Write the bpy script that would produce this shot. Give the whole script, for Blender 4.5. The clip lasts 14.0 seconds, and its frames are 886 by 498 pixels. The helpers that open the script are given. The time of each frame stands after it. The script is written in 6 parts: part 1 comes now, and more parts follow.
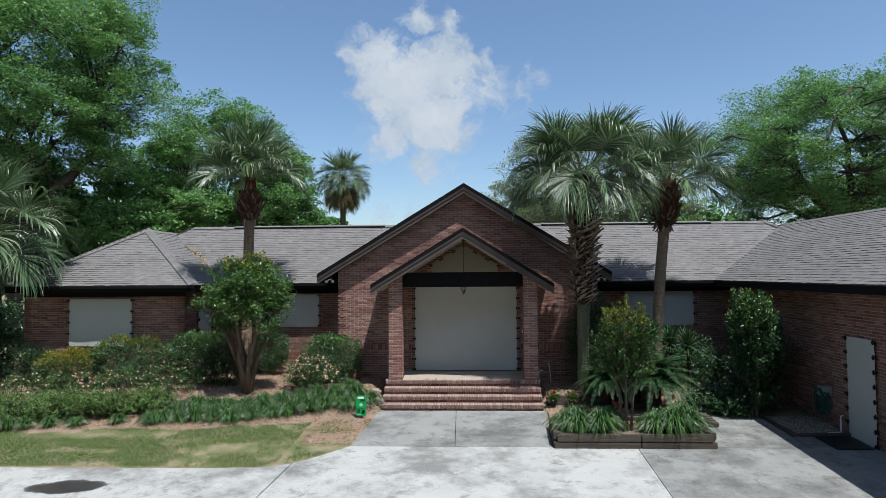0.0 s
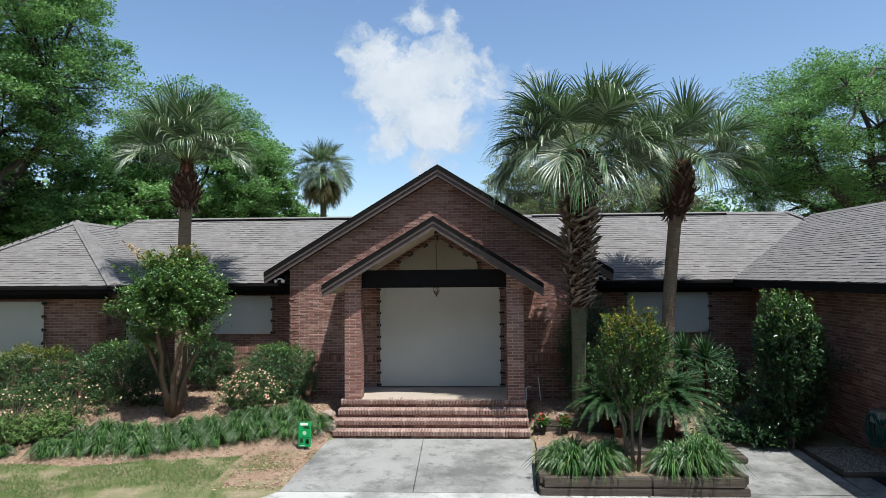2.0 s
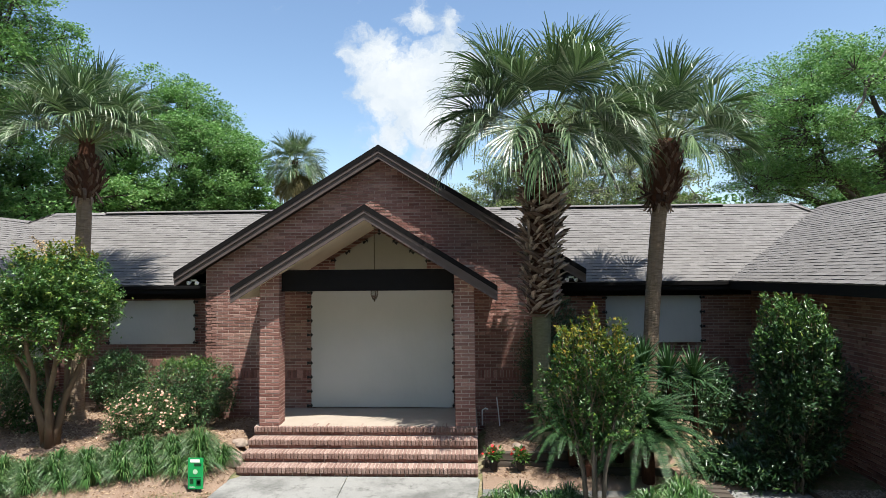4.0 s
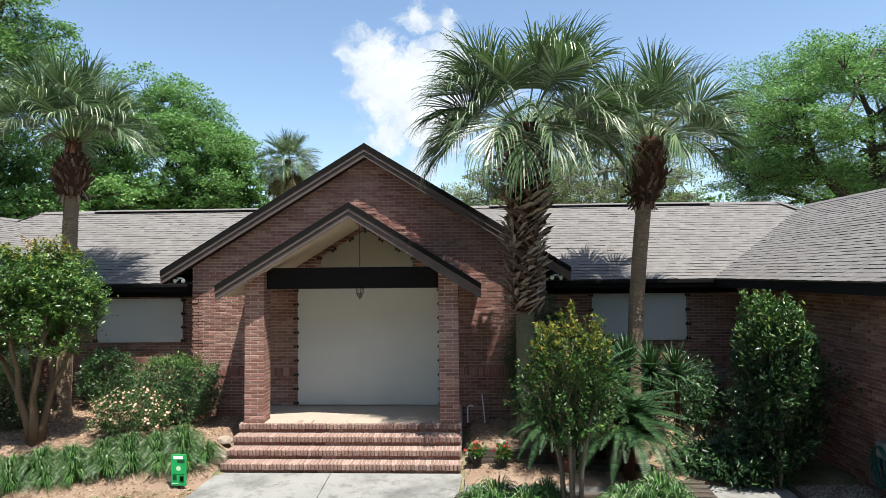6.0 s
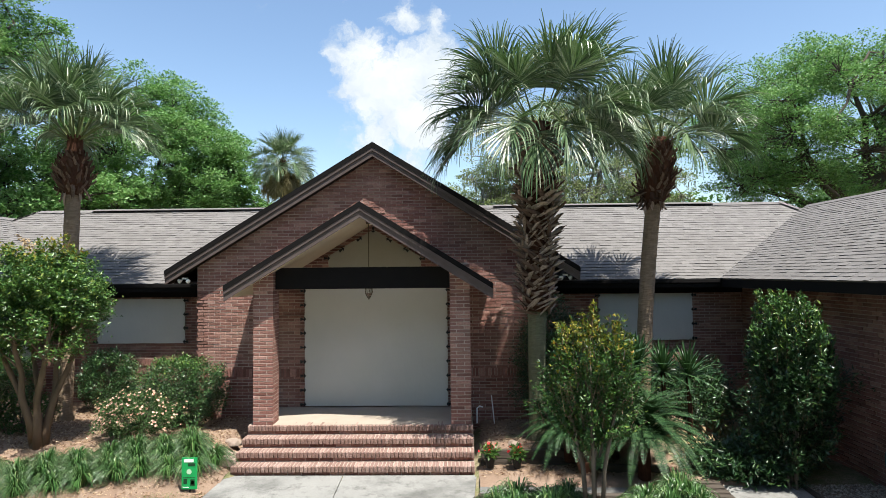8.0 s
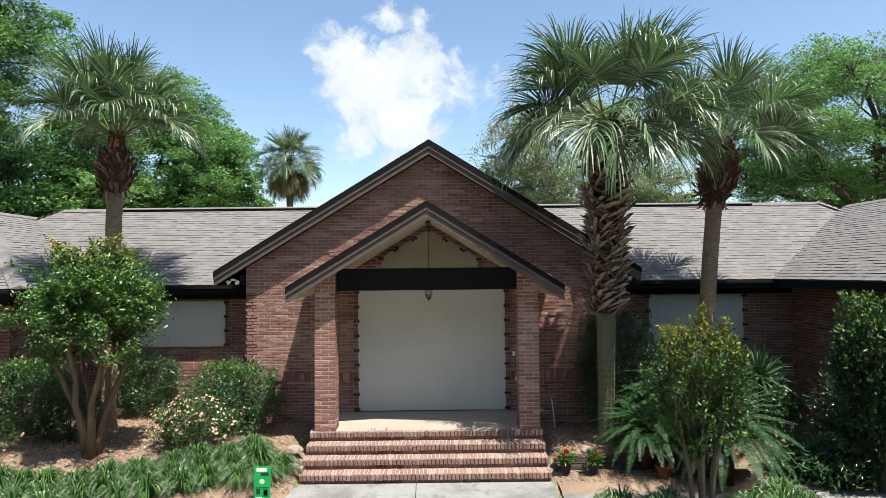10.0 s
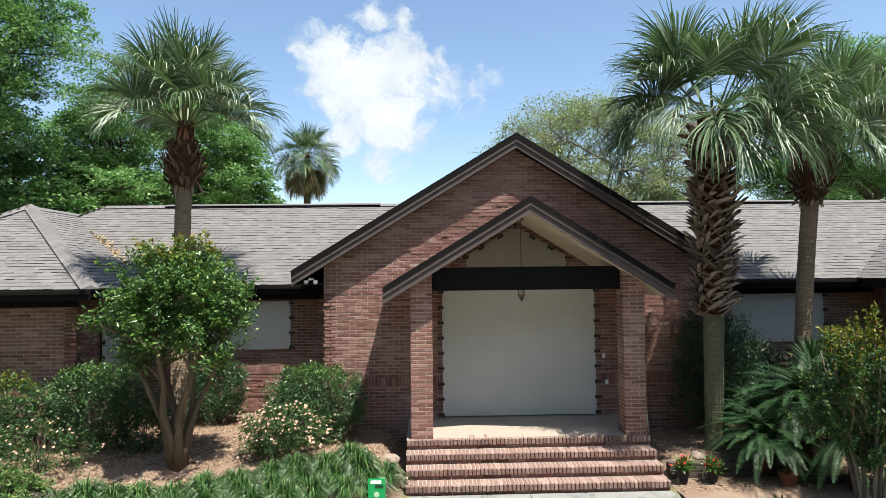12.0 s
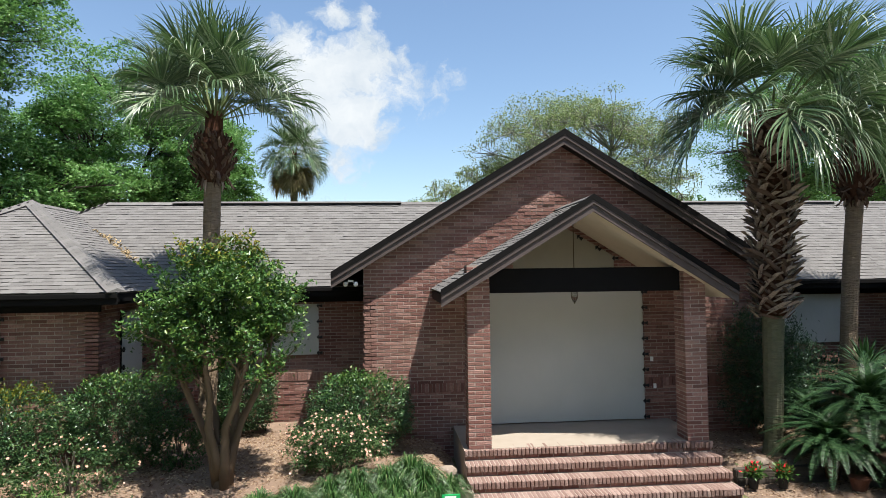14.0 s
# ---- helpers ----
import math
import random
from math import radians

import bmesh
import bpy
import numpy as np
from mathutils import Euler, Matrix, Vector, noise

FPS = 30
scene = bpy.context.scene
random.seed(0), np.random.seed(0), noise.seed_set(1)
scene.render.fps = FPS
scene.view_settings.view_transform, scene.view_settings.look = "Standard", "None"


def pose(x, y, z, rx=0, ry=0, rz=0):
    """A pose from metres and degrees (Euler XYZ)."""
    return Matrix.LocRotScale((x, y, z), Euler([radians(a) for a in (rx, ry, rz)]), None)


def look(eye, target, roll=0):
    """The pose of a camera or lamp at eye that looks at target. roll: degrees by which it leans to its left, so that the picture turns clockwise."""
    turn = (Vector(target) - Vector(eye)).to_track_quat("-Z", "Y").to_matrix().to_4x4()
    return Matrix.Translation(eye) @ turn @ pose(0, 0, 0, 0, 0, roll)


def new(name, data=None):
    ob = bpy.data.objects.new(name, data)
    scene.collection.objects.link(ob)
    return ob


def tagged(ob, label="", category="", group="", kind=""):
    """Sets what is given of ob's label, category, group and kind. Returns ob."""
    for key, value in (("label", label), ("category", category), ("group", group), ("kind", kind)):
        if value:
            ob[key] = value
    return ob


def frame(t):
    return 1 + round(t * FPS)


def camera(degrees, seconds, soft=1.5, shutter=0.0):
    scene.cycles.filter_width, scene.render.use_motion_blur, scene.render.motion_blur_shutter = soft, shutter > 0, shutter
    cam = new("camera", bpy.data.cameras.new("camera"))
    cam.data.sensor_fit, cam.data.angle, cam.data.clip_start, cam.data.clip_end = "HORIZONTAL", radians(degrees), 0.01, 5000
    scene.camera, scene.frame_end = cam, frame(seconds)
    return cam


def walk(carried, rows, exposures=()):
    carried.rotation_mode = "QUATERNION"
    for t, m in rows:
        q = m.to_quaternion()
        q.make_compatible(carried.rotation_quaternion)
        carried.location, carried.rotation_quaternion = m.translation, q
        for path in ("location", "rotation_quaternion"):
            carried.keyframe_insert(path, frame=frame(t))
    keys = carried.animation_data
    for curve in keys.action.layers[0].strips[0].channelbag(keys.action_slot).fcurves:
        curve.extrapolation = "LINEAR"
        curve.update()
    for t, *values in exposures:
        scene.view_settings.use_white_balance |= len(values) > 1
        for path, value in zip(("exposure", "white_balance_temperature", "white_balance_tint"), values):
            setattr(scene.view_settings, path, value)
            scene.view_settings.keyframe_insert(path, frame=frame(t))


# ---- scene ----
cam = camera(71.3, 14.0, soft=0.55)
METRES, EYE, TILT, LEAN, TURN = 12.0, 3.55, 3.0, 0.0, 2.6
ROWS = [
    (0.0, 0.0, 0.0, 0.0, -0.01, -0.74, 0.45),
    (0.5, 0.0086, 0.0528, -0.0036, 0.0, -0.75, 0.46),
    (1.0, 0.0226, 0.1128, -0.0084, -0.0, -0.73, 0.46),
    (1.5, 0.0417, 0.1758, -0.013, 0.01, -0.74, 0.48),
    (2.0, 0.0629, 0.2399, -0.0174, -0.01, -0.73, 0.49),
    (2.5, 0.0882, 0.3011, -0.0208, 0.01, -0.72, 0.49),
    (3.0, 0.1144, 0.3605, -0.0244, 0.04, -0.7, 0.49),
    (3.5, 0.1407, 0.4175, -0.0269, 0.06, -0.69, 0.53),
    (4.0, 0.1673, 0.4404, -0.0288, 0.09, -0.69, 0.53),
    (6.5, 0.1885, 0.4352, -0.0321, -0.32, -0.73, 0.54),
    (7.0, 0.1799, 0.4364, -0.032, -0.58, -0.73, 0.52),
    (7.5, 0.1688, 0.4392, -0.032, -0.9, -0.74, 0.51),
    (8.0, 0.1519, 0.4435, -0.0321, -1.24, -0.73, 0.5),
    (10.5, -0.0187, 0.4848, -0.0309, -3.31, -0.77, 0.44),
    (11.0, -0.0613, 0.4983, -0.0318, -3.72, -0.79, 0.42),
    (11.5, -0.1044, 0.5136, -0.0321, -4.08, -0.82, 0.41),
    (12.0, -0.1463, 0.5303, -0.0324, -4.38, -0.82, 0.42),
    (12.5, -0.1871, 0.5476, -0.0323, -4.63, -0.84, 0.44),
    (13.0, -0.2276, 0.564, -0.0322, -5.77, -0.85, 0.41),
    (13.5, -0.2641, 0.579, -0.0325, -6.59, -0.83, 0.34),
    (14.0, -0.2742, 0.5889, -0.0317, -7.9, -0.86, 0.29),
]
walk(cam, [(t, pose(0, 0, EYE, TILT, LEAN, TURN) @ pose(METRES * x, METRES * y, METRES * z, 90 + pitch, roll, yaw)) for t, x, y, z, yaw, pitch, roll in ROWS],
     [(0.0, 0.43, 5960, 7), (1.5, 0.64, 6050, 7), (3.0, 0.88, 6260, 7), (4.0, 1.01, 6420, 7), (7.5, 1.11, 6500, 7), (12.5, 1.06, 6520, 7), (14.0, 0.93, 6430, 7)])

# ---- world, sun, exposure ----
TO_SUN = Vector((0.27, -0.316, 1.0)).normalized()
world = bpy.data.worlds.new("sky")
scene.world = world
world.use_nodes = True
wn = world.node_tree
sky = wn.nodes.new("ShaderNodeTexSky")
sky.sky_type = 'NISHITA'
sky.sun_disc = False
sky.sun_elevation = math.asin(TO_SUN.z)
sky.sun_rotation = math.atan2(TO_SUN.x, TO_SUN.y)
sky.air_density, sky.dust_density, sky.ozone_density = 1.0, 0.9, 1.0
tone = wn.nodes.new("ShaderNodeHueSaturation")
tone.inputs["Saturation"].default_value = 1.02
wn.links.new(sky.outputs[0], tone.inputs["Color"])
wn.links.new(tone.outputs[0], wn.nodes["Background"].inputs[0])
wn.nodes["Background"].inputs[1].default_value = 0.104
sun_data = bpy.data.lights.new("sun", 'SUN')
sun_data.energy, sun_data.angle, sun_data.color = 5.0, radians(0.55), (1.0, 0.95, 0.88)
sun = new("sun", sun_data)
sun.matrix_world = look(TO_SUN * 60, (0, 0, 0))
CLOUD_GLOW = 0.54

# ---- materials ----


def material(name, base=(0.5, 0.5, 0.5), rough=0.8, metal=0.0, spec=0.3):
    m = bpy.data.materials.new(name)
    m.use_nodes = True
    b = m.node_tree.nodes["Principled BSDF"]
    b.inputs["Base Color"].default_value = (*base, 1)
    b.inputs["Roughness"].default_value = rough
    b.inputs["Metallic"].default_value = metal
    b.inputs["Specular IOR Level"].default_value = spec
    return m


def nd(m, kind, **values):
    n = m.node_tree.nodes.new(kind)
    for k, v in values.items():
        n.inputs[k.replace("_", " ")].default_value = v
    return n


def ln(m, a, b):
    m.node_tree.links.new(a, b)


def bsdf(m):
    return m.node_tree.nodes["Principled BSDF"]


def ramp(m, fac, *stops):
    r = m.node_tree.nodes.new("ShaderNodeValToRGB")
    els = r.color_ramp.elements
    while len(els) < len(stops):
        els.new(0.5)
    for e, (p, c) in zip(els, stops):
        e.position, e.color = p, (*c, 1)
    ln(m, fac, r.inputs[0])
    return r.outputs[0]


def coords(m):
    return m.node_tree.nodes.new("ShaderNodeNewGeometry").outputs["Position"]


def noise_tex(m, scale, detail=4.0, rough=0.55, stretch=None):
    n = nd(m, "ShaderNodeTexNoise", Scale=scale, Detail=detail, Roughness=rough)
    src = coords(m)
    if stretch:
        v = nd(m, "ShaderNodeVectorMath")
        v.operation = 'MULTIPLY'
        v.inputs[1].default_value = stretch
        ln(m, src, v.inputs[0])
        src = v.outputs[0]
    ln(m, src, n.inputs["Vector"])
    return n.outputs["Fac"]


def mix(m, fac, a, b, how='MIX'):
    x = m.node_tree.nodes.new("ShaderNodeMix")
    x.data_type, x.blend_type = 'RGBA', how
    for v, i in ((fac, 0), (a, 6), (b, 7)):
        if isinstance(v, (int, float)):
            x.inputs[i].default_value = v
        elif isinstance(v, tuple):
            x.inputs[i].default_value = (*v, 1)
        else:
            ln(m, v, x.inputs[i])
    return x.outputs[2]


def bump(m, height, strength=0.3, distance=0.01):
    b = nd(m, "ShaderNodeBump", Strength=strength, Distance=distance)
    ln(m, height, b.inputs["Height"])
    ln(m, b.outputs[0], bsdf(m).inputs["Normal"])


def paint(m, colour):
    ln(m, colour, bsdf(m).inputs["Base Color"])


def random_out(m, island=False):
    if island:
        return m.node_tree.nodes.new("ShaderNodeNewGeometry").outputs["Random Per Island"]
    return m.node_tree.nodes.new("ShaderNodeObjectInfo").outputs["Random"]


def brick_material(name, island, c0, c1, c2):
    m = material(name, rough=0.88, spec=0.2)
    col = ramp(m, random_out(m, island), (0.0, c0), (0.3, c1), (0.62, c1), (0.85, c2), (1.0, (c2[0] * 1.25, c2[1] * 1.3, c2[2] * 1.3)))
    blot = noise_tex(m, 28, 5)
    col = mix(m, ramp(m, blot, (0.4, (0.0, 0.0, 0.0)), (0.75, (0.6, 0.6, 0.6))), col, (0.11, 0.062, 0.048))
    stain = noise_tex(m, 0.9, 4)
    col = mix(m, ramp(m, stain, (0.42, (0.0, 0.0, 0.0)), (0.8, (0.35, 0.35, 0.35))), col, (0.32, 0.25, 0.2))
    paint(m, col)
    bump(m, noise_tex(m, 60, 6), 0.9, 0.012)
    return m


B0, B1, B2 = (0.132, 0.056, 0.046), (0.222, 0.103, 0.085), (0.295, 0.16, 0.134)
BRICK_WALL = brick_material("brick_joined", True, B0, B1, B2)
BRICK_ONE = brick_material("brick_single", False, B0, B1, B2)
BRICK_STEP = brick_material("brick_step", False, (0.2, 0.122, 0.102), (0.24, 0.155, 0.131), (0.28, 0.188, 0.161))

MORTAR = material("mortar", rough=0.95, spec=0.1)
paint(MORTAR, mix(MORTAR, noise_tex(MORTAR, 14, 5), (0.26, 0.2, 0.168), (0.43, 0.35, 0.3)))
bump(MORTAR, noise_tex(MORTAR, 120, 4), 0.4, 0.004)

def shingle_material(name, island):
    m = material(name, rough=0.93, spec=0.15)
    c = ramp(m, random_out(m, island), (0.0, (0.122, 0.116, 0.114)), (0.35, (0.14, 0.133, 0.13)), (0.75, (0.152, 0.145, 0.142)), (1.0, (0.172, 0.164, 0.16)))
    c = mix(m, ramp(m, noise_tex(m, 0.7, 5), (0.35, (0.0,) * 3), (0.75, (0.4,) * 3)), c, (0.095, 0.088, 0.084))
    c = mix(m, ramp(m, noise_tex(m, 160, 2), (0.4, (0.0,) * 3), (0.8, (0.5,) * 3)), c, (0.23, 0.212, 0.2))
    paint(m, c)
    bump(m, noise_tex(m, 220, 3), 0.6, 0.004)
    return m


SHINGLE = shingle_material("asphalt_shingle", True)
SHINGLE_ONE = shingle_material("single_asphalt_shingle", False)

SHINGLE_EDGE = material("shingle_butt_edge", rough=0.95, spec=0.1)
paint(SHINGLE_EDGE, mix(SHINGLE_EDGE, noise_tex(SHINGLE_EDGE, 40, 4), (0.028, 0.026, 0.025), (0.07, 0.065, 0.063)))

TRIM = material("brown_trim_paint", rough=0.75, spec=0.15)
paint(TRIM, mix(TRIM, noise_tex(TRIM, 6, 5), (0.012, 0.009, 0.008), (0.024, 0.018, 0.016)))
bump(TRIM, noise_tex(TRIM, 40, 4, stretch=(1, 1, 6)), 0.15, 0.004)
# lighter copy of TRIM: the rake boards' sunlit tone is in the colour
TRIM_LIGHT = material("sunlit_trim_paint", rough=0.7, spec=0.2)
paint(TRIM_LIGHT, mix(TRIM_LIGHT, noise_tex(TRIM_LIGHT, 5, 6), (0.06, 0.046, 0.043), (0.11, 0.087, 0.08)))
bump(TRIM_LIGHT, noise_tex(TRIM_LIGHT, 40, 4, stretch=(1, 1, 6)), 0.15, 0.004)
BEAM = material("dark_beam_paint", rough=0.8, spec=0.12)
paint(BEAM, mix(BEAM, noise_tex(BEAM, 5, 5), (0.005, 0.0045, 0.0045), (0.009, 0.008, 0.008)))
SOFFIT = material("cream_soffit_board", rough=0.7)
paint(SOFFIT, mix(SOFFIT, noise_tex(SOFFIT, 3, 4), (0.5, 0.42, 0.3), (0.6, 0.52, 0.4)))

CLOTH = material("white_storm_fabric", rough=0.75, spec=0.3)
paint(CLOTH, mix(CLOTH, noise_tex(CLOTH, 1.2, 5), (0.40, 0.397, 0.37), (0.49, 0.486, 0.455)))
bump(CLOTH, noise_tex(CLOTH, 2.5, 4, stretch=(1, 1, 0.5)), 0.25, 0.05)
CLOTH_TAN = material("tan_storm_fabric", rough=0.75, spec=0.3)
paint(CLOTH_TAN, mix(CLOTH_TAN, noise_tex(CLOTH_TAN, 1.5, 5), (0.26, 0.245, 0.2), (0.35, 0.33, 0.27)))
CLIP = material("black_plastic", (0.012, 0.012, 0.013), 0.5)
GLASS_DARK = material("window_glass", (0.02, 0.025, 0.03), 0.05, spec=0.6)

def concrete(name, k):
    m = material(name, rough=0.9, spec=0.2)
    g = lambda r, q, b: (r * k, q * k, b * k)
    c = mix(m, noise_tex(m, 1.3, 8, 0.65), g(0.28, 0.28, 0.267), g(0.43, 0.425, 0.405))
    c = mix(m, ramp(m, noise_tex(m, 0.55, 6, 0.7), (0.46, (0.0,) * 3), (0.62, (0.85,) * 3)), c, g(0.14, 0.14, 0.132))
    c = mix(m, ramp(m, noise_tex(m, 3.2, 9, 0.78), (0.52, (0.0,) * 3), (0.66, (0.75,) * 3)), c, g(0.12, 0.118, 0.108))
    c = mix(m, ramp(m, noise_tex(m, 45, 3), (0.45, (0.0,) * 3), (0.85, (0.35,) * 3)), c, g(0.15, 0.148, 0.14))
    paint(m, c)
    bump(m, noise_tex(m, 70, 5), 0.3, 0.004)
    return m


CONCRETE = concrete("concrete", 1.0)
CONCRETE_OLD = concrete("old_concrete", 0.64)
PORCH_FLOOR = material("porch_concrete", rough=0.85, spec=0.25)
paint(PORCH_FLOOR, mix(PORCH_FLOOR, noise_tex(PORCH_FLOOR, 3, 6), (0.27, 0.225, 0.18), (0.36, 0.31, 0.26)))
bump(PORCH_FLOOR, noise_tex(PORCH_FLOOR, 60, 4), 0.2, 0.004)
WET = material("wet_stain", rough=0.3, spec=0.45)
paint(WET, mix(WET, noise_tex(WET, 4, 5), (0.018, 0.017, 0.016), (0.06, 0.057, 0.053)))
_n = nd(WET, "ShaderNodeVectorMath")
_n.operation = 'LENGTH'
ln(WET, WET.node_tree.nodes.new("ShaderNodeTexCoord").outputs["Object"], _n.inputs[0])
_f = nd(WET, "ShaderNodeMath")
_f.operation = 'MULTIPLY_ADD'
_f.inputs[1].default_value = 0.55
ln(WET, noise_tex(WET, 2.6, 8, 0.65), _f.inputs[0])
ln(WET, _n.outputs["Value"], _f.inputs[2])
ln(WET, ramp(WET, _f.outputs[0], (0.0, (0.95,) * 3), (0.82, (0.9,) * 3), (1.02, (0.45,) * 3), (1.2, (0.0,) * 3)), bsdf(WET).inputs["Alpha"])

SOIL = material("lawn_soil", rough=0.97, spec=0.1)
_c = mix(SOIL, ramp(SOIL, noise_tex(SOIL, 1.6, 7, 0.65), (0.4, (0.0,) * 3), (0.6, (1.0,) * 3)), (0.075, 0.115, 0.034), (0.27, 0.215, 0.155))
_c = mix(SOIL, ramp(SOIL, noise_tex(SOIL, 22, 5, 0.7), (0.42, (0.0,) * 3), (0.62, (0.8,) * 3)), _c, (0.13, 0.115, 0.055))
_c = mix(SOIL, ramp(SOIL, noise_tex(SOIL, 90, 4, 0.7), (0.5, (0.0,) * 3), (0.68, (0.8,) * 3)), _c, (0.34, 0.28, 0.2))
paint(SOIL, _c)
bump(SOIL, noise_tex(SOIL, 40, 6), 0.8, 0.03)
MULCH = material("pine_mulch", rough=0.97, spec=0.1)
_c = mix(MULCH, noise_tex(MULCH, 55, 6, 0.7), (0.14, 0.088, 0.062), (0.35, 0.25, 0.185))
_c = mix(MULCH, ramp(MULCH, noise_tex(MULCH, 1.7, 5), (0.4, (0.0,) * 3), (0.7, (0.5,) * 3)), _c, (0.34, 0.265, 0.2))
paint(MULCH, _c)
bump(MULCH, noise_tex(MULCH, 60, 6), 1.0, 0.03)
CHIP = material("mulch_chip", rough=0.95, spec=0.1)
paint(CHIP, ramp(CHIP, random_out(CHIP, True), (0.0, (0.10, 0.055, 0.035)), (0.5, (0.26, 0.17, 0.11)), (1.0, (0.46, 0.35, 0.24))))
GRAVEL = material("pea_gravel", rough=0.9)
paint(GRAVEL, ramp(GRAVEL, random_out(GRAVEL, True), (0.0, (0.1, 0.08, 0.06)), (0.5, (0.2, 0.17, 0.135)), (1.0, (0.34, 0.3, 0.25))))
TIMBER = material("landscape_timber", rough=0.92, spec=0.15)
_c = mix(TIMBER, noise_tex(TIMBER, 9, 6, stretch=(0.12, 1, 1)), (0.03, 0.024, 0.02), (0.12, 0.1, 0.082))
paint(TIMBER, _c)
bump(TIMBER, noise_tex(TIMBER, 18, 6, stretch=(0.12, 1, 1)), 0.7, 0.02)
STONE = material("field_stone", rough=0.92)
paint(STONE, mix(STONE, noise_tex(STONE, 9, 6), (0.16, 0.12, 0.095), (0.36, 0.29, 0.235)))
bump(STONE, noise_tex(STONE, 20, 6), 0.8, 0.03)


def leaf_material(name, *stops, rough=0.5, through_light=0.38, spec=0.22):
    m = material(name, rough=rough, spec=spec)
    col = ramp(m, random_out(m, True), *stops)
    col = mix(m, ramp(m, noise_tex(m, 0.8, 3), (0.35, (0.0,) * 3), (0.75, (0.4,) * 3)), col, stops[0][1])
    paint(m, col)
    b = bsdf(m)
    out = m.node_tree.nodes["Material Output"]
    t = m.node_tree.nodes.new("ShaderNodeBsdfTranslucent")
    lit = mix(m, 0.4, col, (0.10, 0.22, 0.03))
    ln(m, lit, t.inputs["Color"])
    x = m.node_tree.nodes.new("ShaderNodeMixShader")
    x.inputs[0].default_value = through_light
    ln(m, b.outputs[0], x.inputs[1])
    ln(m, t.outputs[0], x.inputs[2])
    ln(m, x.outputs[0], out.inputs[0])
    return m


LEAF_OAK = leaf_material("oak_leaf", (0.0, (0.07, 0.165, 0.046)), (0.5, (0.145, 0.29, 0.085)), (0.85, (0.215, 0.37, 0.125)), (1.0, (0.3, 0.44, 0.2)), rough=0.4, spec=0.35, through_light=0.38)
LEAF_DARK = leaf_material("dark_oak_leaf", (0.0, (0.045, 0.11, 0.03)), (0.5, (0.085, 0.185, 0.045)), (1.0, (0.15, 0.27, 0.065)), through_light=0.24)
LEAF_PALE = leaf_material("pale_spring_leaf", (0.0, (0.15, 0.19, 0.09)), (0.5, (0.24, 0.29, 0.13)), (1.0, (0.36, 0.38, 0.2)))
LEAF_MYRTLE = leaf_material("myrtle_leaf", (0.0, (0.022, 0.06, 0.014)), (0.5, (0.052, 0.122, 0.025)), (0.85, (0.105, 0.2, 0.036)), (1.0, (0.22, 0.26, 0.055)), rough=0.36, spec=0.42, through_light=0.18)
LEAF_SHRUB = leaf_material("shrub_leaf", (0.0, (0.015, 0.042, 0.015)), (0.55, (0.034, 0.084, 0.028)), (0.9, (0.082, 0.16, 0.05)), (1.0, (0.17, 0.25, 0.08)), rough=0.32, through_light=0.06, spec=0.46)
# darker copy of the shrub leaf, with the bushes' deep shade in its colour
LEAF_SHADED_EVERGREEN = leaf_material("shaded_evergreen_leaf", (0.0, (0.009, 0.027, 0.01)), (0.55, (0.019, 0.052, 0.018)), (0.9, (0.045, 0.1, 0.03)), (1.0, (0.1, 0.17, 0.05)), rough=0.3, through_light=0.05, spec=0.45)
LEAF_GOLD = leaf_material("golden_tip_leaf", (0.0, (0.05, 0.085, 0.014)), (0.4, (0.14, 0.155, 0.02)), (0.8, (0.30, 0.25, 0.028)), (1.0, (0.34, 0.17, 0.03)), rough=0.4)
LEAF_ROSE = leaf_material("rose_leaf", (0.0, (0.03, 0.066, 0.024)), (0.6, (0.068, 0.125, 0.045)), (1.0, (0.14, 0.19, 0.08)), rough=0.4)
LEAF_PERENNIAL = leaf_material("perennial_leaf", (0.0, (0.032, 0.07, 0.018)), (0.5, (0.075, 0.145, 0.036)), (0.85, (0.14, 0.215, 0.06)), (1.0, (0.24, 0.28, 0.1)), rough=0.45, through_light=0.14)
PALM_LEAF = leaf_material("palmetto_leaf", (0.0, (0.034, 0.072, 0.03)), (0.4, (0.092, 0.148, 0.066)), (0.75, (0.175, 0.24, 0.122)), (1.0, (0.42, 0.46, 0.33)), rough=0.36, through_light=0.16, spec=0.5)
SAGO_LEAF = leaf_material("sago_leaf", (0.0, (0.012, 0.034, 0.012)), (0.6, (0.028, 0.07, 0.025)), (1.0, (0.075, 0.14, 0.05)), rough=0.45, through_light=0.06, spec=0.25)
LIRIOPE = leaf_material("liriope_blade", (0.0, (0.02, 0.058, 0.014)), (0.5, (0.045, 0.115, 0.026)), (0.85, (0.09, 0.18, 0.05)), (1.0, (0.22, 0.26, 0.11)), rough=0.36, through_light=0.12, spec=0.4)
GRASS = leaf_material("lawn_grass", (0.0, (0.062, 0.12, 0.026)), (0.5, (0.1, 0.18, 0.042)), (0.85, (0.165, 0.22, 0.07)), (1.0, (0.34, 0.29, 0.16)), rough=0.6)
PETAL = material("rose_petal", rough=0.6)
paint(PETAL, ramp(PETAL, random_out(PETAL, True), (0.0, (0.52, 0.2, 0.14)), (0.5, (0.6, 0.38, 0.28)), (1.0, (0.64, 0.53, 0.42))))
RED_PETAL = material("red_petal", (0.6, 0.02, 0.03), 0.5)
PALE_BARK = material("lichen_grey_bark", rough=0.95, spec=0.1)
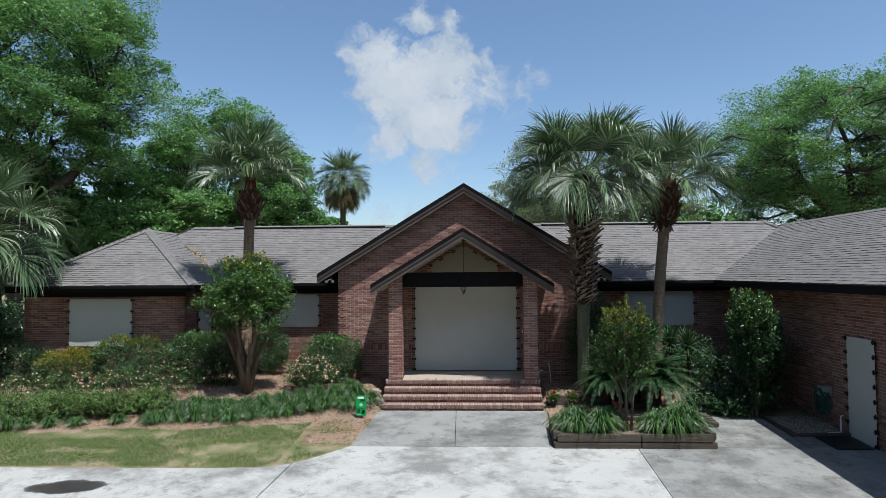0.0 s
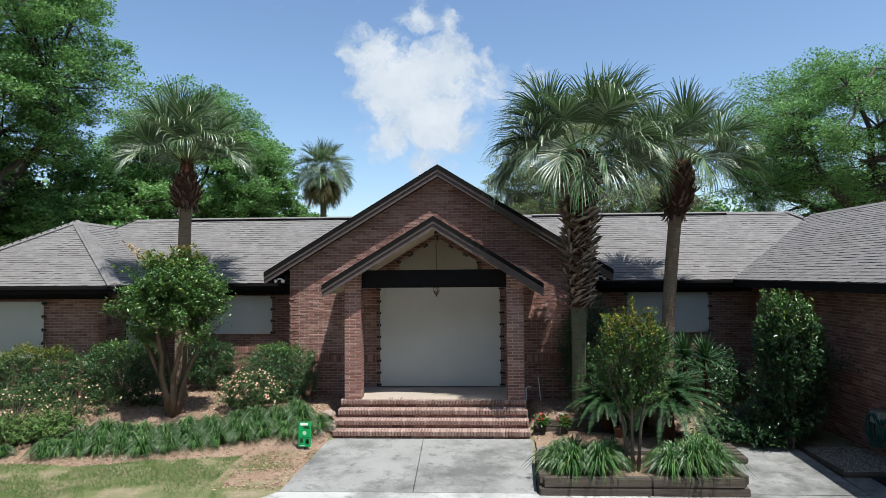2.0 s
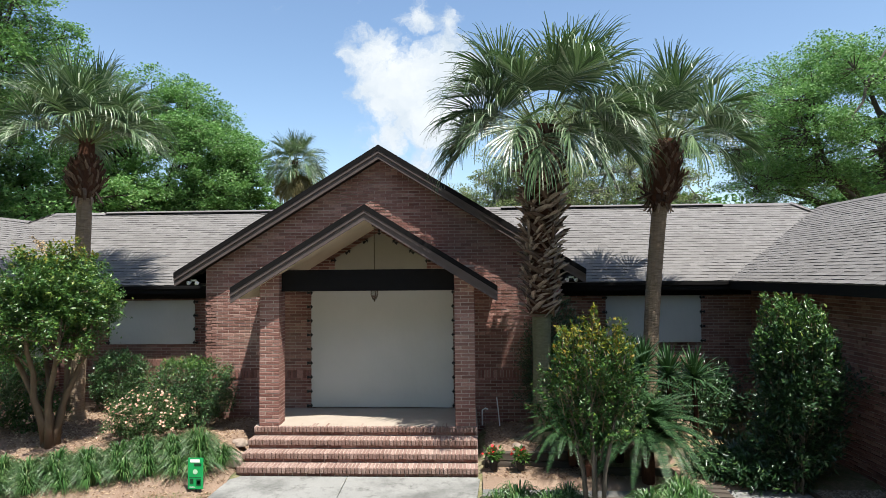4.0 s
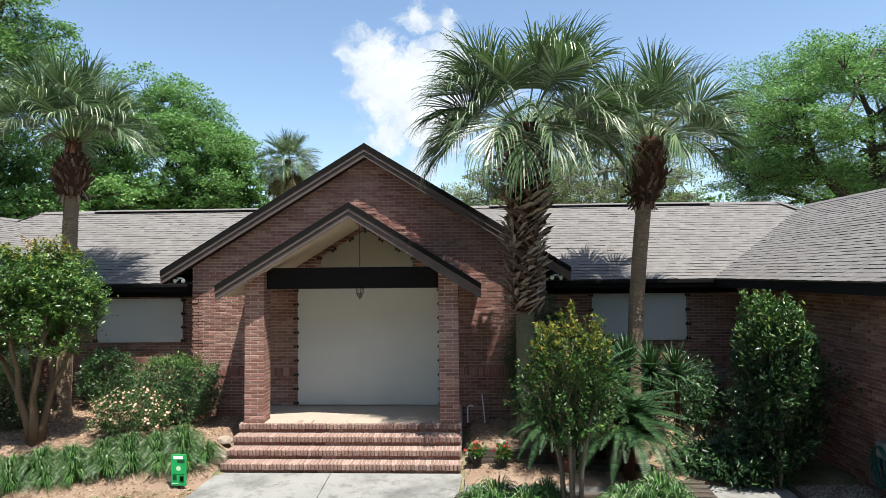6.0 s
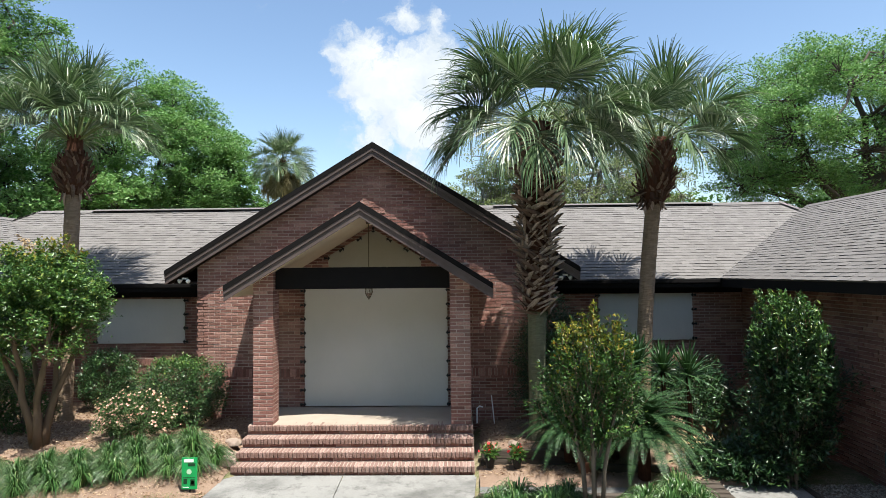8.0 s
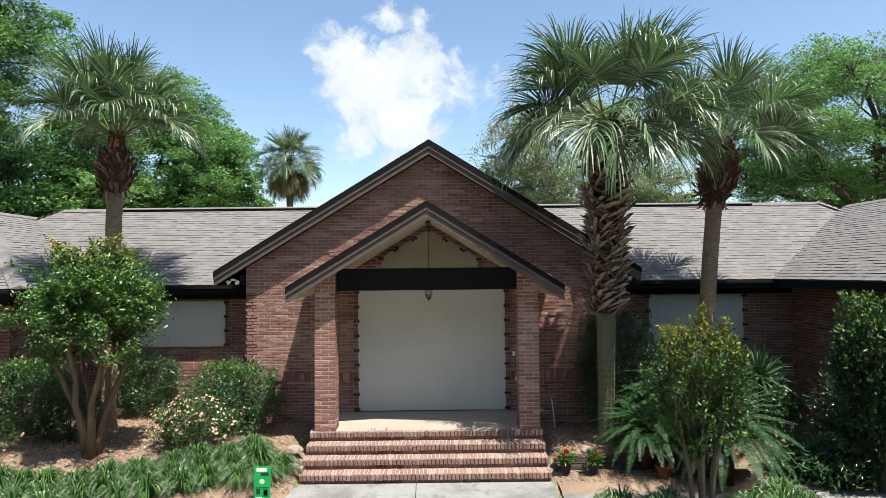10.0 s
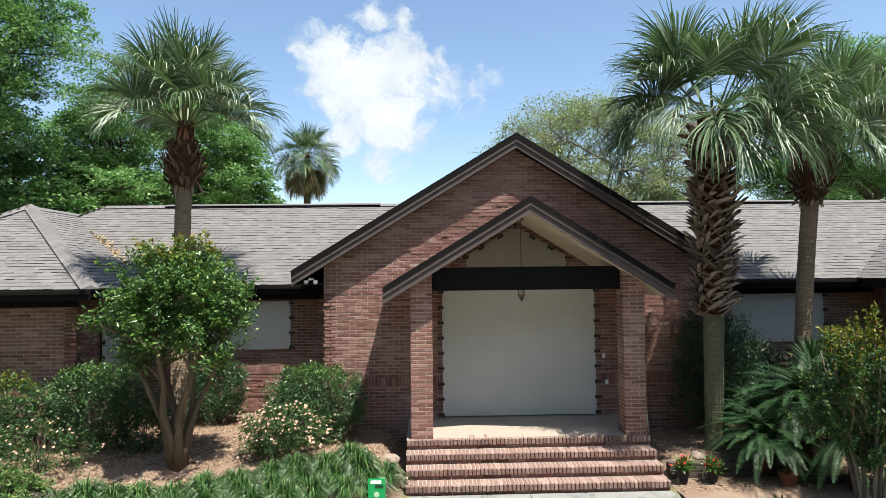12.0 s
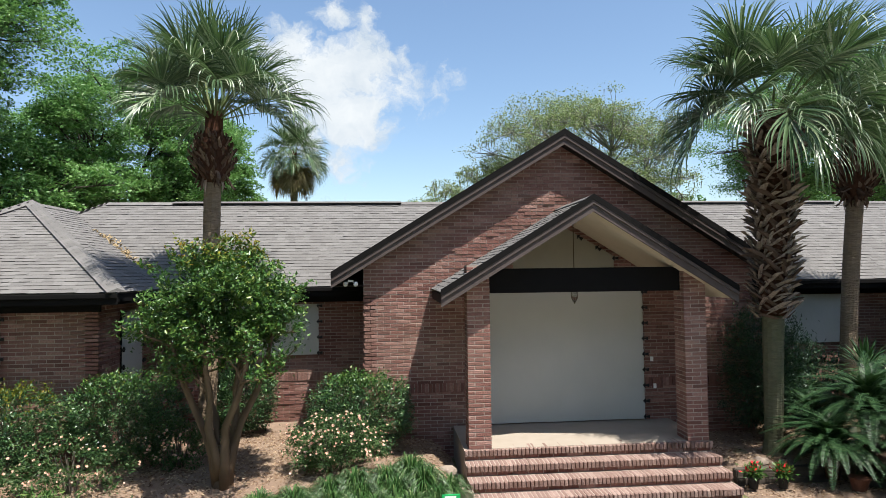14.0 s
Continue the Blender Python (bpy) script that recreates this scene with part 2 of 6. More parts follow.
paint(PALE_BARK, mix(PALE_BARK, noise_tex(PALE_BARK, 7, 6, stretch=(1, 1, 0.25)), (0.1, 0.096, 0.084), (0.26, 0.25, 0.22)))
BARK = material("oak_bark", rough=0.95, spec=0.1)
paint(BARK, mix(BARK, noise_tex(BARK, 7, 6, stretch=(1, 1, 0.25)), (0.035, 0.031, 0.026), (0.11, 0.096, 0.08)))
bump(BARK, noise_tex(BARK, 12, 6, stretch=(1, 1, 0.25)), 0.9, 0.04)
GREY_STEM = material("grey_shrub_bark", rough=0.9, spec=0.15)
paint(GREY_STEM, mix(GREY_STEM, noise_tex(GREY_STEM, 9, 6, stretch=(1, 1, 0.3)), (0.055, 0.046, 0.036), (0.165, 0.142, 0.117)))
MYRTLE_BARK = material("myrtle_bark", rough=0.75, spec=0.2)
paint(MYRTLE_BARK, mix(MYRTLE_BARK, noise_tex(MYRTLE_BARK, 6, 6, stretch=(1, 1, 0.3)), (0.07, 0.045, 0.03), (0.22, 0.155, 0.105)))
bump(MYRTLE_BARK, noise_tex(MYRTLE_BARK, 20, 5, stretch=(1, 1, 0.25)), 0.6, 0.015)
PALM_BARK = material("palm_bark", rough=0.95, spec=0.1)
_c = mix(PALM_BARK, noise_tex(PALM_BARK, 10, 6, stretch=(1, 1, 3.0)), (0.055, 0.056, 0.034), (0.17, 0.165, 0.105))
_c = mix(PALM_BARK, ramp(PALM_BARK, noise_tex(PALM_BARK, 3, 5), (0.5, (0.0,) * 3), (0.75, (0.6,) * 3)), _c, (0.1, 0.115, 0.055))
paint(PALM_BARK, _c)
bump(PALM_BARK, noise_tex(PALM_BARK, 14, 6, stretch=(0.6, 0.6, 4.0)), 0.9, 0.02)
PALM_TAN = material("tan_palm_bark", rough=0.95, spec=0.1)
_c = mix(PALM_TAN, noise_tex(PALM_TAN, 10, 6, stretch=(0.8, 0.8, 4.0)), (0.105, 0.07, 0.047), (0.35, 0.262, 0.185))
_c = mix(PALM_TAN, ramp(PALM_TAN, noise_tex(PALM_TAN, 2.2, 5), (0.5, (0.0,) * 3), (0.75, (0.5,) * 3)), _c, (0.19, 0.145, 0.095))
paint(PALM_TAN, _c)
bump(PALM_TAN, noise_tex(PALM_TAN, 14, 6, stretch=(0.6, 0.6, 5.0)), 1.0, 0.03)
BOOT = material("palm_boot", rough=0.95, spec=0.1)
_c = ramp(BOOT, random_out(BOOT, True), (0.0, (0.05, 0.03, 0.021)), (0.35, (0.12, 0.082, 0.062)), (0.7, (0.24, 0.182, 0.142)), (1.0, (0.42, 0.35, 0.285)))
paint(BOOT, mix(BOOT, ramp(BOOT, noise_tex(BOOT, 30, 5), (0.45, (0.0,) * 3), (0.75, (0.8,) * 3)), _c, (0.085, 0.05, 0.035)))
BOOT_DARK = material("palm_boot_fibre", rough=0.97, spec=0.05)
paint(BOOT_DARK, mix(BOOT_DARK, noise_tex(BOOT_DARK, 40, 5, stretch=(1, 1, 0.3)), (0.028, 0.014, 0.01), (0.105, 0.05, 0.032)))
bump(BOOT_DARK, noise_tex(BOOT_DARK, 50, 5), 0.8, 0.02)
WHITE = material("white_plastic", (0.78, 0.78, 0.76), 0.4)
GREY_PLASTIC = material("grey_plastic", (0.2, 0.2, 0.19), 0.5)
BRASS = material("aged_brass", (0.09, 0.07, 0.045), 0.45, 0.8)
FROST = material("lantern_glass", (0.8, 0.82, 0.8), 0.05)
bsdf(FROST).inputs["Transmission Weight"].default_value = 0.95
SIGN_GREEN = material("green_sign_plastic", rough=0.5)
paint(SIGN_GREEN, mix(SIGN_GREEN, noise_tex(SIGN_GREEN, 5), (0.01, 0.26, 0.07), (0.015, 0.32, 0.09)))
SIGN_INK = material("dark_green_ink", (0.008, 0.045, 0.018), 0.5)
SIGN_WHITE = material("white_ink", (0.75, 0.78, 0.72), 0.5)
SIGN_YELLOW = material("pale_ink", (0.5, 0.55, 0.2), 0.5)
HOSE = material("green_hose", (0.01, 0.07, 0.06), 0.4)
POT = material("terracotta", rough=0.85)
paint(POT, mix(POT, noise_tex(POT, 9, 5), (0.13, 0.05, 0.03), (0.21, 0.085, 0.05)))
STEM = material("frond_stalk", (0.10, 0.13, 0.045), 0.5)
DEAD = material("dry_leaf", (0.34, 0.25, 0.14), 0.8)

# ---- building blocks ----


def finish(name, bm, mat, smooth=False):
    me = bpy.data.meshes.new(name)
    bm.to_mesh(me)
    bm.free()
    me.materials.append(mat)
    if smooth:
        me.polygons.foreach_set("use_smooth", [True] * len(me.polygons))
    return me


def part(name, bm, mat, parent, label="", smooth=False, kind=""):
    ob = new(name, finish(name, bm, mat, smooth))
    ob.parent = parent
    return tagged(ob, label=label, kind=kind)


def thing(name, label, category, at=(0, 0, 0), group="", kind=""):
    ob = new(name)
    ob.location = at
    return tagged(ob, label, category, group, kind)


def add_box(bm, x0, x1, y0, y1, z0, z1, bevel=0.0):
    r = bmesh.ops.create_cube(bm, size=1.0)
    for v in r["verts"]:
        v.co = Vector((x0 + (v.co.x + 0.5) * (x1 - x0), y0 + (v.co.y + 0.5) * (y1 - y0), z0 + (v.co.z + 0.5) * (z1 - z0)))
    if bevel:
        edges = list({e for v in r["verts"] for e in v.link_edges})
        bmesh.ops.bevel(bm, geom=edges, offset=bevel, segments=2, affect='EDGES', profile=0.6)


def box(x0, x1, y0, y1, z0, z1, bevel=0.0):
    bm = bmesh.new()
    add_box(bm, x0, x1, y0, y1, z0, z1, bevel)
    return bm


def add_prism(bm, ring, shift):
    """A solid between a flat ring of points and the same ring moved by shift."""
    a = [bm.verts.new(p) for p in ring]
    b = [bm.verts.new(Vector(p) + Vector(shift)) for p in ring]
    n = len(ring)
    bm.faces.new(a)
    bm.faces.new(b[::-1])
    for i in range(n):
        bm.faces.new((a[i], b[i], b[(i + 1) % n], a[(i + 1) % n]))
    bmesh.ops.recalc_face_normals(bm, faces=bm.faces[:])


def prism(ring, shift):
    bm = bmesh.new()
    add_prism(bm, ring, shift)
    return bm


def add_tube(bm, points, radii, sides=8, cap=True):
    rings = []
    up = Vector((0, 0, 1))
    for i, p in enumerate(points):
        a = Vector(points[max(i - 1, 0)])
        b = Vector(points[min(i + 1, len(points) - 1)])
        d = (b - a).normalized()
        side = d.cross(up) if abs(d.z) < 0.95 else d.cross(Vector((0, 1, 0)))
        side.normalize()
        other = side.cross(d)
        rings.append([bm.verts.new(Vector(p) + (side * math.cos(t) + other * math.sin(t)) * radii[i]) for t in (2 * math.pi * k / sides for k in range(sides))])
    for r, s in zip(rings, rings[1:]):
        for k in range(sides):
            bm.faces.new((r[k], r[(k + 1) % sides], s[(k + 1) % sides], s[k]))
    if cap:
        bm.faces.new(rings[0][::-1])
        bm.faces.new(rings[-1])


def tube(points, radii, sides=8):
    bm = bmesh.new()
    add_tube(bm, points, radii, sides)
    bmesh.ops.recalc_face_normals(bm, faces=bm.faces[:])
    return bm


def pydata(name, verts, faces, mat, parent=None, kind="", smooth=False, label=""):
    me = bpy.data.meshes.new(name)
    me.from_pydata(verts, [], faces)
    me.materials.append(mat)
    me.update()
    if smooth:
        me.polygons.foreach_set("use_smooth", [True] * len(me.polygons))
    ob = new(name, me)
    ob.parent = parent
    return tagged(ob, label=label, kind=kind)


def smoothstep(a, b, x):
    t = min(1.0, max(0.0, (x - a) / (b - a)))
    return t * t * (3 - 2 * t)


# ---- ground ----
def slope_height(y):
    return -0.05 * (15.95 - max(y, 4.0)) if y < 15.95 else 0.0


def bed_height(x, y):
    """Height of the soil, with the raised beds before the house."""
    h = slope_height(y)
    if y > 14.6 and x < -2.35:
        h += 0.38 * smoothstep(15.0, 16.9, y) * smoothstep(-2.3, -2.9, x)
    if y > 15.4 and 1.8 < x < 8.4:
        h += (0.05 * smoothstep(15.5, 15.85, y) + 0.27 * smoothstep(16.42, 16.75, y)) * smoothstep(1.8, 2.1, x) * smoothstep(6.6, 5.6, x)
    return h


def grid_sheet(name, xs, ys, height, mat, keep=None):
    verts, faces, ids = [], [], {}
    for j, y in enumerate(ys):
        for i, x in enumerate(xs):
            ids[i, j] = len(verts)
            verts.append((x, y, height(x, y)))
    for j in range(len(ys) - 1):
        for i in range(len(xs) - 1):
            if keep is None or keep((xs[i] + xs[i + 1]) / 2, (ys[j] + ys[j + 1]) / 2):
                faces.append((ids[i, j], ids[i + 1, j], ids[i + 1, j + 1], ids[i, j + 1]))
    return pydata(name, verts, faces, mat, smooth=True)


def steps_between(a, b, n):
    return [a + (b - a) * i / n for i in range(n + 1)]


gx = [-2500, -400, -120, -60, -40, -30, -22] + steps_between(-16, 9, 100) + [14, 22, 30, 45, 60, 120, 400, 2500]
gy = [-2500, -400, -100, -40, -15, 0, 4, 8] + steps_between(9.5, 21, 60) + [25, 30, 40, 60, 100, 400, 2500]
ground = grid_sheet("ground", gx, gy, lambda x, y: bed_height(x, y) - (0.04 if y < 15.9 and -3.9 < x or y < 11.9 else 0.0), SOIL)
tagged(ground, "patchy thin lawn and bare sandy soil round the house", "ground", kind="structure")

# planting beds of pine mulch
def left_front(x):
    return 14.45 + 0.09 * (x + 7.2) + 0.75 * smoothstep(-5.5, -2.6, x) + 0.12 * math.sin(x * 2.1) + 0.18 * noise.noise(Vector((x * 1.3, 0, 2)))


def left_bed_top(x, y):
    f = left_front(x)
    return bed_height(x, y) - 0.035 + 0.07 * smoothstep(f - 0.25, f + 0.35, y) + 0.025 * noise.noise(Vector((x * 1.7, y * 1.7, 0))) + 0.012 * noise.noise(Vector((x * 7, y * 7, 0)))


bed_left = grid_sheet("mulch_bed", steps_between(-13.3, -2.42, 110), steps_between(13.6, 20.3, 75), left_bed_top, MULCH)
tagged(bed_left, "brown pine mulch bed before the brick wall", "mulch bed", kind="structure")
bed_right = grid_sheet("mulch_bed", steps_between(1.9, 7.0, 40), steps_between(15.4, 20.3, 60), lambda x, y: bed_height(x, y) - 0.1 + 0.12 * smoothstep(15.4, 15.66, y) + 0.035 * noise.noise(Vector((x * 1.7, y * 1.7, 4))), MULCH)
tagged(bed_right, "brown pine mulch bed beside the brick steps", "mulch bed", kind="structure")

# driveway and walk of cast concrete slabs
driveway = thing("driveway", "pale grey cast concrete driveway and front walk", "driveway", kind="structure")


def slab(ring, mat=None):
    ring3 = [(x, y, slope_height(y) + 0.012) for x, y in ring]
    bm = bmesh.new()
    add_prism(bm, ring3, (0, 0, -0.14))
    part("slab", bm, mat or CONCRETE, driveway)


G = 0.007
slab([(-2.42, 16.06), (-2.5, 14.7), (-2.62, 13.26), (-0.38 - G, 13.26), (-0.42 - G, 16.06)], CONCRETE_OLD)
slab([(-0.38 + G, 13.26), (1.66, 13.26), (1.86, 16.06), (-0.42 + G, 16.06)], CONCRETE_OLD)
slab([(-2.63, 13.26 - 2 * G), (-2.81, 13.03), (-3.18, 12.58), (-3.56, 12.2), (-3.7, 10.5), (-4.2, 4.0), (3.2, 4.0), (3.35 - G, 10.7), (3.44 - G, 13.26 - 2 * G)])
slab([(3.44 + G, 13.26 - 2 * G), (3.35 + G, 10.7), (3.2 + G, 4.0), (8.34, 4.0), (8.34, 14.02), (7.0, 14.02), (6.98, 13.26 - 2 * G)], CONCRETE_OLD)
slab([(5.08, 13.27), (6.97, 13.27), (6.97, 14.02), (7.0, 15.6), (5.08, 15.6)], CONCRETE_OLD)
slab([(1.86, 14.72), (5.07, 14.72), (5.07, 15.5), (1.9, 15.55)], CONCRETE_OLD)
slab([(-3.58 - G, 12.19), (-4.02, 11.99), (-4.6, 11.93), (-7.0, 11.88), (-9.3, 11.9), (-9.3, 4.0), (-4.22 - G, 4.0), (-3.72 - G, 10.5)])
slab([(-9.3 - 2 * G, 11.9), (-14, 11.95), (-30, 12.2), (-30, 4.0), (-9.3 - 2 * G, 4.0)])
# damp patch on the drive
bm = bmesh.new()
ring = [bm.verts.new((1.35 * math.cos(a), 1.35 * math.sin(a), 0.0)) for a in (2 * math.pi * i / 40 for i in range(40))]
bm.faces.new(ring)
stain = new("damp_stain", finish("damp_stain", bm, WET))
stain.location, stain.rotation_euler, stain.scale = (-7.3, 10.95, slope_height(10.95) + 0.017), (math.atan(0.05), 0, 0.1), (1.0, 0.42, 1.0)
tagged(stain, "dark damp patch on the concrete driveway", "stain", kind="structure")

# ---- brickwork ----
COURSE, BRICK_L, JOINT = 0.0677, 0.232, 0.014


def brick_solid(verts, faces, o, u, n, a, b, z0, z1, proud, a1=None, b1=None):
    """One brick from a to b; a1 and b1 are its ends at the top where a slope cuts it."""
    k = len(verts)
    a1, b1 = a if a1 is None else a1, b if b1 is None else b1
    for d in (0.0, proud):
        for s, z in ((a, z0), (b, z0), (b1, z1), (a1, z1)):
            p = o + u * s + n * d
            verts.append((p.x, p.y, z))
    faces += [(k + 4, k + 5, k + 6, k + 7), (k, k + 1, k + 5, k + 4), (k + 1, k + 2, k + 6, k + 5), (k + 2, k + 3, k + 7, k + 6), (k + 3, k, k + 4, k + 7)]


def brickwork(o, u, n, u0, u1, z0, z1, openings=(), span=None, band=None, single=None, wall=None, rnd=None):
    """Running-bond bricks on a wall face; openings are (u, u, z, z); span(z) narrows a course; band is a height range of upright bricks."""
    o, u, n = Vector(o), Vector(u), Vector(n)
    rnd = rnd or random.Random(3)
    verts, faces = [], []
    z, row = z0, 0
    while z + COURSE <= z1 + 0.02:
        zm = z + COURSE / 2
        a, b = (u0, u1) if span is None else span(z + JOINT / 2)
        ta, tb = (u0, u1) if span is None else span(z + COURSE - JOINT / 2)
        holes = sorted((p, q) for p, q, r, s in openings if r < zm < s)
        runs, left = [], a
        for p, q in holes:
            if p > left:
                runs.append((left, min(p, b)))
            left = max(left, q)
        if left < b:
            runs.append((left, b))
        in_band = band and band[0] <= zm <= band[1]
        if not in_band:
            start = u0 - (BRICK_L + JOINT) * (0.5 * (row % 2)) - BRICK_L
            for p, q in runs:
                s = start
                while s < q:
                    x0, x1 = max(s, p), min(s + BRICK_L, q)
                    if x1 - x0 > 0.02:
                        j = 0.003 + rnd.random() ** 1.5 * 0.019
                        dz = (rnd.random() - 0.5) * 0.006
                        if single and x1 - x0 > BRICK_L - 0.001 and x0 >= ta and x1 <= tb and single(x0, z):
                            singles.append((wall, o + u * x0, z + dz, j, rnd.random(), u, n))
                        else:
                            brick_solid(verts, faces, o, u, n, x0, x1, z + JOINT / 2 + dz, z + COURSE - JOINT / 2 + dz, j, min(max(x0, ta), x1), max(min(x1, tb), x0))
                    s += BRICK_L + JOINT
        z += COURSE
        row += 1
    if band:
        s = u0
        while s < u1 - 0.05:
            if not any(p - 0.03 < s < q for p, q, r, t in openings if r < band[0] < t):
                brick_solid(verts, faces, o, u, n, s, min(s + 0.057, u1), band[0] + 0.005, band[1] - 0.006, 0.022 + rnd.random() * 0.005)
            s += 0.067
    return verts, faces


singles = []


def wall_cells(o, u, n, u0, u1, z0, z1, openings, thick=0.22):
    """A solid wall behind its face, with openings cut right through."""
    o, u, n = Vector(o), Vector(u), Vector(n)
    us = sorted({u0, u1, *[v for h in openings for v in h[:2]]})
    zs = sorted({z0, z1, *[v for h in openings for v in h[2:]]})
    bm = bmesh.new()
    for a, b in zip(us, us[1:]):
        for c, d in zip(zs, zs[1:]):
            if any(h[0] <= a and b <= h[1] and h[2] <= c and d <= h[3] for h in openings):
                continue
            ring = [o + u * s + Vector((0, 0, z)) for s, z in ((a, c), (b, c), (b, d), (a, d))]
            add_prism(bm, ring, n * -thick)
    bmesh.ops.remove_doubles(bm, verts=bm.verts[:], dist=0.0005)
    return bm


def brick_wall(name, label, o, u, n, u0, u1, z0, z1, openings=(), band=None, single=None):
    wall = new(name, finish(name, wall_cells(o, u, n, u0, u1, z0, z1, openings), MORTAR))
    tagged(wall, label, "wall", kind="structure")
    v, f = brickwork(o, u, n, u0, u1, z0, z1, openings, band=band, single=single, wall=wall)
    pydata("brickwork", v, f, BRICK_WALL, wall, "stuff")
    return wall


X, Y, MX, MY = (1, 0, 0), (0, 1, 0), (-1, 0, 0), (0, -1, 0)
SOF = 3.12
W1 = (-11.93, -10.1, 1.52, 2.83)
W2 = (18.85, 19.7, 1.55, 2.83)
W3 = (-7.15, -5.08, 1.87, 2.85)
W4 = (4.98, 7.1, 1.87, 2.87)
DOOR = (13.28, 14.08, -0.12, 2.02)
BAND = (1.27, 1.45)
brick_wall("wall_left_wing", "red-brown brick wall of the left wing", (0, 18.0, 0), X, MY, -13.4, -8.5, -0.3, SOF, [W1], None, lambda s, z: s > -10.05 and z > 0.95)
brick_wall("wall_left_wing_side", "red-brown brick side wall of the left wing", (-8.5, 0, 0), Y, X, 18.0, 20.35, -0.3, SOF, [W2])
brick_wall("wall_main_left", "red-brown brick wall in shade under the eave", (0, 20.35, 0), X, MY, -8.5, -4.03, -0.3, SOF, [W3], BAND, lambda s, z: s > -5.3 and z > 0.5)
brick_wall("wall_main_right", "red-brown brick wall in shade under the eave", (0, 20.35, 0), X, MY, 3.63, 8.35, -0.3, SOF, [W4], BAND, lambda s, z: s > 6.6 and z > 0.9)
brick_wall("wall_right_wing", "red-brown brick wall of the projecting wing", (8.35, 0, 0), Y, MX, 5.0, 20.35, -0.9, SOF, [DOOR], None, lambda s, z: 11.9 < s < 14.6 and z > 0.8)
brick_wall("wall_gable_side", "brick return of the entrance gable", (-4.03, 0, 0), Y, MX, 18.6, 20.35, -0.3, SOF)
brick_wall("wall_gable_side", "brick return of the entrance gable", (3.63, 0, 0), Y, X, 18.6, 20.35, -0.3, SOF)
# plain closing walls at the back and the far sides
for nm, ring, sh in (("wall_back", (-13.4, 14.2, 25.6, 25.8), 0), ("wall_west", (-13.4, -13.2, 18.0, 25.6), 0), ("wall_east", (14.0, 14.2, 5.0, 25.6), 0), ("wall_south", (8.35, 14.0, 5.0, 5.2), 0)):
    bm = box(*ring, -0.9, SOF)
    tagged(new(nm, finish(nm, bm, MORTAR)), "plain closing wall of the house", "wall", kind="structure")

# entrance gable
GX, GZ, GS = -0.2, 6.19, 0.606
ENTRY = (-1.62, 1.28, 0.64, 3.06)
gable_wall = new("wall_gable", finish("wall_gable", wall_cells((0, 18.6, 0), X, MY, -4.03, 3.63, -0.3, 3.5, [ENTRY]), MORTAR))
tagged(gable_wall, "tall red-brown brick gable wall round the entrance", "wall", kind="structure")
part("gable_top", prism([(-4.03, 18.6, 3.5), (3.63, 18.6, 3.5), (3.63, 18.6, 3.665), (GX, 18.6, GZ - 0.2), (-4.03, 18.6, 3.665)], (0, 0.22, 0)), MORTAR, gable_wall)


def gable_span(z):
    half = max(0.0, (GZ - 0.2 - z) / GS)
    return max(-4.03, GX - half), min(3.63, GX + half)


v, f = brickwork((0, 18.6, 0), X, MY, -4.03, 3.63, -0.06, GZ - 0.2, [ENTRY], gable_span, BAND, lambda s, z: s < -2.3 and 0.6 < z < 3.75, gable_wall)
pydata("brickwork", v, f, BRICK_WALL, gable_wall, "stuff")


# ---- windows behind the covers ----
def window(u, n, o, h):
    o, u, n = Vector(o), Vector(u), Vector(n)
    w = thing("window_1" if n.y < -0.5 else "window_2", "dark glazed window hidden behind a storm cover", "window", kind="structure")
    p = lambda s, z, d: o + u * s + n * d + Vector((0, 0, z))
    part("pane", prism([p(h[0], h[2], -0.1), p(h[1], h[2], -0.1), p(h[1], h[3], -0.1), p(h[0], h[3], -0.1)], n * -0.02), GLASS_DARK, w)
    bm = bmesh.new()
    for a, b, c, d in ((h[0], h[1], h[2], h[2] + 0.05), (h[0], h[1], h[3] - 0.05, h[3]), (h[0], h[0] + 0.05, h[2] + 0.05, h[3] - 0.05), (h[1] - 0.05, h[1], h[2] + 0.05, h[3] - 0.05)):
        add_prism(bm, [p(a, c, -0.03), p(b, c, -0.03), p(b, d, -0.03), p(a, d, -0.03)], n * -0.065)
    part("window_frame", bm, BEAM, w)
    bm = bmesh.new()
    add_prism(bm, [p(h[0] - 0.04, h[2] - 0.075, 0.028), p(h[1] + 0.04, h[2] - 0.075, 0.028), p(h[1] + 0.04, h[2] - 0.004, 0.028), p(h[0] - 0.04, h[2] - 0.004, 0.028)], n * -0.05)
    part("window_sill", bm, BRICK_ONE, w)


window(X, MY, (0, 18.0, 0), W1)
window(Y, X, (-8.5, 0, 0), W2)
window(X, MY, (0, 20.35, 0), W3)
window(X, MY, (0, 20.35, 0), W4)
bm = box(-1.62, 1.28, 18.7, 18.76, 0.64, 3.06)
entry_door = new("door_1", finish("door_1", bm, TRIM))
tagged(entry_door, "brown entrance doors hidden behind a storm cover", "door", kind="structure")
bm = box(8.47, 8.52, 13.28, 14.08, -0.12, 2.02)
tagged(new("door_2", finish("door_2", bm, TRIM)), "brown side door hidden behind a storm cover", "door", kind="structure")


# ---- roofs ----
shingle_meshes = {}
single_shingles = []


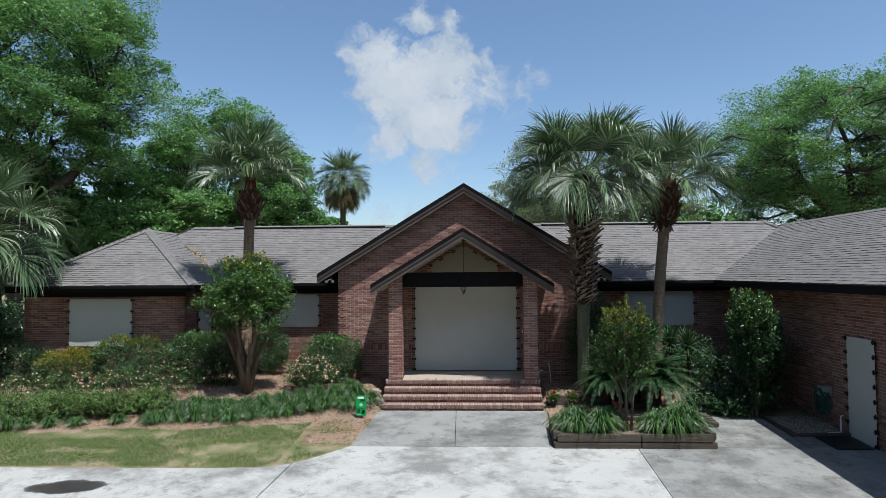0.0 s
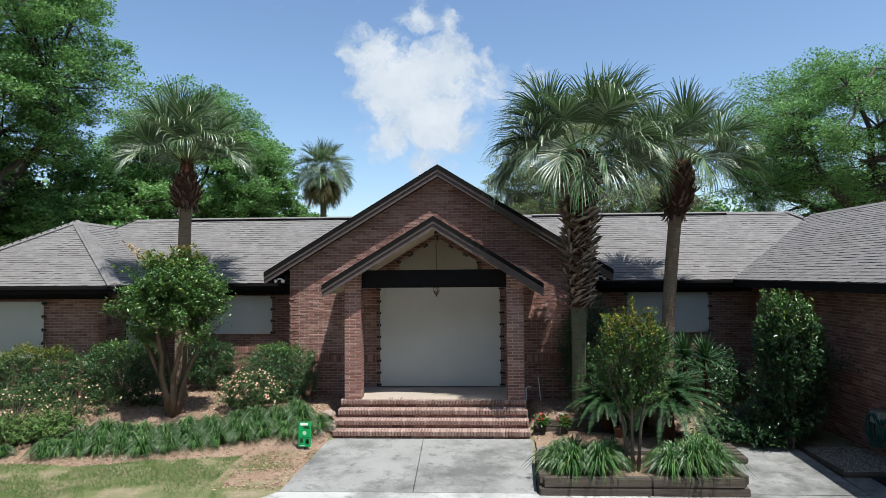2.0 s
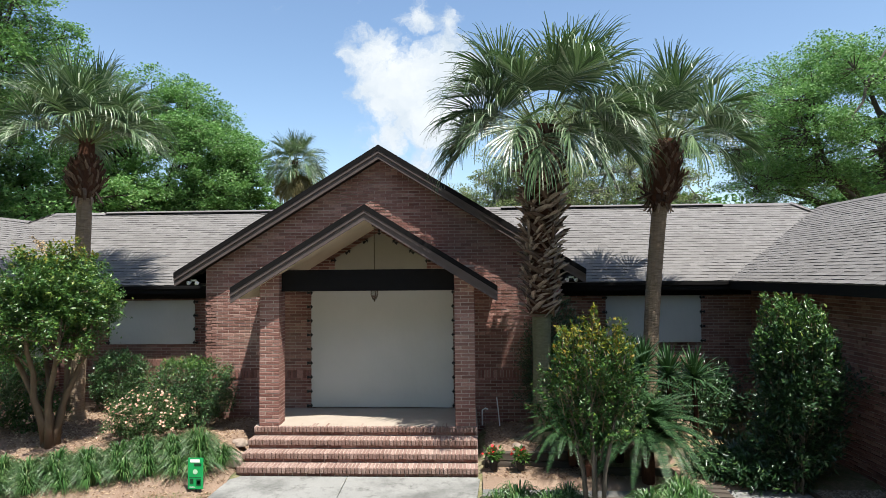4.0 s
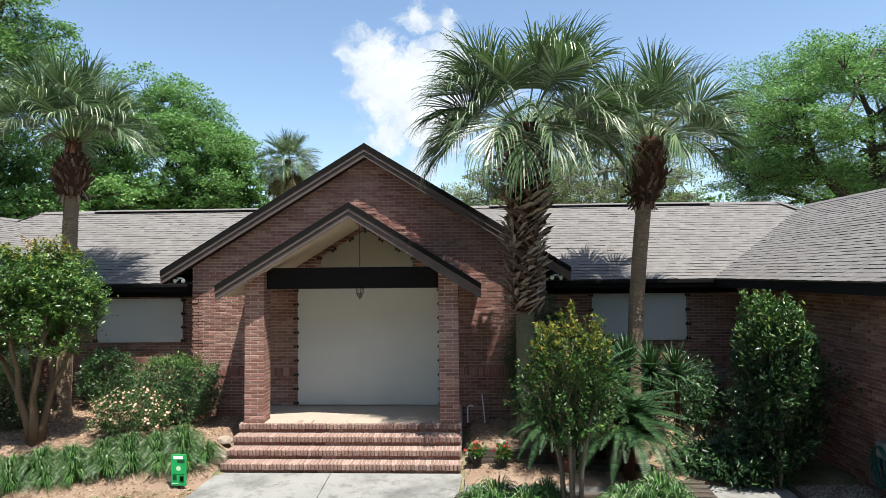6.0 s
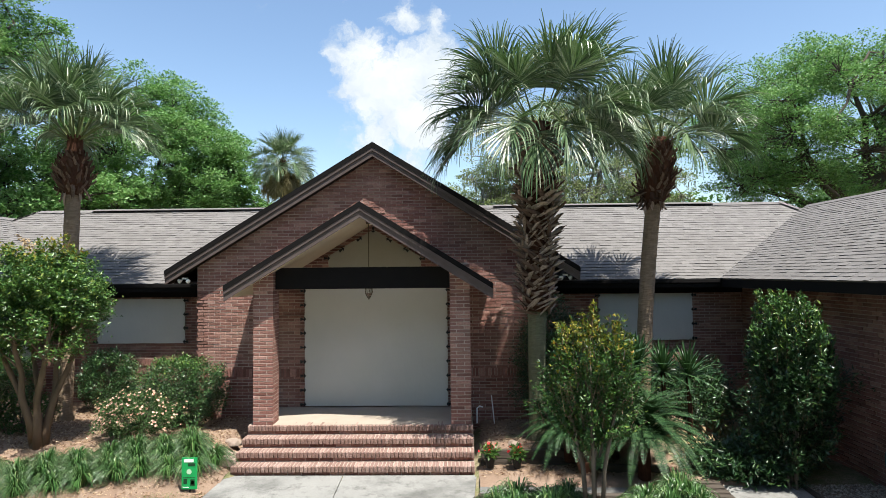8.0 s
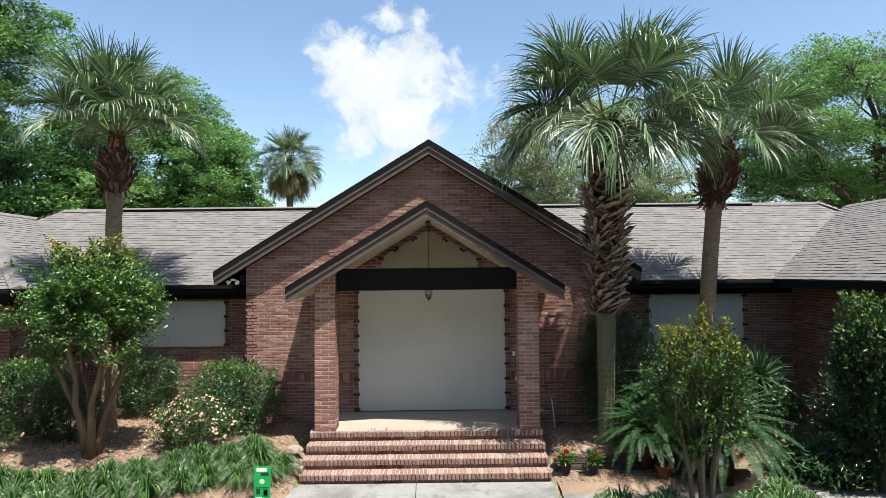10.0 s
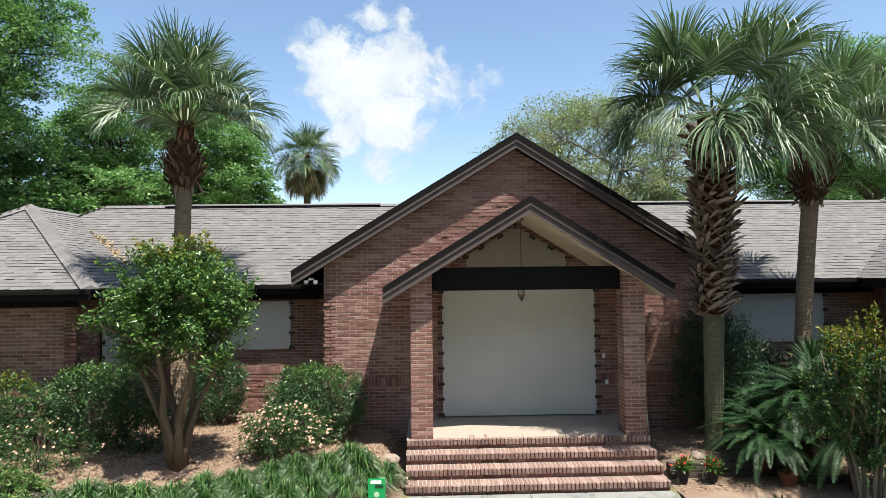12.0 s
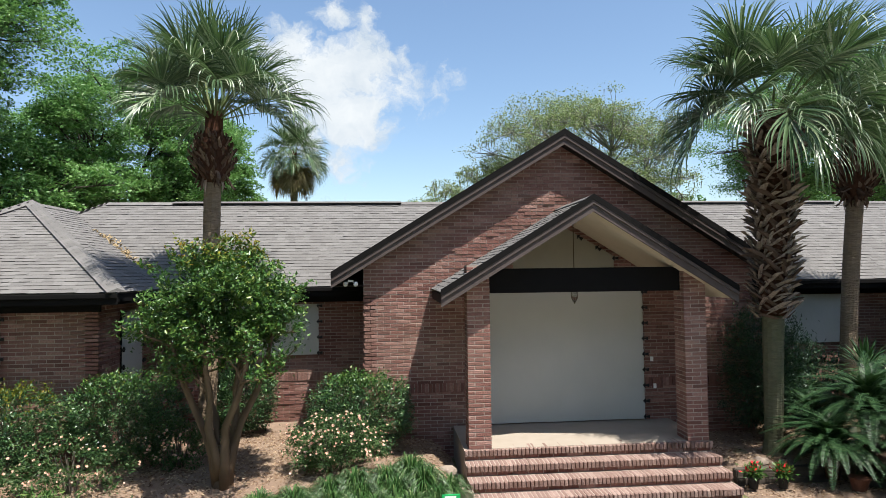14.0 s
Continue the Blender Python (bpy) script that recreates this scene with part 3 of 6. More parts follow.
def shingle_plane(name, label, o, u, v, rise, length, span, seed, parent=None, single=None):
    """Lapped shingle tabs on a slope: u runs along the eave, v up the slope; span(s) gives the run of a course at s metres up."""
    o, u, v = Vector(o), Vector(u).normalized(), Vector(v).normalized()
    n = u.cross(v).normalized()
    if n.z < 0:
        n = -n
    rnd = random.Random(seed)
    verts, faces = [], []
    exposure, s = 0.127, -0.02
    while s < length:
        a, b = span(max(0.0, s))
        top = min(s + exposure + 0.03, length + 0.02)
        x = a - rnd.random() * 0.2
        while x < b:
            w = rnd.choice((0.12, 0.15, 0.18, 0.22))
            x0, x1 = max(a, x), min(b, x + w)
            if x1 - x0 > 0.015:
                t = rnd.choice((0.009, 0.012, 0.015, 0.018))
                lo = s + (rnd.random() - 0.5) * 0.006
                if single and x1 - x0 > w - 0.001 and s + exposure < length and single(x0, s):
                    single_shingles.append((parent, o + u * x0 + v * lo + n * 0.004, u, v, n, w, t))
                    x += w
                    continue
                k = len(verts)
                for p, d, q in ((x0, lo, 0.0), (x1, lo, 0.0), (x1, lo, t), (x0, lo, t), (x1, top, 0.003), (x0, top, 0.003)):
                    verts.append(tuple(o + u * p + v * d + n * (q + 0.004)))
                faces += [(k, k + 1, k + 2, k + 3), (k + 3, k + 2, k + 4, k + 5), (k, k + 3, k + 5), (k + 1, k + 4, k + 2)]
            x += w
        s += exposure
    ob = pydata("shingles", verts, faces, SHINGLE, parent, "stuff")
    ob.data.materials.append(SHINGLE_EDGE)
    ob.data.polygons.foreach_set("material_index", [1 if i % 4 == 0 else 0 for i in range(len(faces))])
    return ob


def roof_slope(parent, eave_a, eave_b, ridge_b, ridge_a, seed, single=None):
    """One roof slope as a solid deck with lapped shingles; the corners run eave, eave, ridge, ridge."""
    ea, eb, rb, ra = (Vector(p) for p in (eave_a, eave_b, ridge_b, ridge_a))
    u = (eb - ea).normalized()
    up = (ra - ea) - u * (ra - ea).dot(u)
    length = up.length
    v = up / length
    n = u.cross(v)
    if n.z < 0:
        n = -n
    ring = [ea, eb, rb] + ([ra] if (ra - rb).length > 0.01 else [])
    part("deck", prism(ring, n * -0.05), SHINGLE, parent)
    s0, s1, t0, t1 = 0.0, (eb - ea).dot(u), (ra - ea).dot(u), (rb - ea).dot(u)
    shingle_plane("shingles", "", ea, u, v, 0, length, lambda s: (s0 + (t0 - s0) * s / length, s1 + (t1 - s1) * s / length), seed, parent, single)


def ridge_caps(parent, a, b, drop=0.085, rise=0.025):
    a, b = Vector(a), Vector(b)
    d = (b - a)
    n = int(d.length / 0.14)
    side = Vector((d.y, -d.x, 0)).normalized()
    verts, faces = [], []
    for i in range(n):
        p, q = a + d * (i / n), a + d * ((i + 1.15) / n)
        k = len(verts)
        for w, o, h in ((p, -1, 0.0), (p, 0, 1.0), (p, 1, 0.0), (q, -1, 0.0), (q, 0, 1.0), (q, 1, 0.0)):
            lift = rise if w is p else rise - 0.003
            verts.append(tuple(w + side * o * 0.16 + Vector((0, 0, lift if h else lift - drop))))
        faces += [(k, k + 1, k + 4, k + 3), (k + 1, k + 2, k + 5, k + 4), (k, k + 2, k + 1)]
    pydata("ridge_caps", verts, faces, SHINGLE, parent, "stuff")


EZ = 3.27
roof_main = thing("roof_main", "weathered brown-grey asphalt shingle main roof", "roof", kind="structure")
MR = [(-10.5, 23.0, 5.35), (10.7, 23.0, 5.35)]
roof_slope(roof_main, (-13.65, 19.85, EZ), (13.7, 19.85, EZ), MR[1], MR[0], 1, lambda a, s: 18.6 < a < 20.5 and 0.1 < s < 3.3)
roof_slope(roof_main, (13.7, 19.85, EZ), (13.7, 26.15, EZ), MR[1], MR[1], 2)
roof_slope(roof_main, (-13.65, 26.15, EZ), (-13.65, 19.85, EZ), MR[0], MR[0], 3)
part("deck", prism([(-13.65, 26.15, EZ), (13.7, 26.15, EZ), MR[1], MR[0]], (0, 0, -0.05)), SHINGLE, roof_main)
ridge_caps(roof_main, *MR)
ridge_caps(roof_main, (12.4, 21.2, 4.15), MR[1], 0.05, 0.05)

roof_left = thing("roof_left_wing", "weathered brown-grey asphalt shingle hip roof", "roof", kind="structure")
HA, HB = (-11.2, 20.95, 5.13), (-11.2, 23.6, 5.13)
roof_slope(roof_left, (-13.6, 17.48, EZ), (-7.98, 17.48, EZ), HA, HA, 5, lambda a, s: a > 2.2 and 0.0 < s < 1.9)
roof_slope(roof_left, (-7.98, 17.48, EZ), (-7.98, 23.6, EZ), HB, HA, 6)
roof_slope(roof_left, (-13.6, 23.6, EZ), (-13.6, 17.48, EZ), HA, HB, 7)
ridge_caps(roof_left, (-7.98, 17.48, EZ), HA, 0.068, 0.07)
ridge_caps(roof_left, (-13.6, 17.48, EZ), HA, 0.068, 0.07)
ridge_caps(roof_left, HA, HB)

roof_right = thing("roof_right_wing", "weathered brown-grey asphalt shingle roof of the projecting wing", "roof", kind="structure")
RX, RZ, REX = 11.25, 5.22, 7.65
roof_slope(roof_right, (REX, 22.6, EZ), (REX, 4.6, EZ), (RX, 4.6, RZ), (RX, 22.6, RZ), 8, lambda a, s: 5.5 < a < 8.0 and 0.0 < s < 2.6)
roof_slope(roof_right, (14.85, 4.6, EZ), (14.85, 22.6, EZ), (RX, 22.6, RZ), (RX, 4.6, RZ), 9)
ridge_caps(roof_right, (RX, 4.6, RZ), (RX, 22.6, RZ))

roof_gable = thing("roof_gable", "dark-edged asphalt shingle roof over the entrance gable", "roof", kind="structure")
GY0, GL, GR = 18.3, -4.61, 4.12
gz_e = GZ - GS * (GX - GL)
roof_slope(roof_gable, (GL, 26.0, gz_e), (GL, GY0, gz_e), (GX, GY0, GZ), (GX, 26.0, GZ), 10, lambda a, s: a > 6.6 and s < 4.9)
roof_slope(roof_gable, (GR, GY0, gz_e), (GR, 26.0, gz_e), (GX, 26.0, GZ), (GX, GY0, GZ), 11)
ridge_caps(roof_gable, (GX, GY0, GZ), (GX, 26.0, GZ))
part("gable_back", prism([(GL + 0.3, 25.9, gz_e), (GR - 0.3, 25.9, gz_e), (GX, 25.9, GZ - 0.2)], (0, -0.1, 0)), TRIM, roof_gable)

PX, PZ, PS, PY0 = -0.22, 4.75, 0.605, 16.68
PL, PR = -2.74, 2.22
pz_e = PZ - PS * (PX - PL)
roof_porch = thing("roof_porch", "small shingled gable roof over the porch", "roof", kind="structure")
roof_slope(roof_porch, (PL, 18.6, pz_e), (PL, PY0, pz_e), (PX, PY0, PZ), (PX, 18.6, PZ), 12, lambda a, s: True)
roof_slope(roof_porch, (PR, PY0, pz_e), (PR, 18.6, pz_e), (PX, 18.6, PZ), (PX, PY0, PZ), 13)
ridge_caps(roof_porch, (PX, PY0, PZ), (PX, 18.58, PZ))


# low ridge vents with a dark slot under the caps
for xa, xb, zv in ((-8.9, -3.2, 5.325), (2.6, 8.75, 5.325)):
    part("ridge_vent", box(xa, xb, 22.86, 23.14, zv - 0.06, zv), BEAM, roof_main, "black slotted ridge vent")
    part("vent_cap", prism([(xa, 22.82, zv), (xb, 22.82, zv), (xb, 23.0, zv + 0.05), (xa, 23.0, zv + 0.05)], (0, 0, 0.016)), SHINGLE, roof_main)


# ---- fascia, rakes, soffits ----
def rake(parent, a, b, drop, depth, mat, name="rake_board", lift=0.0):
    """A board under a sloping roof edge from a to b, drop high, depth thick towards the house."""
    a, b = Vector(a) + Vector((0, 0, -lift)), Vector(b) + Vector((0, 0, -lift))
    part(name, prism([a, b, b + Vector((0, 0, -drop)), a + Vector((0, 0, -drop))], (0, depth, 0)), mat, parent)


for side in (GL, GR):
    s = -1 if side < GX else 1
    tip = (side, GY0 - 0.012, gz_e)
    top = (GX, GY0 - 0.012, GZ)
    rake(roof_gable, tip, top, 0.115, 0.05, BEAM, "drip_edge", -0.045)
    rake(roof_gable, (side, GY0 - 0.002, gz_e), (GX, GY0 - 0.002, GZ), 0.065, 0.055, TRIM_LIGHT, "rake_moulding", 0.07)
    rake(roof_gable, (side, GY0 + 0.022, gz_e), (GX, GY0 + 0.022, GZ), 0.125, 0.04, TRIM_LIGHT, "rake_board", 0.13)
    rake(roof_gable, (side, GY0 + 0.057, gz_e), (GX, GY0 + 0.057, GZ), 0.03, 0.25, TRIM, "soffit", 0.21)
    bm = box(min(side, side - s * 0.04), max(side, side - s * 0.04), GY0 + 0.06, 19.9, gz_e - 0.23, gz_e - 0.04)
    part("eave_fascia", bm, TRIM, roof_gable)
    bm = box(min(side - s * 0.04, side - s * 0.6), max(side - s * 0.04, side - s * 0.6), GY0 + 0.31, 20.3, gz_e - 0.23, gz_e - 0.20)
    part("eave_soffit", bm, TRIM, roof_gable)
for side in (PL, PR):
    s = -1 if side < PX else 1
    rake(roof_porch, (side, PY0 - 0.012, pz_e), (PX, PY0 - 0.012, PZ), 0.105, 0.05, BEAM, "drip_edge", -0.035)
    rake(roof_porch, (side, PY0 - 0.002, pz_e), (PX, PY0 - 0.002, PZ), 0.06, 0.055, TRIM_LIGHT, "rake_moulding", 0.07)
    rake(roof_porch, (side, PY0 + 0.022, pz_e), (PX, PY0 + 0.022, PZ), 0.125, 0.038, TRIM_LIGHT, "rake_board", 0.13)
    bm = box(min(side, side - s * 0.04), max(side, side - s * 0.04), PY0 + 0.06, 18.58, pz_e - 0.19, pz_e - 0.04)
    part("eave_fascia", bm, TRIM, roof_porch)
    a, b = Vector((side - s * 0.05, PY0 + 0.06, pz_e - 0.17)), Vector((PX, PY0 + 0.06, PZ - 0.20))
    part("ceiling_boards", prism([a, b, b + Vector((0, 0, -0.02)), a + Vector((0, 0, -0.02))], (0, 1.86, 0)), SOFFIT, roof_porch, "cream painted porch ceiling boards")


def eave(parent, x0, x1, y, back):
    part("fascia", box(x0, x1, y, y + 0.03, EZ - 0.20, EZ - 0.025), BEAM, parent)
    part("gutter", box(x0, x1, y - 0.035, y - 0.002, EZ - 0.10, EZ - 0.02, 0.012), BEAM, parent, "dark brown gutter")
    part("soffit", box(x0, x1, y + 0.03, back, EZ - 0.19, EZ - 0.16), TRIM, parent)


eave(roof_main, -8.4, -4.05, 19.84, 20.36)
eave(roof_main, 3.65, 8.3, 19.84, 20.36)
eave(roof_left, -13.6, -7.98, 17.47, 18.02)
for p, xa, xb, xs in ((roof_left, -8.01, -7.98, (-8.5, -8.01)), (roof_right, REX, REX + 0.03, (REX + 0.03, 8.36))):
    y0, y1 = (17.5, 20.3) if p is roof_left else (4.6, 20.3)
    part("fascia", box(xa, xb, y0, y1, EZ - 0.20, EZ - 0.025), BEAM, p)
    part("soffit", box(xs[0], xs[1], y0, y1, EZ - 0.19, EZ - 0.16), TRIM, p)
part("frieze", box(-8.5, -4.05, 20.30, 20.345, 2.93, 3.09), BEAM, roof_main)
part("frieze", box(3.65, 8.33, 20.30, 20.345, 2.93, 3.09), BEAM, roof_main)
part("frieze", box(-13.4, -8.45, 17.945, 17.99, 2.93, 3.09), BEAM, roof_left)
part("gable_end", prism([(8.0, 4.7, 3.2), (14.4, 4.7, 3.2), (RX, 4.7, RZ - 0.15)], (0, 0.1, 0)), TRIM, roof_right)

# ---- porch ----
porch = thing("porch", "raised concrete porch floor before the entrance", "porch", kind="structure")
PZ0, SX0, SX1 = 0.64, -2.40, 1.86
part("porch_floor", box(SX0 + 0.03, SX1 - 0.03, 17.02, 18.6, 0.0, PZ0 + 0.003), PORCH_FLOOR, porch, "smooth tan concrete floor")
brick_steps = thing("brick_steps", "four red brick steps with rowlock brick treads", "steps")
STEP_Y, STEP_Z = (16.93, 16.63, 16.34, 16.05), (0.64, 0.48, 0.32, 0.16)
for y, z in zip(STEP_Y, STEP_Z):
    part("step_core", box(SX0 + 0.03, SX1 - 0.03, y + 0.055, 17.02 if z > 0.6 else y + 0.36, z - 0.2 if z > 0.2 else -0.05, z - 0.005), MORTAR, brick_steps)
    v, f = [], []
    s = SX0 + 0.035
    while s < SX1 - 0.04:
        e = min(s + BRICK_L, SX1 - 0.035)
        brick_solid(v, f, Vector((0, y + 0.055, 0)), Vector(X), Vector(MY), s, e, z - 0.155, z - 0.103, 0.008)
        s = e + JOINT
    pydata("riser_course", v, f, BRICK_WALL, brick_steps, "stuff")
rnd = random.Random(5)
tread_meshes = []
for i in range(5):
    bm = box(-0.0285 + 0.002 * rnd.random(), 0.0285 - 0.002 * rnd.random(), 0, 0.30, -0.094, 0, 0.0)
    for vv in bm.verts:
        vv.co += Vector((rnd.uniform(-1, 1) * 0.002, rnd.uniform(-1, 1) * 0.004, rnd.uniform(-1, 1) * 0.003))
    bmesh.ops.bevel(bm, geom=[e for e in bm.edges], offset=0.005, segments=1, affect='EDGES')
    tread_meshes.append(finish("brick", bm, BRICK_STEP))
for y, z in zip(STEP_Y, STEP_Z):
    n = 63
    for i in range(n):
        ob = new("brick", rnd.choice(tread_meshes))
        ob.parent = brick_steps
        ob.location = (SX0 + 0.03 + (SX1 - SX0 - 0.06) * (i + 0.5) / n, y + rnd.uniform(-0.004, 0.004), z + rnd.uniform(-0.003, 0.003))

# columns of pinwheel brick courses
COL_W = 0.38
col_meshes = []
for i in range(4):
    bm = box(0, COL_W - 0.11 - JOINT, 0, 0.11, 0, COURSE - JOINT)
    for vv in bm.verts:
        vv.co += Vector((rnd.uniform(-1, 1) * 0.003, rnd.uniform(-1, 1) * 0.003, rnd.uniform(-1, 1) * 0.0025))
    bmesh.ops.bevel(bm, geom=[e for e in bm.edges], offset=0.004, segments=1, affect='EDGES')
    col_meshes.append(finish("brick", bm, BRICK_ONE))


def column(x, y, label):
    c = thing("brick_column", label, "column", (x, y, PZ0), "porch columns")
    part("core", box(0.005, COL_W - 0.005, 0.005, COL_W - 0.005, 0, 3.0), MORTAR, c)
    rows = int(3.0 / COURSE)
    for r in range(rows):
        z = r * COURSE + JOINT / 2
        for q in range(4):
            m = Matrix.Translation((COL_W / 2, COL_W / 2, 0)) @ Matrix.Rotation(math.pi / 2 * q, 4, 'Z') @ Matrix.Translation((-COL_W / 2, -COL_W / 2, z))
            if r % 2:
                m = m @ Matrix.Translation((0.11 + JOINT, 0, 0))
            ob = new("brick", rnd.choice(col_meshes))
            ob.parent = c
            ob.matrix_local = m
    return c


column(-2.29, 17.0, "square red-brown brick porch column beside the rose bed")
column(1.42, 17.0, "square red-brown brick porch column beside the palm")
beam = thing("porch_beam", "near-black painted timber beam between the porch columns", "beam")
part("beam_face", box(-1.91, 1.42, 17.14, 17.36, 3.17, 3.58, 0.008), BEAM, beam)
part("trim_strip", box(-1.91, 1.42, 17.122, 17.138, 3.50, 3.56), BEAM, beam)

# ---- storm covers over doors and windows ----
def clip_mesh():
    bm = bmesh.new()
    add_prism(bm, [(-0.055, 0, 0.022), (-0.055, 0, -0.022), (0.0, 0, -0.006), (0.0, 0, 0.006)], (0, -0.018, 0))
    add_prism(bm, [(0.0, 0, 0.034), (0.0, 0, -0.034), (0.03, 0, 0.0)], (0, -0.022, 0))
    return finish("clip", bm, CLIP)


CLIP_MESH = clip_mesh()


def storm_cover(label, o, u, n, a, b, c, d, clips, seed, mat=None, top=None, off=0.062, bottom_clips=True):
    """A hanging fabric sheet over an opening with black clips down both sides; top(s) shapes its upper edge."""
    o, u, n = Vector(o), Vector(u), Vector(n)
    t = thing("storm_cover", label, "storm cover", group="storm covers")
    nu, nz = 40, 40
    verts, faces = [], []
    for j in range(nz + 1):
        for i in range(nu + 1):
            s, q = i / nu, j / nz
            hi = d if top is None else top(a + (b - a) * s)
            z = c + (hi - c) * q
            sag = 0.010 * noise.noise(Vector((s * 3 + seed, q * 2, seed))) + 0.02 * math.exp(-q * 9) * math.sin(s * 14 + seed) * s + 0.015 * math.exp(-(1 - q) * 14) * math.sin(s * 9)
            edge = 0.006 * math.sin(q * math.pi * (clips - 1)) ** 2
            shift = edge * (1 if s < 0.03 else -1 if s > 0.97 else 0)
            p = o + u * (a + (b - a) * s + shift) + n * (off + max(-0.02, sag))
            verts.append((p.x, p.y, z))
    for j in range(nz):
        for i in range(nu):
            k = j * (nu + 1) + i
            faces.append((k, k + 1, k + nu + 2, k + nu + 1))
    back = len(verts)
    verts += [tuple(Vector(v) - n * 0.004) for v in verts]
    faces += [tuple(reversed([back + i for i in f])) for f in faces]
    pydata("sheet", verts, faces, mat or CLOTH, t, smooth=True)
    rot = Matrix.Rotation(math.atan2(u.y, u.x), 4, 'Z')
    for k in range(clips):
        for side in (0, 1):
            s = a if side == 0 else b
            hi = d if top is None else top(s)
            z = c + 0.04 + (hi - c - 0.08) * k / max(1, clips - 1)
            ob = new("clip", CLIP_MESH)
            ob.parent = t
            p = o + u * s + n * (off + 0.012)
            ob.matrix_local = Matrix.Translation((p.x, p.y, z)) @ rot @ (Matrix.Rotation(math.pi, 4, 'Y') if side else Matrix.Identity(4)) @ Matrix.Scale(1.45, 4)
    return t


storm_cover("white fabric storm cover clipped over the entrance doors", (0, 18.6, 0), X, MY, -1.70, 1.35, 0.665, 3.14, 9, 1, off=0.06)
storm_cover("white fabric storm cover clipped over a wing window", (0, 18.0, 0), X, MY, -11.98, -10.06, 1.47, 2.87, 5, 2)
storm_cover("narrow white fabric storm cover on the wing's side window", (-8.5, 0, 0), Y, X, 18.80, 19.75, 1.5, 2.87, 5, 3)
storm_cover("white fabric storm cover clipped over a shaded window", (0, 20.35, 0), X, MY, -7.2, -5.04, 1.82, 2.89, 4, 4)
storm_cover("white fabric storm cover over the window behind the palms", (0, 20.35, 0), X, MY, 4.92, 7.15, 1.82, 2.92, 4, 5)
storm_cover("pale fabric storm cover on the side door of the wing", (8.35, 0, 0), (0, -1, 0), MX, -14.15, -13.2, -0.13, 2.09, 8, 6)
upper = storm_cover("tan fabric storm cover in the gable over the entrance", (0, 18.6, 0), X, MY, -1.19, 0.80, 3.5, 4.5, 2, 7, CLOTH_TAN, lambda s: 4.40 - 0.585 * abs(s - PX), 0.045)
for s in (-0.88, -0.5, PX, 0.1, 0.46):
    ob = new("clip", CLIP_MESH)
    ob.parent = upper
    ob.matrix_local = Matrix.Translation((s, 18.535, 4.37 - 0.585 * abs(s - PX))) @ Matrix.Rotation(radians(90 if s == PX else (-35 if s < PX else 215)), 4, 'Y') @ Matrix.Scale(1.5, 4)

# ---- lantern and flood lights ----
lantern = thing("porch_lantern", "small brass and glass lantern hanging in the porch", "lamp", (PX, 17.84, 3.10))
part("globe", tube([(0, 0, -0.13), (0, 0, -0.12), (0, 0, -0.08), (0, 0, -0.02), (0, 0, 0.05), (0, 0, 0.09)], [0.01, 0.03, 0.055, 0.068, 0.062, 0.04], 14), FROST, lantern, "seeded glass globe", smooth=True)
part("collar", tube([(0, 0, 0.08), (0, 0, 0.11), (0, 0, 0.14), (0, 0, 0.16)], [0.06, 0.07, 0.03, 0.012], 14), BRASS, lantern)
part("finial", tube([(0, 0, -0.17), (0, 0, -0.15), (0, 0, -0.125)], [0.004, 0.018, 0.014], 10), BRASS, lantern)
for k in range(4):
    a = math.pi / 2 * k + 0.4
    part("strap", tube([(0.03 * math.cos(a), 0.03 * math.sin(a), -0.13), (0.075 * math.cos(a), 0.075 * math.sin(a), -0.03), (0.07 * math.cos(a), 0.07 * math.sin(a), 0.05), (0.058 * math.cos(a), 0.058 * math.sin(a), 0.09)], [0.006] * 4, 6), BRASS, lantern)
part("rod", tube([(0, 0, 0.15), (0, 0, 1.36)], [0.008, 0.008], 8), BRASS, lantern)
part("canopy", tube([(0, 0, 1.36), (0, 0, 1.46)], [0.05, 0.05], 12), BRASS, lantern)


def flood_light(x, y, z, s, label):
    t = thing("flood_light", label, "flood light", (x, y, z), "flood lights")
    part("box", box(-0.05, 0.05, -0.05, 0.05, 0.06, 0.10, 0.01), WHITE, t)
    for k in (-1, 1):
        d = Vector((0.5 * k, -0.75, -0.3)).normalized()
        p = Vector((0.05 * k, 0, 0.05))
        q = p + d * 0.1
        part("lamp_head", tube([p, p + d * 0.03, p + d * 0.06, q - d * 0.01, q], [0.012, 0.02, 0.038, 0.048, 0.043], 12), WHITE, t, smooth=True)


flood_light(-4.26, 18.5, 3.31, -1, "white twin flood light under the gable eave")
flood_light(3.84, 18.5, 3.31, 1, "white twin flood light under the gable eave beside the palm")

# ---- yard sign ----
SIGN_PALE = material("pale_green_ink", (0.4, 0.6, 0.42), 0.5)
sign = thing("yard_sign", "small green pest-control notice on the bed edge", "sign", (-2.76, 15.35, slope_height(15.35)))
part("board", box(-0.125, 0.125, -0.012, 0.012, 0.06, 0.56, 0.006), SIGN_GREEN, sign)
part("stake", box(-0.012, 0.012, 0.013, 0.03, -0.05, 0.5), CLIP, sign)


def bar(x0, x1, z0, z1, mat, name="print_bar"):
    part(name, box(x0, x1, -0.0155, -0.0125, z0, z1), mat, sign)


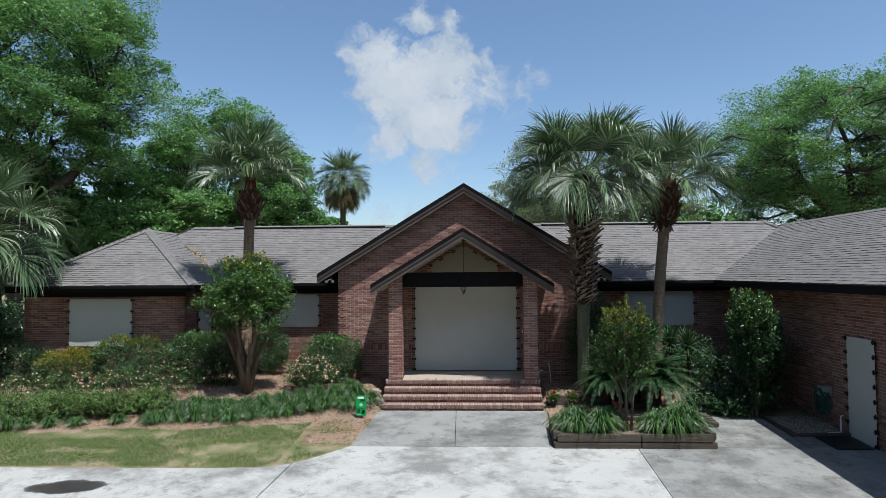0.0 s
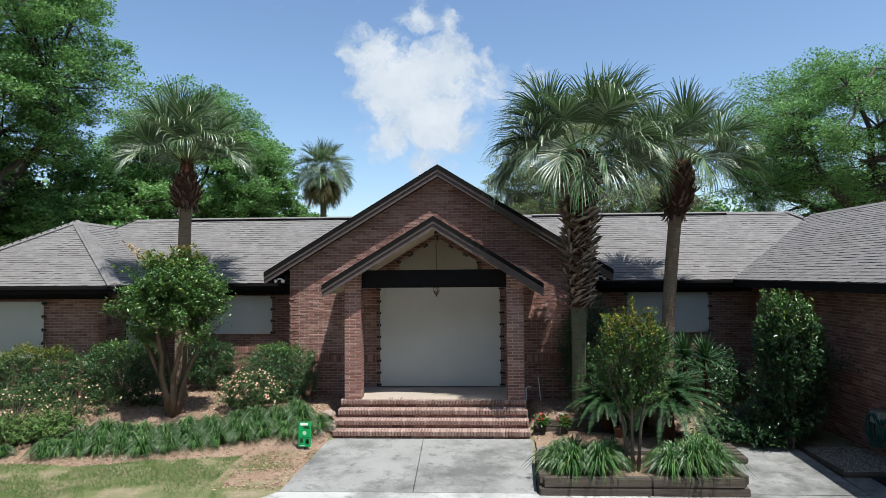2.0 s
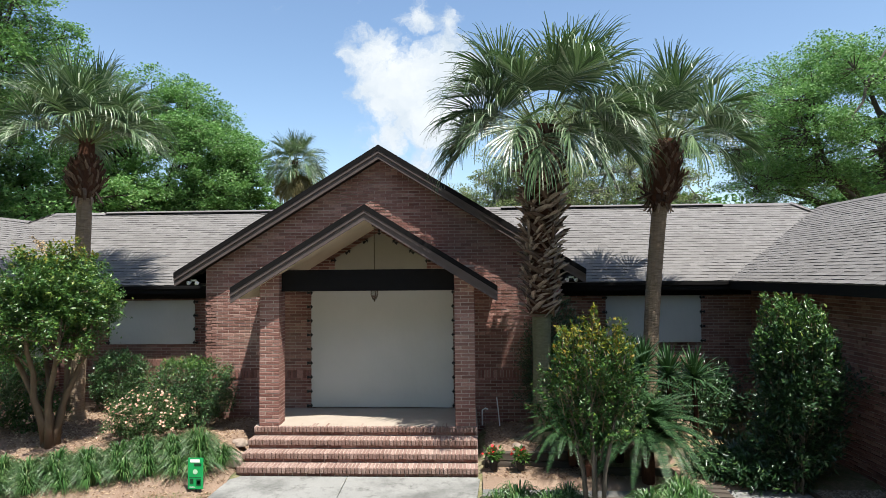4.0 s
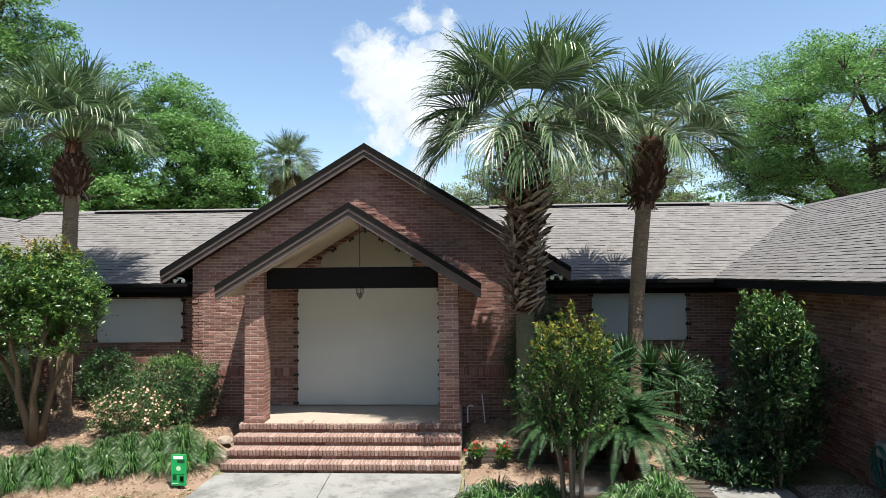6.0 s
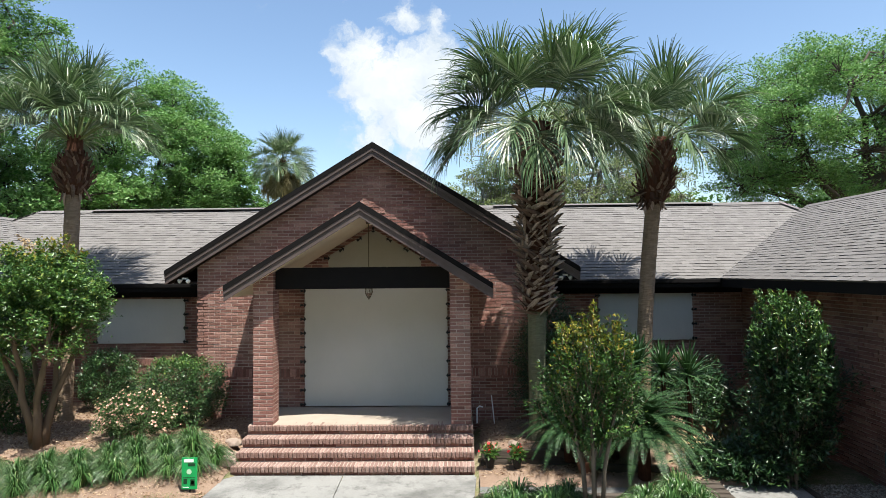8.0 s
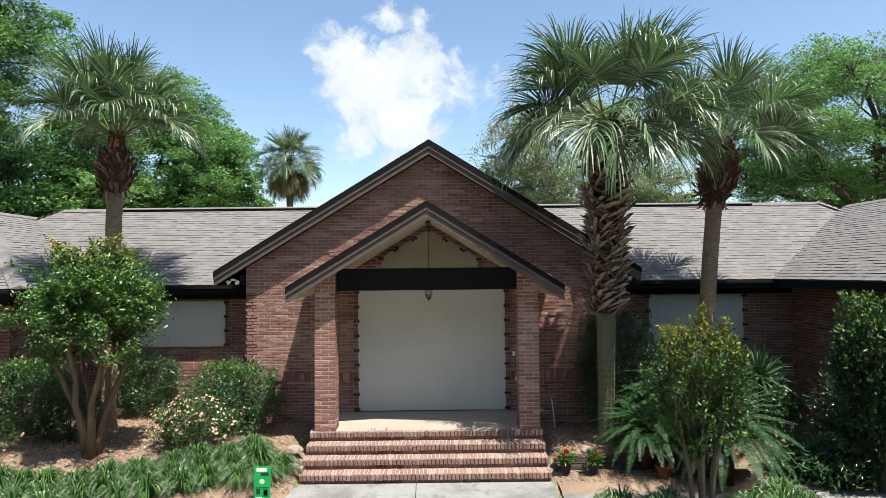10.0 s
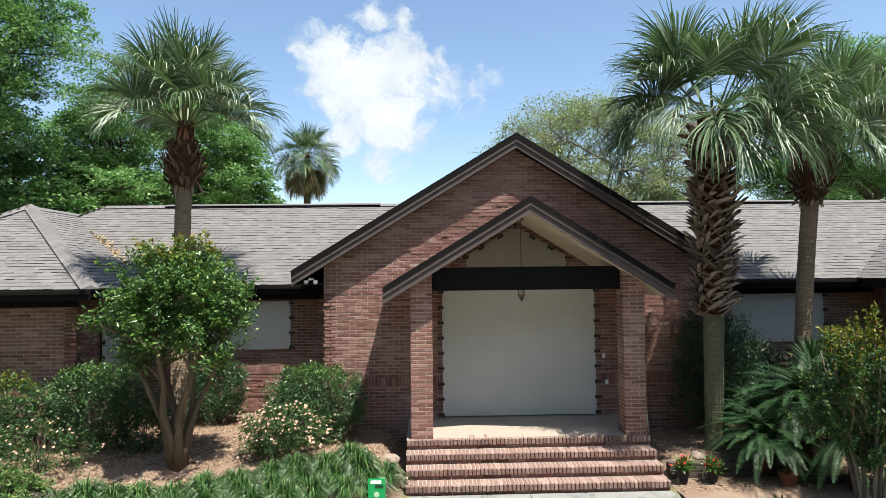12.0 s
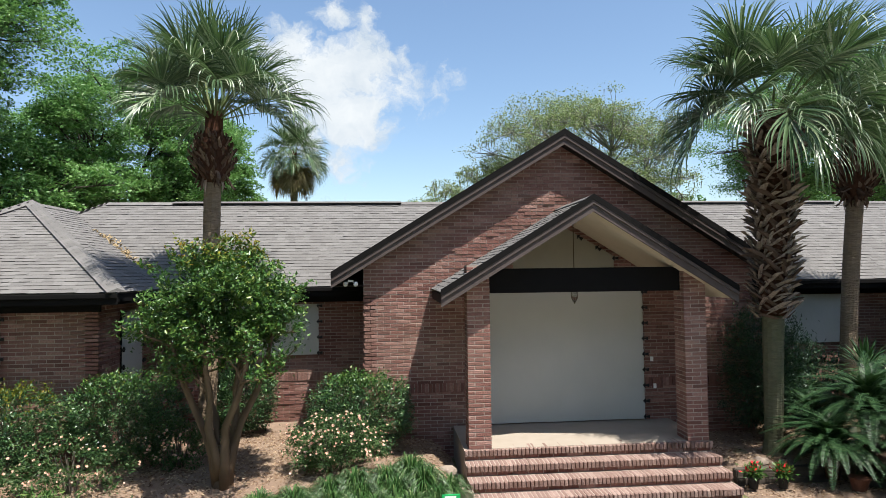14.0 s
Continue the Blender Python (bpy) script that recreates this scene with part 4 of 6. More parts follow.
bar(-0.085, 0.07, 0.49, 0.54, SIGN_WHITE)
bar(-0.02, 0.1, 0.43, 0.475, SIGN_INK)
bm = bmesh.new()
bmesh.ops.create_circle(bm, cap_ends=True, segments=10, radius=0.042)
bmesh.ops.rotate(bm, verts=bm.verts[:], cent=(0, 0, 0), matrix=Matrix.Rotation(radians(90), 3, 'X'))
bmesh.ops.translate(bm, verts=bm.verts[:], vec=(0.0, -0.015, 0.34))
part("emblem", bm, SIGN_PALE, sign)
bar(-0.10, 0.10, 0.245, 0.252, SIGN_INK)
bar(-0.09, -0.03, 0.15, 0.23, SIGN_INK)
bar(0.02, 0.09, 0.12, 0.22, SIGN_INK)
bar(0.03, 0.08, 0.14, 0.2, SIGN_YELLOW)
bar(-0.1, 0.0, 0.09, 0.10, SIGN_WHITE)

# ---- timber edging and planter ----
planter = thing("timber_planter", "low raised planter of weathered landscape timbers", "planter", (0, 0, 0))


def timber(x0, y0, x1, y1, z, parent, h=0.15, w=0.14):
    a, b = Vector((x0, y0, 0)), Vector((x1, y1, 0))
    d = (b - a)
    n = Vector((-d.y, d.x, 0)).normalized() * w / 2
    bm = bmesh.new()
    add_prism(bm, [a - n + Vector((0, 0, z)), b - n + Vector((0, 0, z)), b + n + Vector((0, 0, z)), a + n + Vector((0, 0, z))], (0, 0, h))
    bmesh.ops.bevel(bm, geom=bm.edges[:], offset=0.014, segments=2, affect='EDGES')
    return part("timber", bm, TIMBER, parent)


for k in range(2):
    z = -0.15 + 0.155 * k
    e = 0.07 * (k % 2)
    timber(1.70 + e, 13.23, 3.5, 13.23, z, planter)
    timber(3.51, 13.23, 5.06 - e, 13.23, z, planter)
    timber(1.77, 13.31 - e, 1.84, 14.6, z + 0.03, planter)
    timber(5.0, 13.31 - e, 5.0, 14.6, z + 0.03, planter)
    timber(1.84, 14.6 + 0.0, 5.0, 14.6, z + 0.05, planter)
part("soil", prism([(1.84, 13.3, 0.0), (4.94, 13.3, 0.0), (4.94, 14.6, 0.03), (1.85, 14.6, 0.03)], (0, 0, 0.1)), MULCH, planter, "brown mulch soil")
edging = thing("timber_edging", "weathered timber edging of the terraced bed", "edging", (0, 0, 0))
timber(1.95, 16.5, 3.75, 16.5, 0.02, edging)
timber(1.95, 16.52, 3.75, 16.52, 0.175, edging, 0.14)
timber(3.8, 16.15, 5.1, 16.05, 0.02, edging)
platform = thing("timber_steps", "worn grey timber landing beside the planter", "landing", (0, 0, 0))
for k in range(5):
    timber(5.12, 14.75 + 0.17 * k, 5.68, 14.72 + 0.17 * k, slope_height(14.8) + 0.02 + 0.012 * k, platform, 0.10, 0.155)
bed_edge = thing("stone_edging", "grey concrete edging strip along the planting bed", "edging", (0, 0, 0))
for k in range(16):
    x0 = -7.6 + 0.33 * k
    y0 = 15.75 + 0.42 * smoothstep(-6, -2.5, x0)
    y1 = 15.75 + 0.42 * smoothstep(-6, -2.5, x0 + 0.32)
    bm = bmesh.new()
    z = bed_height(x0, y0) - 0.04
    add_prism(bm, [(x0, y0, z), (x0 + 0.32, y1, z), (x0 + 0.32, y1 + 0.1, z), (x0, y0 + 0.1, z)], (0, 0, 0.14))
    bmesh.ops.bevel(bm, geom=bm.edges[:], offset=0.012, segments=1, affect='EDGES')
    part("edging_block", bm, STONE, bed_edge)
for x0, y0, x1, y1 in ((-8.05, 15.72, -7.42, 15.56), (-8.9, 15.8, -8.08, 15.74)):
    t = thing("bed_timber", "short weathered timber at the corner of the bed", "timber", (0, 0, 0))
    timber(x0, y0, x1, y1, bed_height(x0, y0) - 0.03, t, 0.24)


def boulder(x, y, z, r, seed, label):
    bm = bmesh.new()
    bmesh.ops.create_icosphere(bm, subdivisions=3, radius=1.0)
    for v in bm.verts:
        k = 1 + 0.28 * noise.noise(v.co * 1.3 + Vector((seed, 0, 0))) + 0.08 * noise.noise(v.co * 4 + Vector((seed, 0, 0)))
        v.co = Vector((v.co.x * r * k * 1.25, v.co.y * r * k, max(-0.3, v.co.z) * r * k * 0.75))
    ob = new("boulder", finish("boulder", bm, STONE, True))
    ob.location = (x, y, z)
    tagged(ob, label, "rock", "edge rocks")


boulder(-2.62, 16.55, 0.18, 0.17, 1.0, "rough tan rock beside the brick steps")
boulder(-2.66, 16.95, 0.32, 0.13, 5.0, "small tan rock beside the brick steps")
boulder(2.55, 16.75, 0.33, 0.11, 9.0, "pale broken rock in the mulch beside the palm")
boulder(3.0, 17.35, 0.34, 0.08, 13.0, "pale broken rock in the mulch beside the palm")
boulder(5.9, 16.6, 0.26, 0.13, 17.0, "pale rock among dry leaves")

# gravel patch and hose reel by the wing
gravel_bed = thing("gravel_bed", "small timber-edged gravel patch by the wing wall", "gravel bed", (0, 0, 0), kind="structure")
timber(7.02, 14.08, 8.3, 14.12, slope_height(14.1) - 0.02, gravel_bed, 0.09, 0.08)
timber(7.04, 14.12, 7.06, 15.6, slope_height(14.8) - 0.02, gravel_bed, 0.09, 0.08)
rnd = random.Random(21)
v, f = [], []
for k in range(2600):
    x, y = rnd.uniform(7.1, 8.3), rnd.uniform(14.16, 15.6)
    r = rnd.uniform(0.012, 0.028)
    z = slope_height(y) + rnd.uniform(0.0, 0.02)
    i = len(v)
    a0 = rnd.random() * 6.28
    for q in range(5):
        a = a0 + q * 1.2566
        v.append((x + r * math.cos(a), y + r * math.sin(a), z))
    v.append((x + rnd.uniform(-0.3, 0.3) * r, y + rnd.uniform(-0.3, 0.3) * r, z + r * 0.8))
    f += [(i + q, i + (q + 1) % 5, i + 5) for q in range(5)]
pydata("gravel", v, f, GRAVEL, gravel_bed, "stuff")
part("gravel_base", prism([(7.08, 14.15, slope_height(14.15)), (8.32, 14.15, slope_height(14.15)), (8.32, 15.6, slope_height(15.6)), (7.08, 15.6, slope_height(15.6))], (0, 0, -0.05)), MULCH, gravel_bed)

reel = thing("hose_reel", "wall hose hanger with a coiled green garden hose", "hose reel", (8.28, 14.95, 0.0))
part("hanger", box(-0.16, 0.06, -0.13, 0.13, 0.62, 0.86, 0.03), GREY_PLASTIC, reel, "weathered grey plastic hose hanger")
pts = []
for i in range(24 * 9 + 1):
    k, a = i / 24, 2 * math.pi * i / 24
    w, h = 0.18 + 0.014 * math.sin(k * 1.9), 0.46 + 0.05 * math.sin(k * 2.3)
    pts.append(Vector((-0.02 - 0.022 * k, w * math.sin(a), 0.74 - h * 0.5 + h * 0.62 * math.cos(a))))
bm = tube(pts, [0.011] * len(pts), 6)
part("hose", bm, HOSE, reel, smooth=True)
pipe = thing("standpipe", "thin white plastic pipe with an elbow by the side door", "pipe", (8.2, 14.3, slope_height(14.3)))
part("riser", tube([(0, 0, -0.05), (0, 0, 0.36), (0.02, 0, 0.39), (0.06, 0, 0.40)], [0.016] * 4, 8), WHITE, pipe, smooth=True)
part("floor_run", tube([(0, 0, 0.02), (-0.3, -0.02, 0.02)], [0.014, 0.014], 8), WHITE, pipe)
pipe2 = thing("vent_pipe", "thin white pipe against the brick wall", "pipe", (2.3, 18.3, 0.3))
part("riser", tube([(0, 0, 0.0), (-0.03, 0, 0.35), (-0.06, 0, 0.62)], [0.012] * 3, 8), WHITE, pipe2)
part("hook", tube([(-0.36, 0.0, 0.05), (-0.36, 0, 0.36), (-0.3, 0, 0.4), (-0.24, 0, 0.38)], [0.016] * 4, 8), WHITE, pipe2)
mat_ = thing("door_mat", "black rubber mat on the concrete by the side door", "mat", (0, 0, 0))
part("mat", prism([(7.45, 13.15, slope_height(13.15) + 0.014), (8.2, 13.15, slope_height(13.15) + 0.014), (8.2, 14.0, slope_height(14.0) + 0.014), (7.45, 14.0, slope_height(14.0) + 0.014)], (0, 0, 0.02)), CLIP, mat_)
for sx, sz in ((1.52, 1.8), (1.57, 1.28)):
    t = thing("wall_switch_plate", "small pale electrical plate on the brick wall", "wall plate", (sx, 18.575, sz))
    part("plate", box(-0.03, 0.03, -0.012, 0.005, -0.045, 0.045, 0.004), WHITE, t)

# ---- foliage ----
def leaf_cloud(name, centres, size, mat, parent, seed, aspect=0.45, outward=None, flat=0.0, curl=0.15):
    """Small rhombic leaves, one at each centre, turned at random (or partly outward)."""
    r = np.random.RandomState(seed)
    c = np.asarray(centres, dtype=float)
    n = len(c)
    d = r.normal(size=(n, 3))
    d[:, 2] *= 1.0 - flat
    if outward is not None:
        d = d * 0.7 + (c - np.asarray(outward)) / (np.linalg.norm(c - np.asarray(outward), axis=1)[:, None] + 1e-6) * 0.9
    d[:, 2] -= 0.15
    d /= np.linalg.norm(d, axis=1)[:, None]
    w = np.cross(d, r.normal(size=(n, 3)) * 0.55 + np.array([0.0, 0.0, 1.0]))
    w /= np.linalg.norm(w, axis=1)[:, None]
    nn = np.cross(d, w)
    s = (size * r.uniform(0.65, 1.35, n))[:, None]
    verts = np.stack([c - d * s * 0.5, c + w * s * aspect * 0.5 + nn * s * curl * 0.4, c + d * s * 0.5 - nn * s * curl, c - w * s * aspect * 0.5 + nn * s * curl * 0.4], 1).reshape(-1, 3)
    k = np.arange(n) * 4
    faces = np.concatenate([np.stack([k, k + 1, k + 2], 1), np.stack([k, k + 2, k + 3], 1)])
    me = bpy.data.meshes.new(name)
    me.vertices.add(len(verts))
    me.vertices.foreach_set("co", verts.ravel())
    me.loops.add(len(faces) * 3)
    me.loops.foreach_set("vertex_index", faces.ravel().astype(np.int32))
    me.polygons.add(len(faces))
    me.polygons.foreach_set("loop_start", np.arange(0, len(faces) * 3, 3, dtype=np.int32))
    me.polygons.foreach_set("loop_total", np.full(len(faces), 3, dtype=np.int32))
    me.materials.append(mat)
    me.update(calc_edges=True)
    ob = new(name, me)
    ob.parent = parent
    return ob


def limbs(rnd, base, direction, length, radius, depth, spread, out, tips, lift=0.15, split=(2, 4)):
    """Grow tapering limbs: out takes (points, radii), tips takes the ends."""
    pts, rad = [Vector(base)], [radius]
    d = Vector(direction).normalized()
    n = 5
    for i in range(n):
        d = (d + Vector((rnd.gauss(0, 0.13), rnd.gauss(0, 0.13), rnd.gauss(0, 0.08) + lift * 0.1))).normalized()
        pts.append(pts[-1] + d * (length / n))
        rad.append(radius * (1 - 0.5 * (i + 1) / n))
    out.append((pts, rad))
    if depth == 0:
        tips.append(pts[-1])
        tips.append(pts[-3])
        return
    if depth <= 1:
        tips.append(pts[-1])
    for k in range(rnd.randint(*split)):
        a = rnd.random() * 2 * math.pi
        side = Vector((math.cos(a), math.sin(a), rnd.uniform(-0.1, 0.5)))
        nd_ = (d * (1 - spread) + side * spread).normalized()
        q = pts[rnd.choice((3, 4, 5))]
        limbs(rnd, q, nd_, length * rnd.uniform(0.62, 0.85), rad[-1] * rnd.uniform(0.7, 0.95), depth - 1, spread, out, tips, lift, split)


def wood(name, runs, mat, parent, sides=7, least=0.0):
    bm = bmesh.new()
    for pts, rad in runs:
        if rad[0] >= least:
            add_tube(bm, pts, rad, sides if rad[0] > 0.05 else 5, cap=False)
    return part(name, bm, mat, parent, smooth=True)


def oak(label, x, y, height, radius, seed, leaves, size, mat, trunk_h=None, lean=(0, 0), moss=False, group="", thin=1.0, low=0.25, boughs=64, sprays=15, twiggy=False, gap=0.2):
    """A broad tree: trunk and forking limbs carry separate boughs, each a heap of flat leaf sprays with dark gaps between."""
    r = np.random.RandomState(seed)
    rnd = random.Random(seed)
    t = thing("tree", label, "tree", (x, y, 0), group)
    th = trunk_h or height * 0.24
    tr = radius * 0.052
    top = Vector((lean[0] * th, lean[1] * th, th))
    zc, hz = height * (1 + low) / 2, height * (1 - low) / 2
    # bough centres, spread out over the crown
    cen = []
    tries = 0
    while len(cen) < int(boughs * thin) and tries < 6000:
        tries += 1
        q = r.normal(size=3)
        q /= np.linalg.norm(q)
        if q[2] < -0.75:
            continue
        far = r.uniform(0.35, 1.0) ** 0.45
        lump = 1.0 + 0.26 * noise.noise(Vector(q) * 1.6 + Vector((seed * 1.7, 0, 0)))
        c = np.array([q[0] * radius * 0.84, q[1] * radius * 0.84, q[2] * hz * 0.84]) * far * lump
        c[2] = min(c[2] + zc, height - radius * 0.14)
        if all(np.linalg.norm((c - d) * np.array([1, 1, 1.25])) > radius * gap for d in cen):
            cen.append(c)
    cen = np.array(cen)
    size_b = radius * r.uniform(0.15, 0.265, len(cen))
    # main limbs, then a branch to each bough, then twigs to its sprays
    runs = [([Vector((0, 0, -0.2)), top * 0.45 + Vector((rnd.gauss(0, 0.1), rnd.gauss(0, 0.1), 0)), top], [tr * 1.3, tr, tr * 0.88])]
    nodes = []
    k = 7
    for i in range(k):
        a = 2 * math.pi * i / k + rnd.uniform(-0.35, 0.35)
        out, up = radius * rnd.uniform(0.4, 0.62), (height - th) * rnd.uniform(0.3, 0.62)
        if i == k - 1:
            out *= 0.25
        end = top + Vector((math.cos(a) * out, math.sin(a) * out, up))
        pts = [top - Vector((0, 0, 0.25 * rnd.random()))]
        for m in range(1, 6):
            s = m / 5
            p = top.lerp(end, s) + Vector((rnd.gauss(0, 0.05), rnd.gauss(0, 0.05), 0)) * radius * (1 - s * 0.3)
            p += Vector((math.cos(a), math.sin(a), -0.3)) * out * 0.18 * math.sin(math.pi * s)
            pts.append(p)
        runs.append((pts, [tr * (0.62 - 0.085 * m) for m in range(6)]))
        nodes += [(p, tr * (0.5 - 0.07 * m)) for m, p in enumerate(pts[2:])]
    spr, per = [], max(4, leaves // max(1, len(cen) * sprays))
    for c, sb in zip(cen, size_b):
        c = Vector(c)
        p, w = min(nodes, key=lambda n: (n[0] - c).length + (0.6 if n[0].z > c.z else 0.0))
        mid = p.lerp(c, 0.5) + Vector((rnd.gauss(0, 0.12), rnd.gauss(0, 0.12), rnd.uniform(-0.05, 0.16))) * (c - p).length
        runs.append(([p, p.lerp(mid, 0.55), mid, mid.lerp(c, 0.6), c], [w * 0.62, w * 0.5, w * 0.4, w * 0.3, w * 0.2]))
        for i in range(sprays):
            q = r.normal(size=3)
            q /= np.linalg.norm(q)
            e = c + Vector((q[0], q[1], q[2] * 0.62)) * sb * (0.35 + 0.65 * r.rand() ** 0.5)
            spr.append((e, sb * r.uniform(0.24, 0.44)))
            if twiggy or i % 3 == 0:
                runs.append(([mid.lerp(c, 0.7), c.lerp(e, 0.5) + Vector((0, 0, -0.06 * sb)), e], [w * 0.17, w * 0.11, w * 0.05]))
    wood("trunk", runs, PALE_BARK if moss else BARK, t, 7, 0.0)
    pts = []
    for e, rs in spr:
        q = r.normal(size=(per, 3))
        q *= (r.rand(per) ** 0.42 / np.linalg.norm(q, axis=1))[:, None] * np.array([1.2, 1.2, 0.6]) * rs
        pts.append(q + np.array(e))
    pts = np.concatenate(pts)
    leaf_cloud("crown", pts[pts[:, 2] > height * low * 0.5], size * 1.2, mat, t, seed, 0.62, flat=0.5)
    if moss:
        v, f = [], []
        for e, rs in spr[::3]:
            for q in range(3):
                x0, y0, z0 = np.array(e) + r.normal(size=3) * np.array([0.2, 0.2, 0.05]) - np.array([0, 0, 0.12])
                L, w = r.uniform(0.25, 0.8), r.uniform(0.02, 0.05)
                i = len(v)
                v += [(x0 - w, y0, z0), (x0 + w, y0, z0), (x0 + w * 0.7, y0 + 0.1, z0 - L * 0.6), (x0 - w * 0.5, y0 + 0.05, z0 - L * 0.5), (x0 + 0.02, y0, z0 - L)]
                f += [(i, i + 1, i + 2, i + 3), (i + 3, i + 2, i + 4)]
        pydata("hanging_moss", v, f, MOSS, t, "stuff", label="grey hanging moss")
    return t


MOSS = material("grey_moss", (0.2, 0.21, 0.17), 0.95)


def shrub(name, label, category, x, y, z, w, d, h, seed, leaves, size, mat, group="", square=2.6, tip_mat=None, tip_share=0.0, base=0.1, flowers=0, petal=None, aspect=0.5, rough_edge=0.16, twigs=0.0):
    """A bush: a few stems and a crown of leaves, thick near its surface, over an uneven rounded body."""
    r = np.random.RandomState(seed)
    rnd = random.Random(seed)
    t = thing(name, label, category, (x, y, z), group)
    runs = []
    for k in range(7):
        a = rnd.random() * 6.28
        q = Vector((math.cos(a) * w * 0.3 * rnd.random(), math.sin(a) * d * 0.3 * rnd.random(), h * 0.75))
        runs.append(([Vector((q.x * 0.2, q.y * 0.2, -0.05)), Vector((q.x * 0.5, q.y * 0.5, h * 0.3)), q], [0.018, 0.014, 0.006]))
    wood("stem", runs, GREY_STEM, t, 5)
    nc = max(30, leaves // 34)
    q = r.normal(size=(nc, 3))
    q /= (np.abs(q) ** square).sum(1)[:, None] ** (1.0 / square)
    lump = np.array([1 + rough_edge * (noise.noise(Vector(p * 2.2) + Vector((seed, 0, 0))) + 0.5 * noise.noise(Vector(p * 5.5) + Vector((seed, 5, 0)))) for p in q])
    q = q * (np.where(r.rand(nc) < 0.75, r.uniform(0.82, 1.02, nc), r.uniform(0.35, 0.85, nc)) * lump)[:, None]
    cen = np.stack([q[:, 0] * w / 2, q[:, 1] * d / 2, h * base + (q[:, 2] + 1) / 2 * h * (1 - base)], 1)
    sig = size * r.uniform(0.75, 1.7, nc)
    k = r.randint(0, nc, leaves)
    if twigs:
        # leaves strung along upright, outward twigs
        out = cen - np.array([0, 0, h * 0.1])
        out = out / np.linalg.norm(out, axis=1)[:, None] + r.normal(size=(nc, 3)) * 0.25 + np.array([0, 0, 0.35])
        ln_ = twigs * r.uniform(0.5, 1.35, nc)
        s_ = r.rand(leaves) ** 0.8
        pts = cen[k] + out[k] * (ln_[k] * (s_ - 0.75))[:, None] + r.normal(size=(leaves, 3)) * size * 0.42
        tagged(wood("twig", [([Vector(cen[i] - out[i] * ln_[i] * 0.8), Vector(cen[i] + out[i] * ln_[i] * 0.2)], [0.006, 0.003]) for i in range(min(nc, 260))], MYRTLE_BARK, t, 4), kind="stuff")
    else:
        pts = cen[k] + r.normal(size=(leaves, 3)) * sig[k][:, None] * np.array([1.0, 1.0, 0.8])
    pts = pts[pts[:, 2] > 0.02]
    c = (0, 0, h * 0.45)
    # top leaves take tip_mat: new growth on golden bushes, sunlit tone on others
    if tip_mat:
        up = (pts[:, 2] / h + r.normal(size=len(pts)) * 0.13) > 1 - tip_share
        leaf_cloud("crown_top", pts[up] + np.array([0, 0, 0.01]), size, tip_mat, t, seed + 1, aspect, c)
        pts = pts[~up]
    leaf_cloud("crown", pts, size, mat, t, seed, aspect, c)
    if flowers:
        v, f = [], []
        outer = np.argsort(-(np.abs(pts[:, 2] / h) * 1.2 + np.linalg.norm(pts[:, :2] / np.array([w, d]), axis=1) - pts[:, 1] / d * 0.7))
        pick = outer[: len(outer) // 2]
        for k in range(flowers):
            p = pts[r.choice(pick)] * np.array([1.05, 1.05, 1.03])
            rr = r.uniform(0.010, 0.021)
            nrm = Vector((p[0] / w, p[1] / d - 0.3, 0.7 + r.normal() * 0.2)).normalized()
            s1 = nrm.cross(Vector((0.3, 0.9, 0.1))).normalized()
            s2 = nrm.cross(s1)
            for layer in range(2):
                for m in range(5):
                    a = m * 1.2566 + layer * 0.6
                    i = len(v)
                    dd = s1 * math.cos(a) + s2 * math.sin(a)
                    ee = s1 * math.cos(a + 1.1) + s2 * math.sin(a + 1.1)
                    o = Vector(p)
                    u1 = nrm * (0.35 if layer == 0 else 0.8)
                    v += [tuple(o), tuple(o + (dd + u1) * rr), tuple(o + ((dd + ee) * 0.75 + u1 * 1.1) * rr), tuple(o + (ee + u1) * rr)]
                    f.append((i, i + 1, i + 2, i + 3))
        pydata("blossoms", v, f, petal or PETAL, t, "stuff", label="peach and cream blossoms")
    return t


